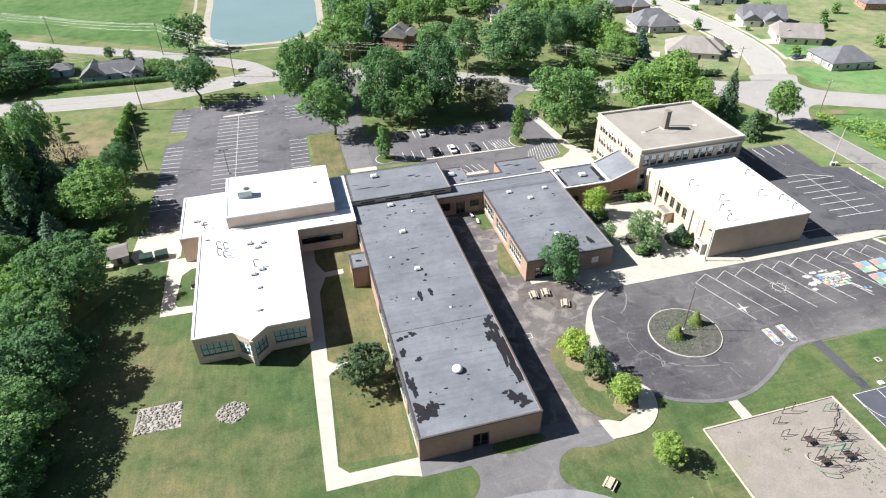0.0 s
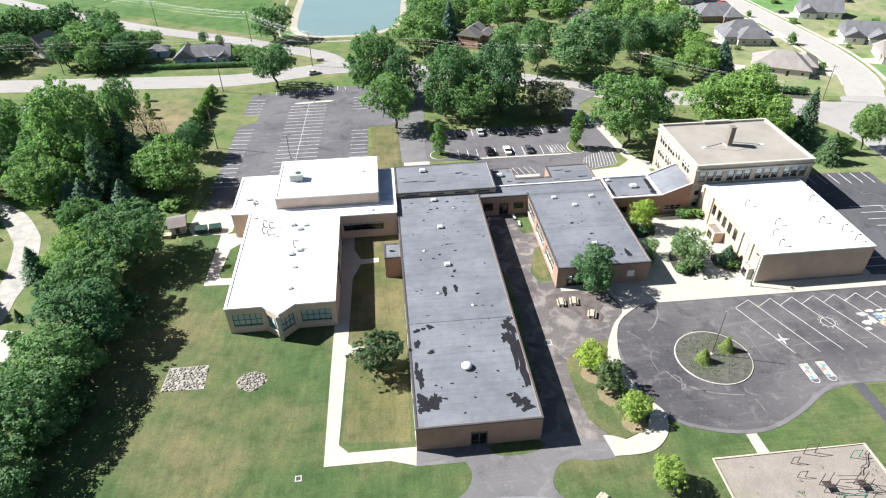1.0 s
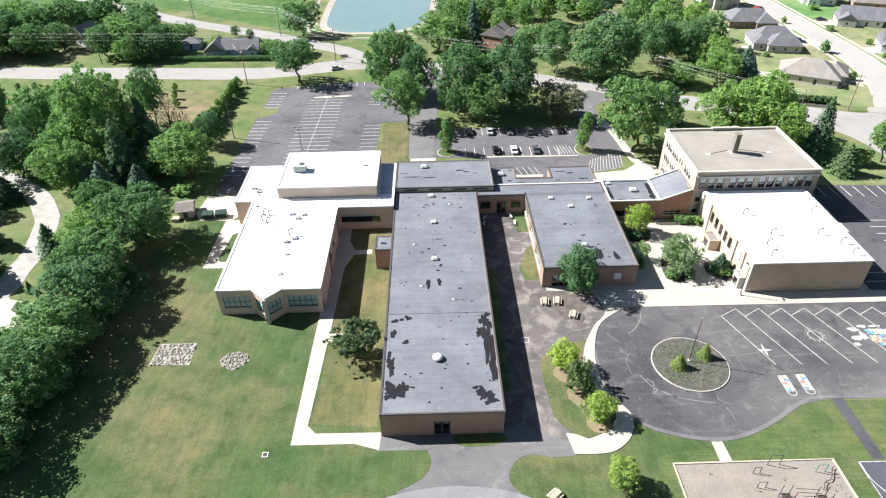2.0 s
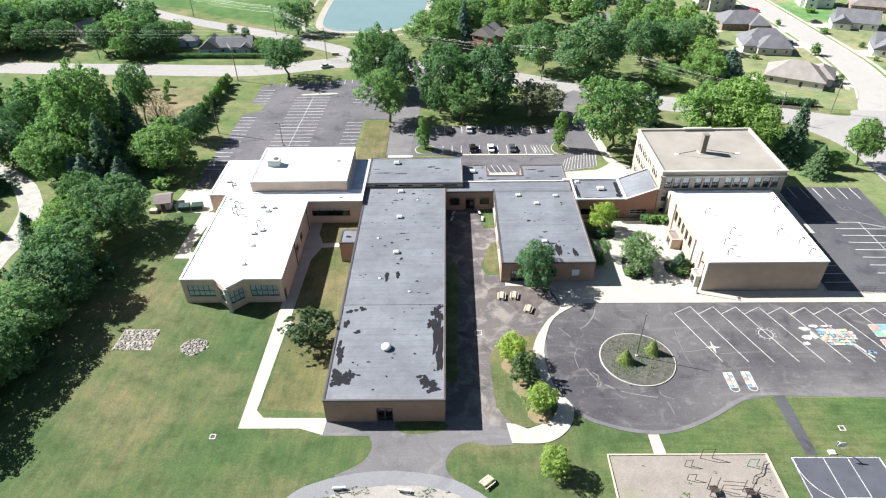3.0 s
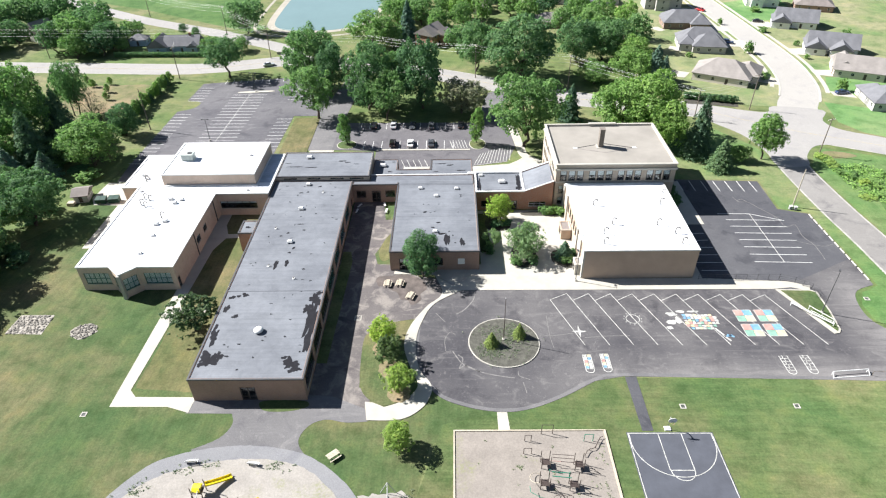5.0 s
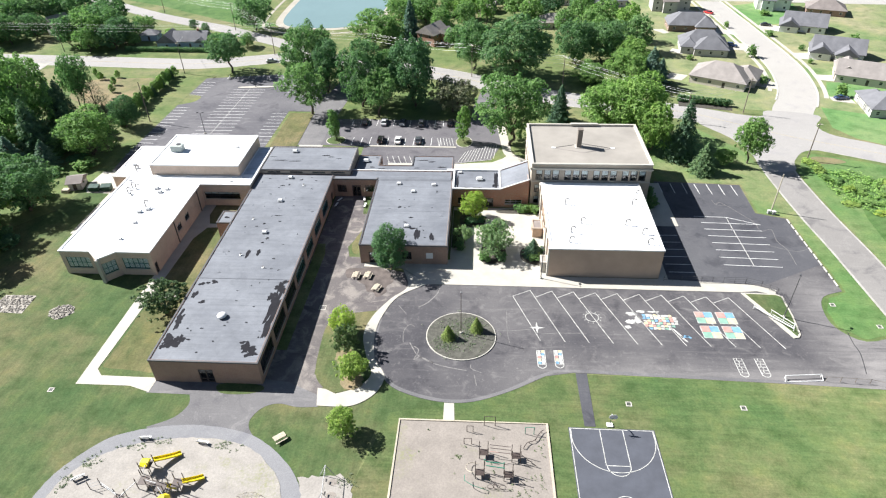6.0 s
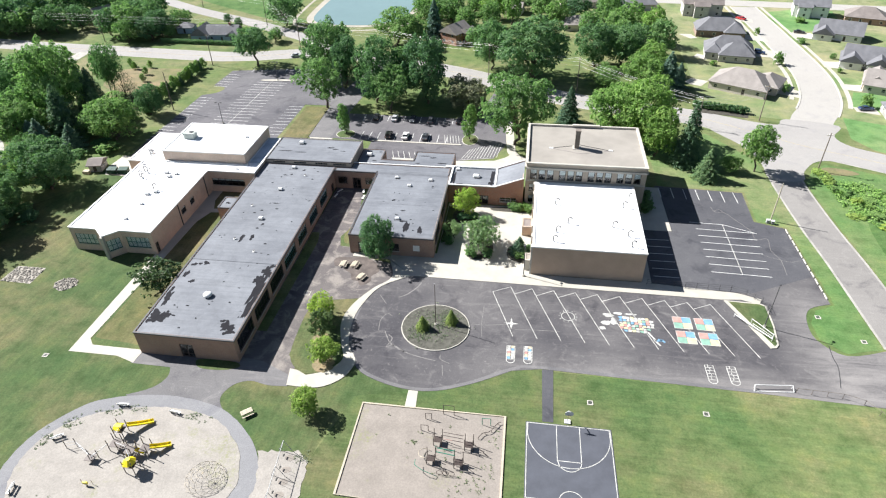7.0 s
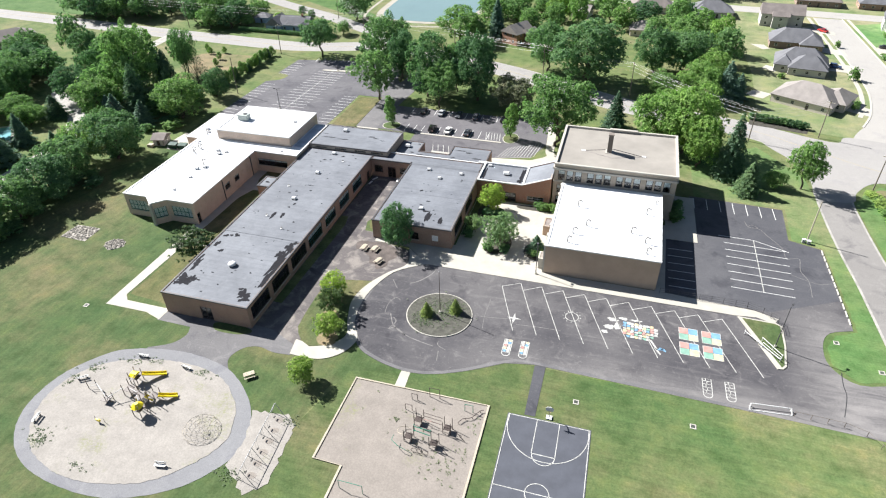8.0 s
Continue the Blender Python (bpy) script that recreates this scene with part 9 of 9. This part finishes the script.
box(bm, -1.1, 1.1, -0.3, -0.26, 0.5, 0.7)
part("bar", bm, "fascia_dark", t)


# tufts of weeds in the playground surfaces and in the island's mulch
def tufts(label, spots, seed, z, material="leaf_weed"):
    rng = np.random.default_rng(seed)
    pts = []
    for x, y, rx, ry, n in spots:
        for _ in range(n):
            cx, cy = x + rng.normal(0, rx), y + rng.normal(0, ry)
            k = int(rng.integers(3, 9))
            pts.append(np.stack([rng.normal(cx, 0.13, k), rng.normal(cy, 0.13, k), rng.uniform(z + 0.02, z + 0.09, k)], 1))
    p = np.concatenate(pts)
    p[:, 0], p[:, 1] = site(p[:, 0], p[:, 1])
    v, f = cards(p, np.tile(np.array((0, 0, 1.0)), (len(p), 1)), rng.uniform(0.1, 0.3, len(p)), rng)
    tagged(new("weed_tufts", mesh_of("weed_tufts", v, f, material)), label, "weeds", "", "stuff")


tufts("scattered weed tufts in the wood chips", ((69.5, 39, 1.9, 1.7, 40), (72.4, 42, 0.5, 0.6, 8), (59.7, 45.7, 0.3, 0.3, 8), (72.6, 48, 0.6, 1.2, 8), (62, 44, 4, 5, 10)), 3, 0.07)
tufts("patches of weeds in the playground sand", ((4.5, 26.8, 1.4, 1.0, 34), (14.8, 23.4, 0.9, 0.5, 18), (12.4, 46.2, 0.8, 0.5, 14), (7.4, 45.2, 1.4, 0.4, 18), (22.5, 45.8, 1.6, 0.6, 24), (2.5, 42, 1.0, 0.7, 30), (0.4, 38.4, 0.5, 0.9, 30), (5.2, 25.4, 0.9, 0.6, 30), (38.6, 28.6, 1.2, 0.8, 30), (43, 40, 0.8, 0.7, 20)), 4, 0.09)
tufts("pale weeds scattered over the island's mulch", ((59.4, 73.4, 2.4, 2.4, 260), (61.5, 76.6, 1.2, 1.0, 90), (57, 70.4, 1.2, 1.0, 90)), 5, 0.23)


# the rank growth on the corner by the crop
rng = np.random.default_rng(21)
gx, gy = rng.uniform(156.6, 186, 16000), rng.uniform(112, 155, 16000)
inside = (gy < 149.5 - 0.5 * (gx - 157) + 1.2 * np.sin(gx * 0.8)) & (gy > 126 - 0.5 * (gx - 157) + 1.6 * np.sin(gx))
clump = np.sin(gx * 1.1 + 2 * np.sin(gy * 0.7)) * np.sin(gy * 0.9 + 1.3 * np.sin(gx * 0.5))
inside &= clump > rng.uniform(-0.9, 0.3, 16000)
gx, gy, clump = gx[inside], gy[inside], clump[inside]
gx, gy = site(gx, gy)
gp = np.stack([gx, gy, 0.05 + rng.uniform(0, 1, len(gx)) * np.clip(0.5 + 0.7 * clump, 0.15, 1.2)], 1)
v, f = cards(gp, np.tile(np.array((0, 0, 1.0)), (len(gp), 1)), rng.uniform(0.25, 0.75, len(gp)), rng)
tagged(new("rank_weeds", mesh_of("rank_weeds", v, f, "leaf_lush")), "rank green weeds on the field's corner", "weeds", "", "stuff")

# the swung-back bar gate on the triangular island
t = thing("bar_gate", "white steel bar gate swung back on the island", "gate", at=(0, 0, 0.22))
for a, b, r, name in (((123.7, 78.2, 1.0), (120.9, 82.6, 0.95), 0.06, "bar"), ((123.6, 78.3, 0.45), (121.0, 81.8, 0.4), 0.05, "bar"), ((123.7, 78.2, -0.1), (123.7, 78.2, 1.15), 0.09, "post"), ((120.95, 82.4, -0.1), (120.95, 82.4, 1.0), 0.05, "post"), ((122.4, 80.2, 0.42), (122.4, 80.2, 1.0), 0.04, "strut")):
    bm = bmesh.new()
    beam(bm, a, b, r, 8)
    part(name, bm, "coping", t)
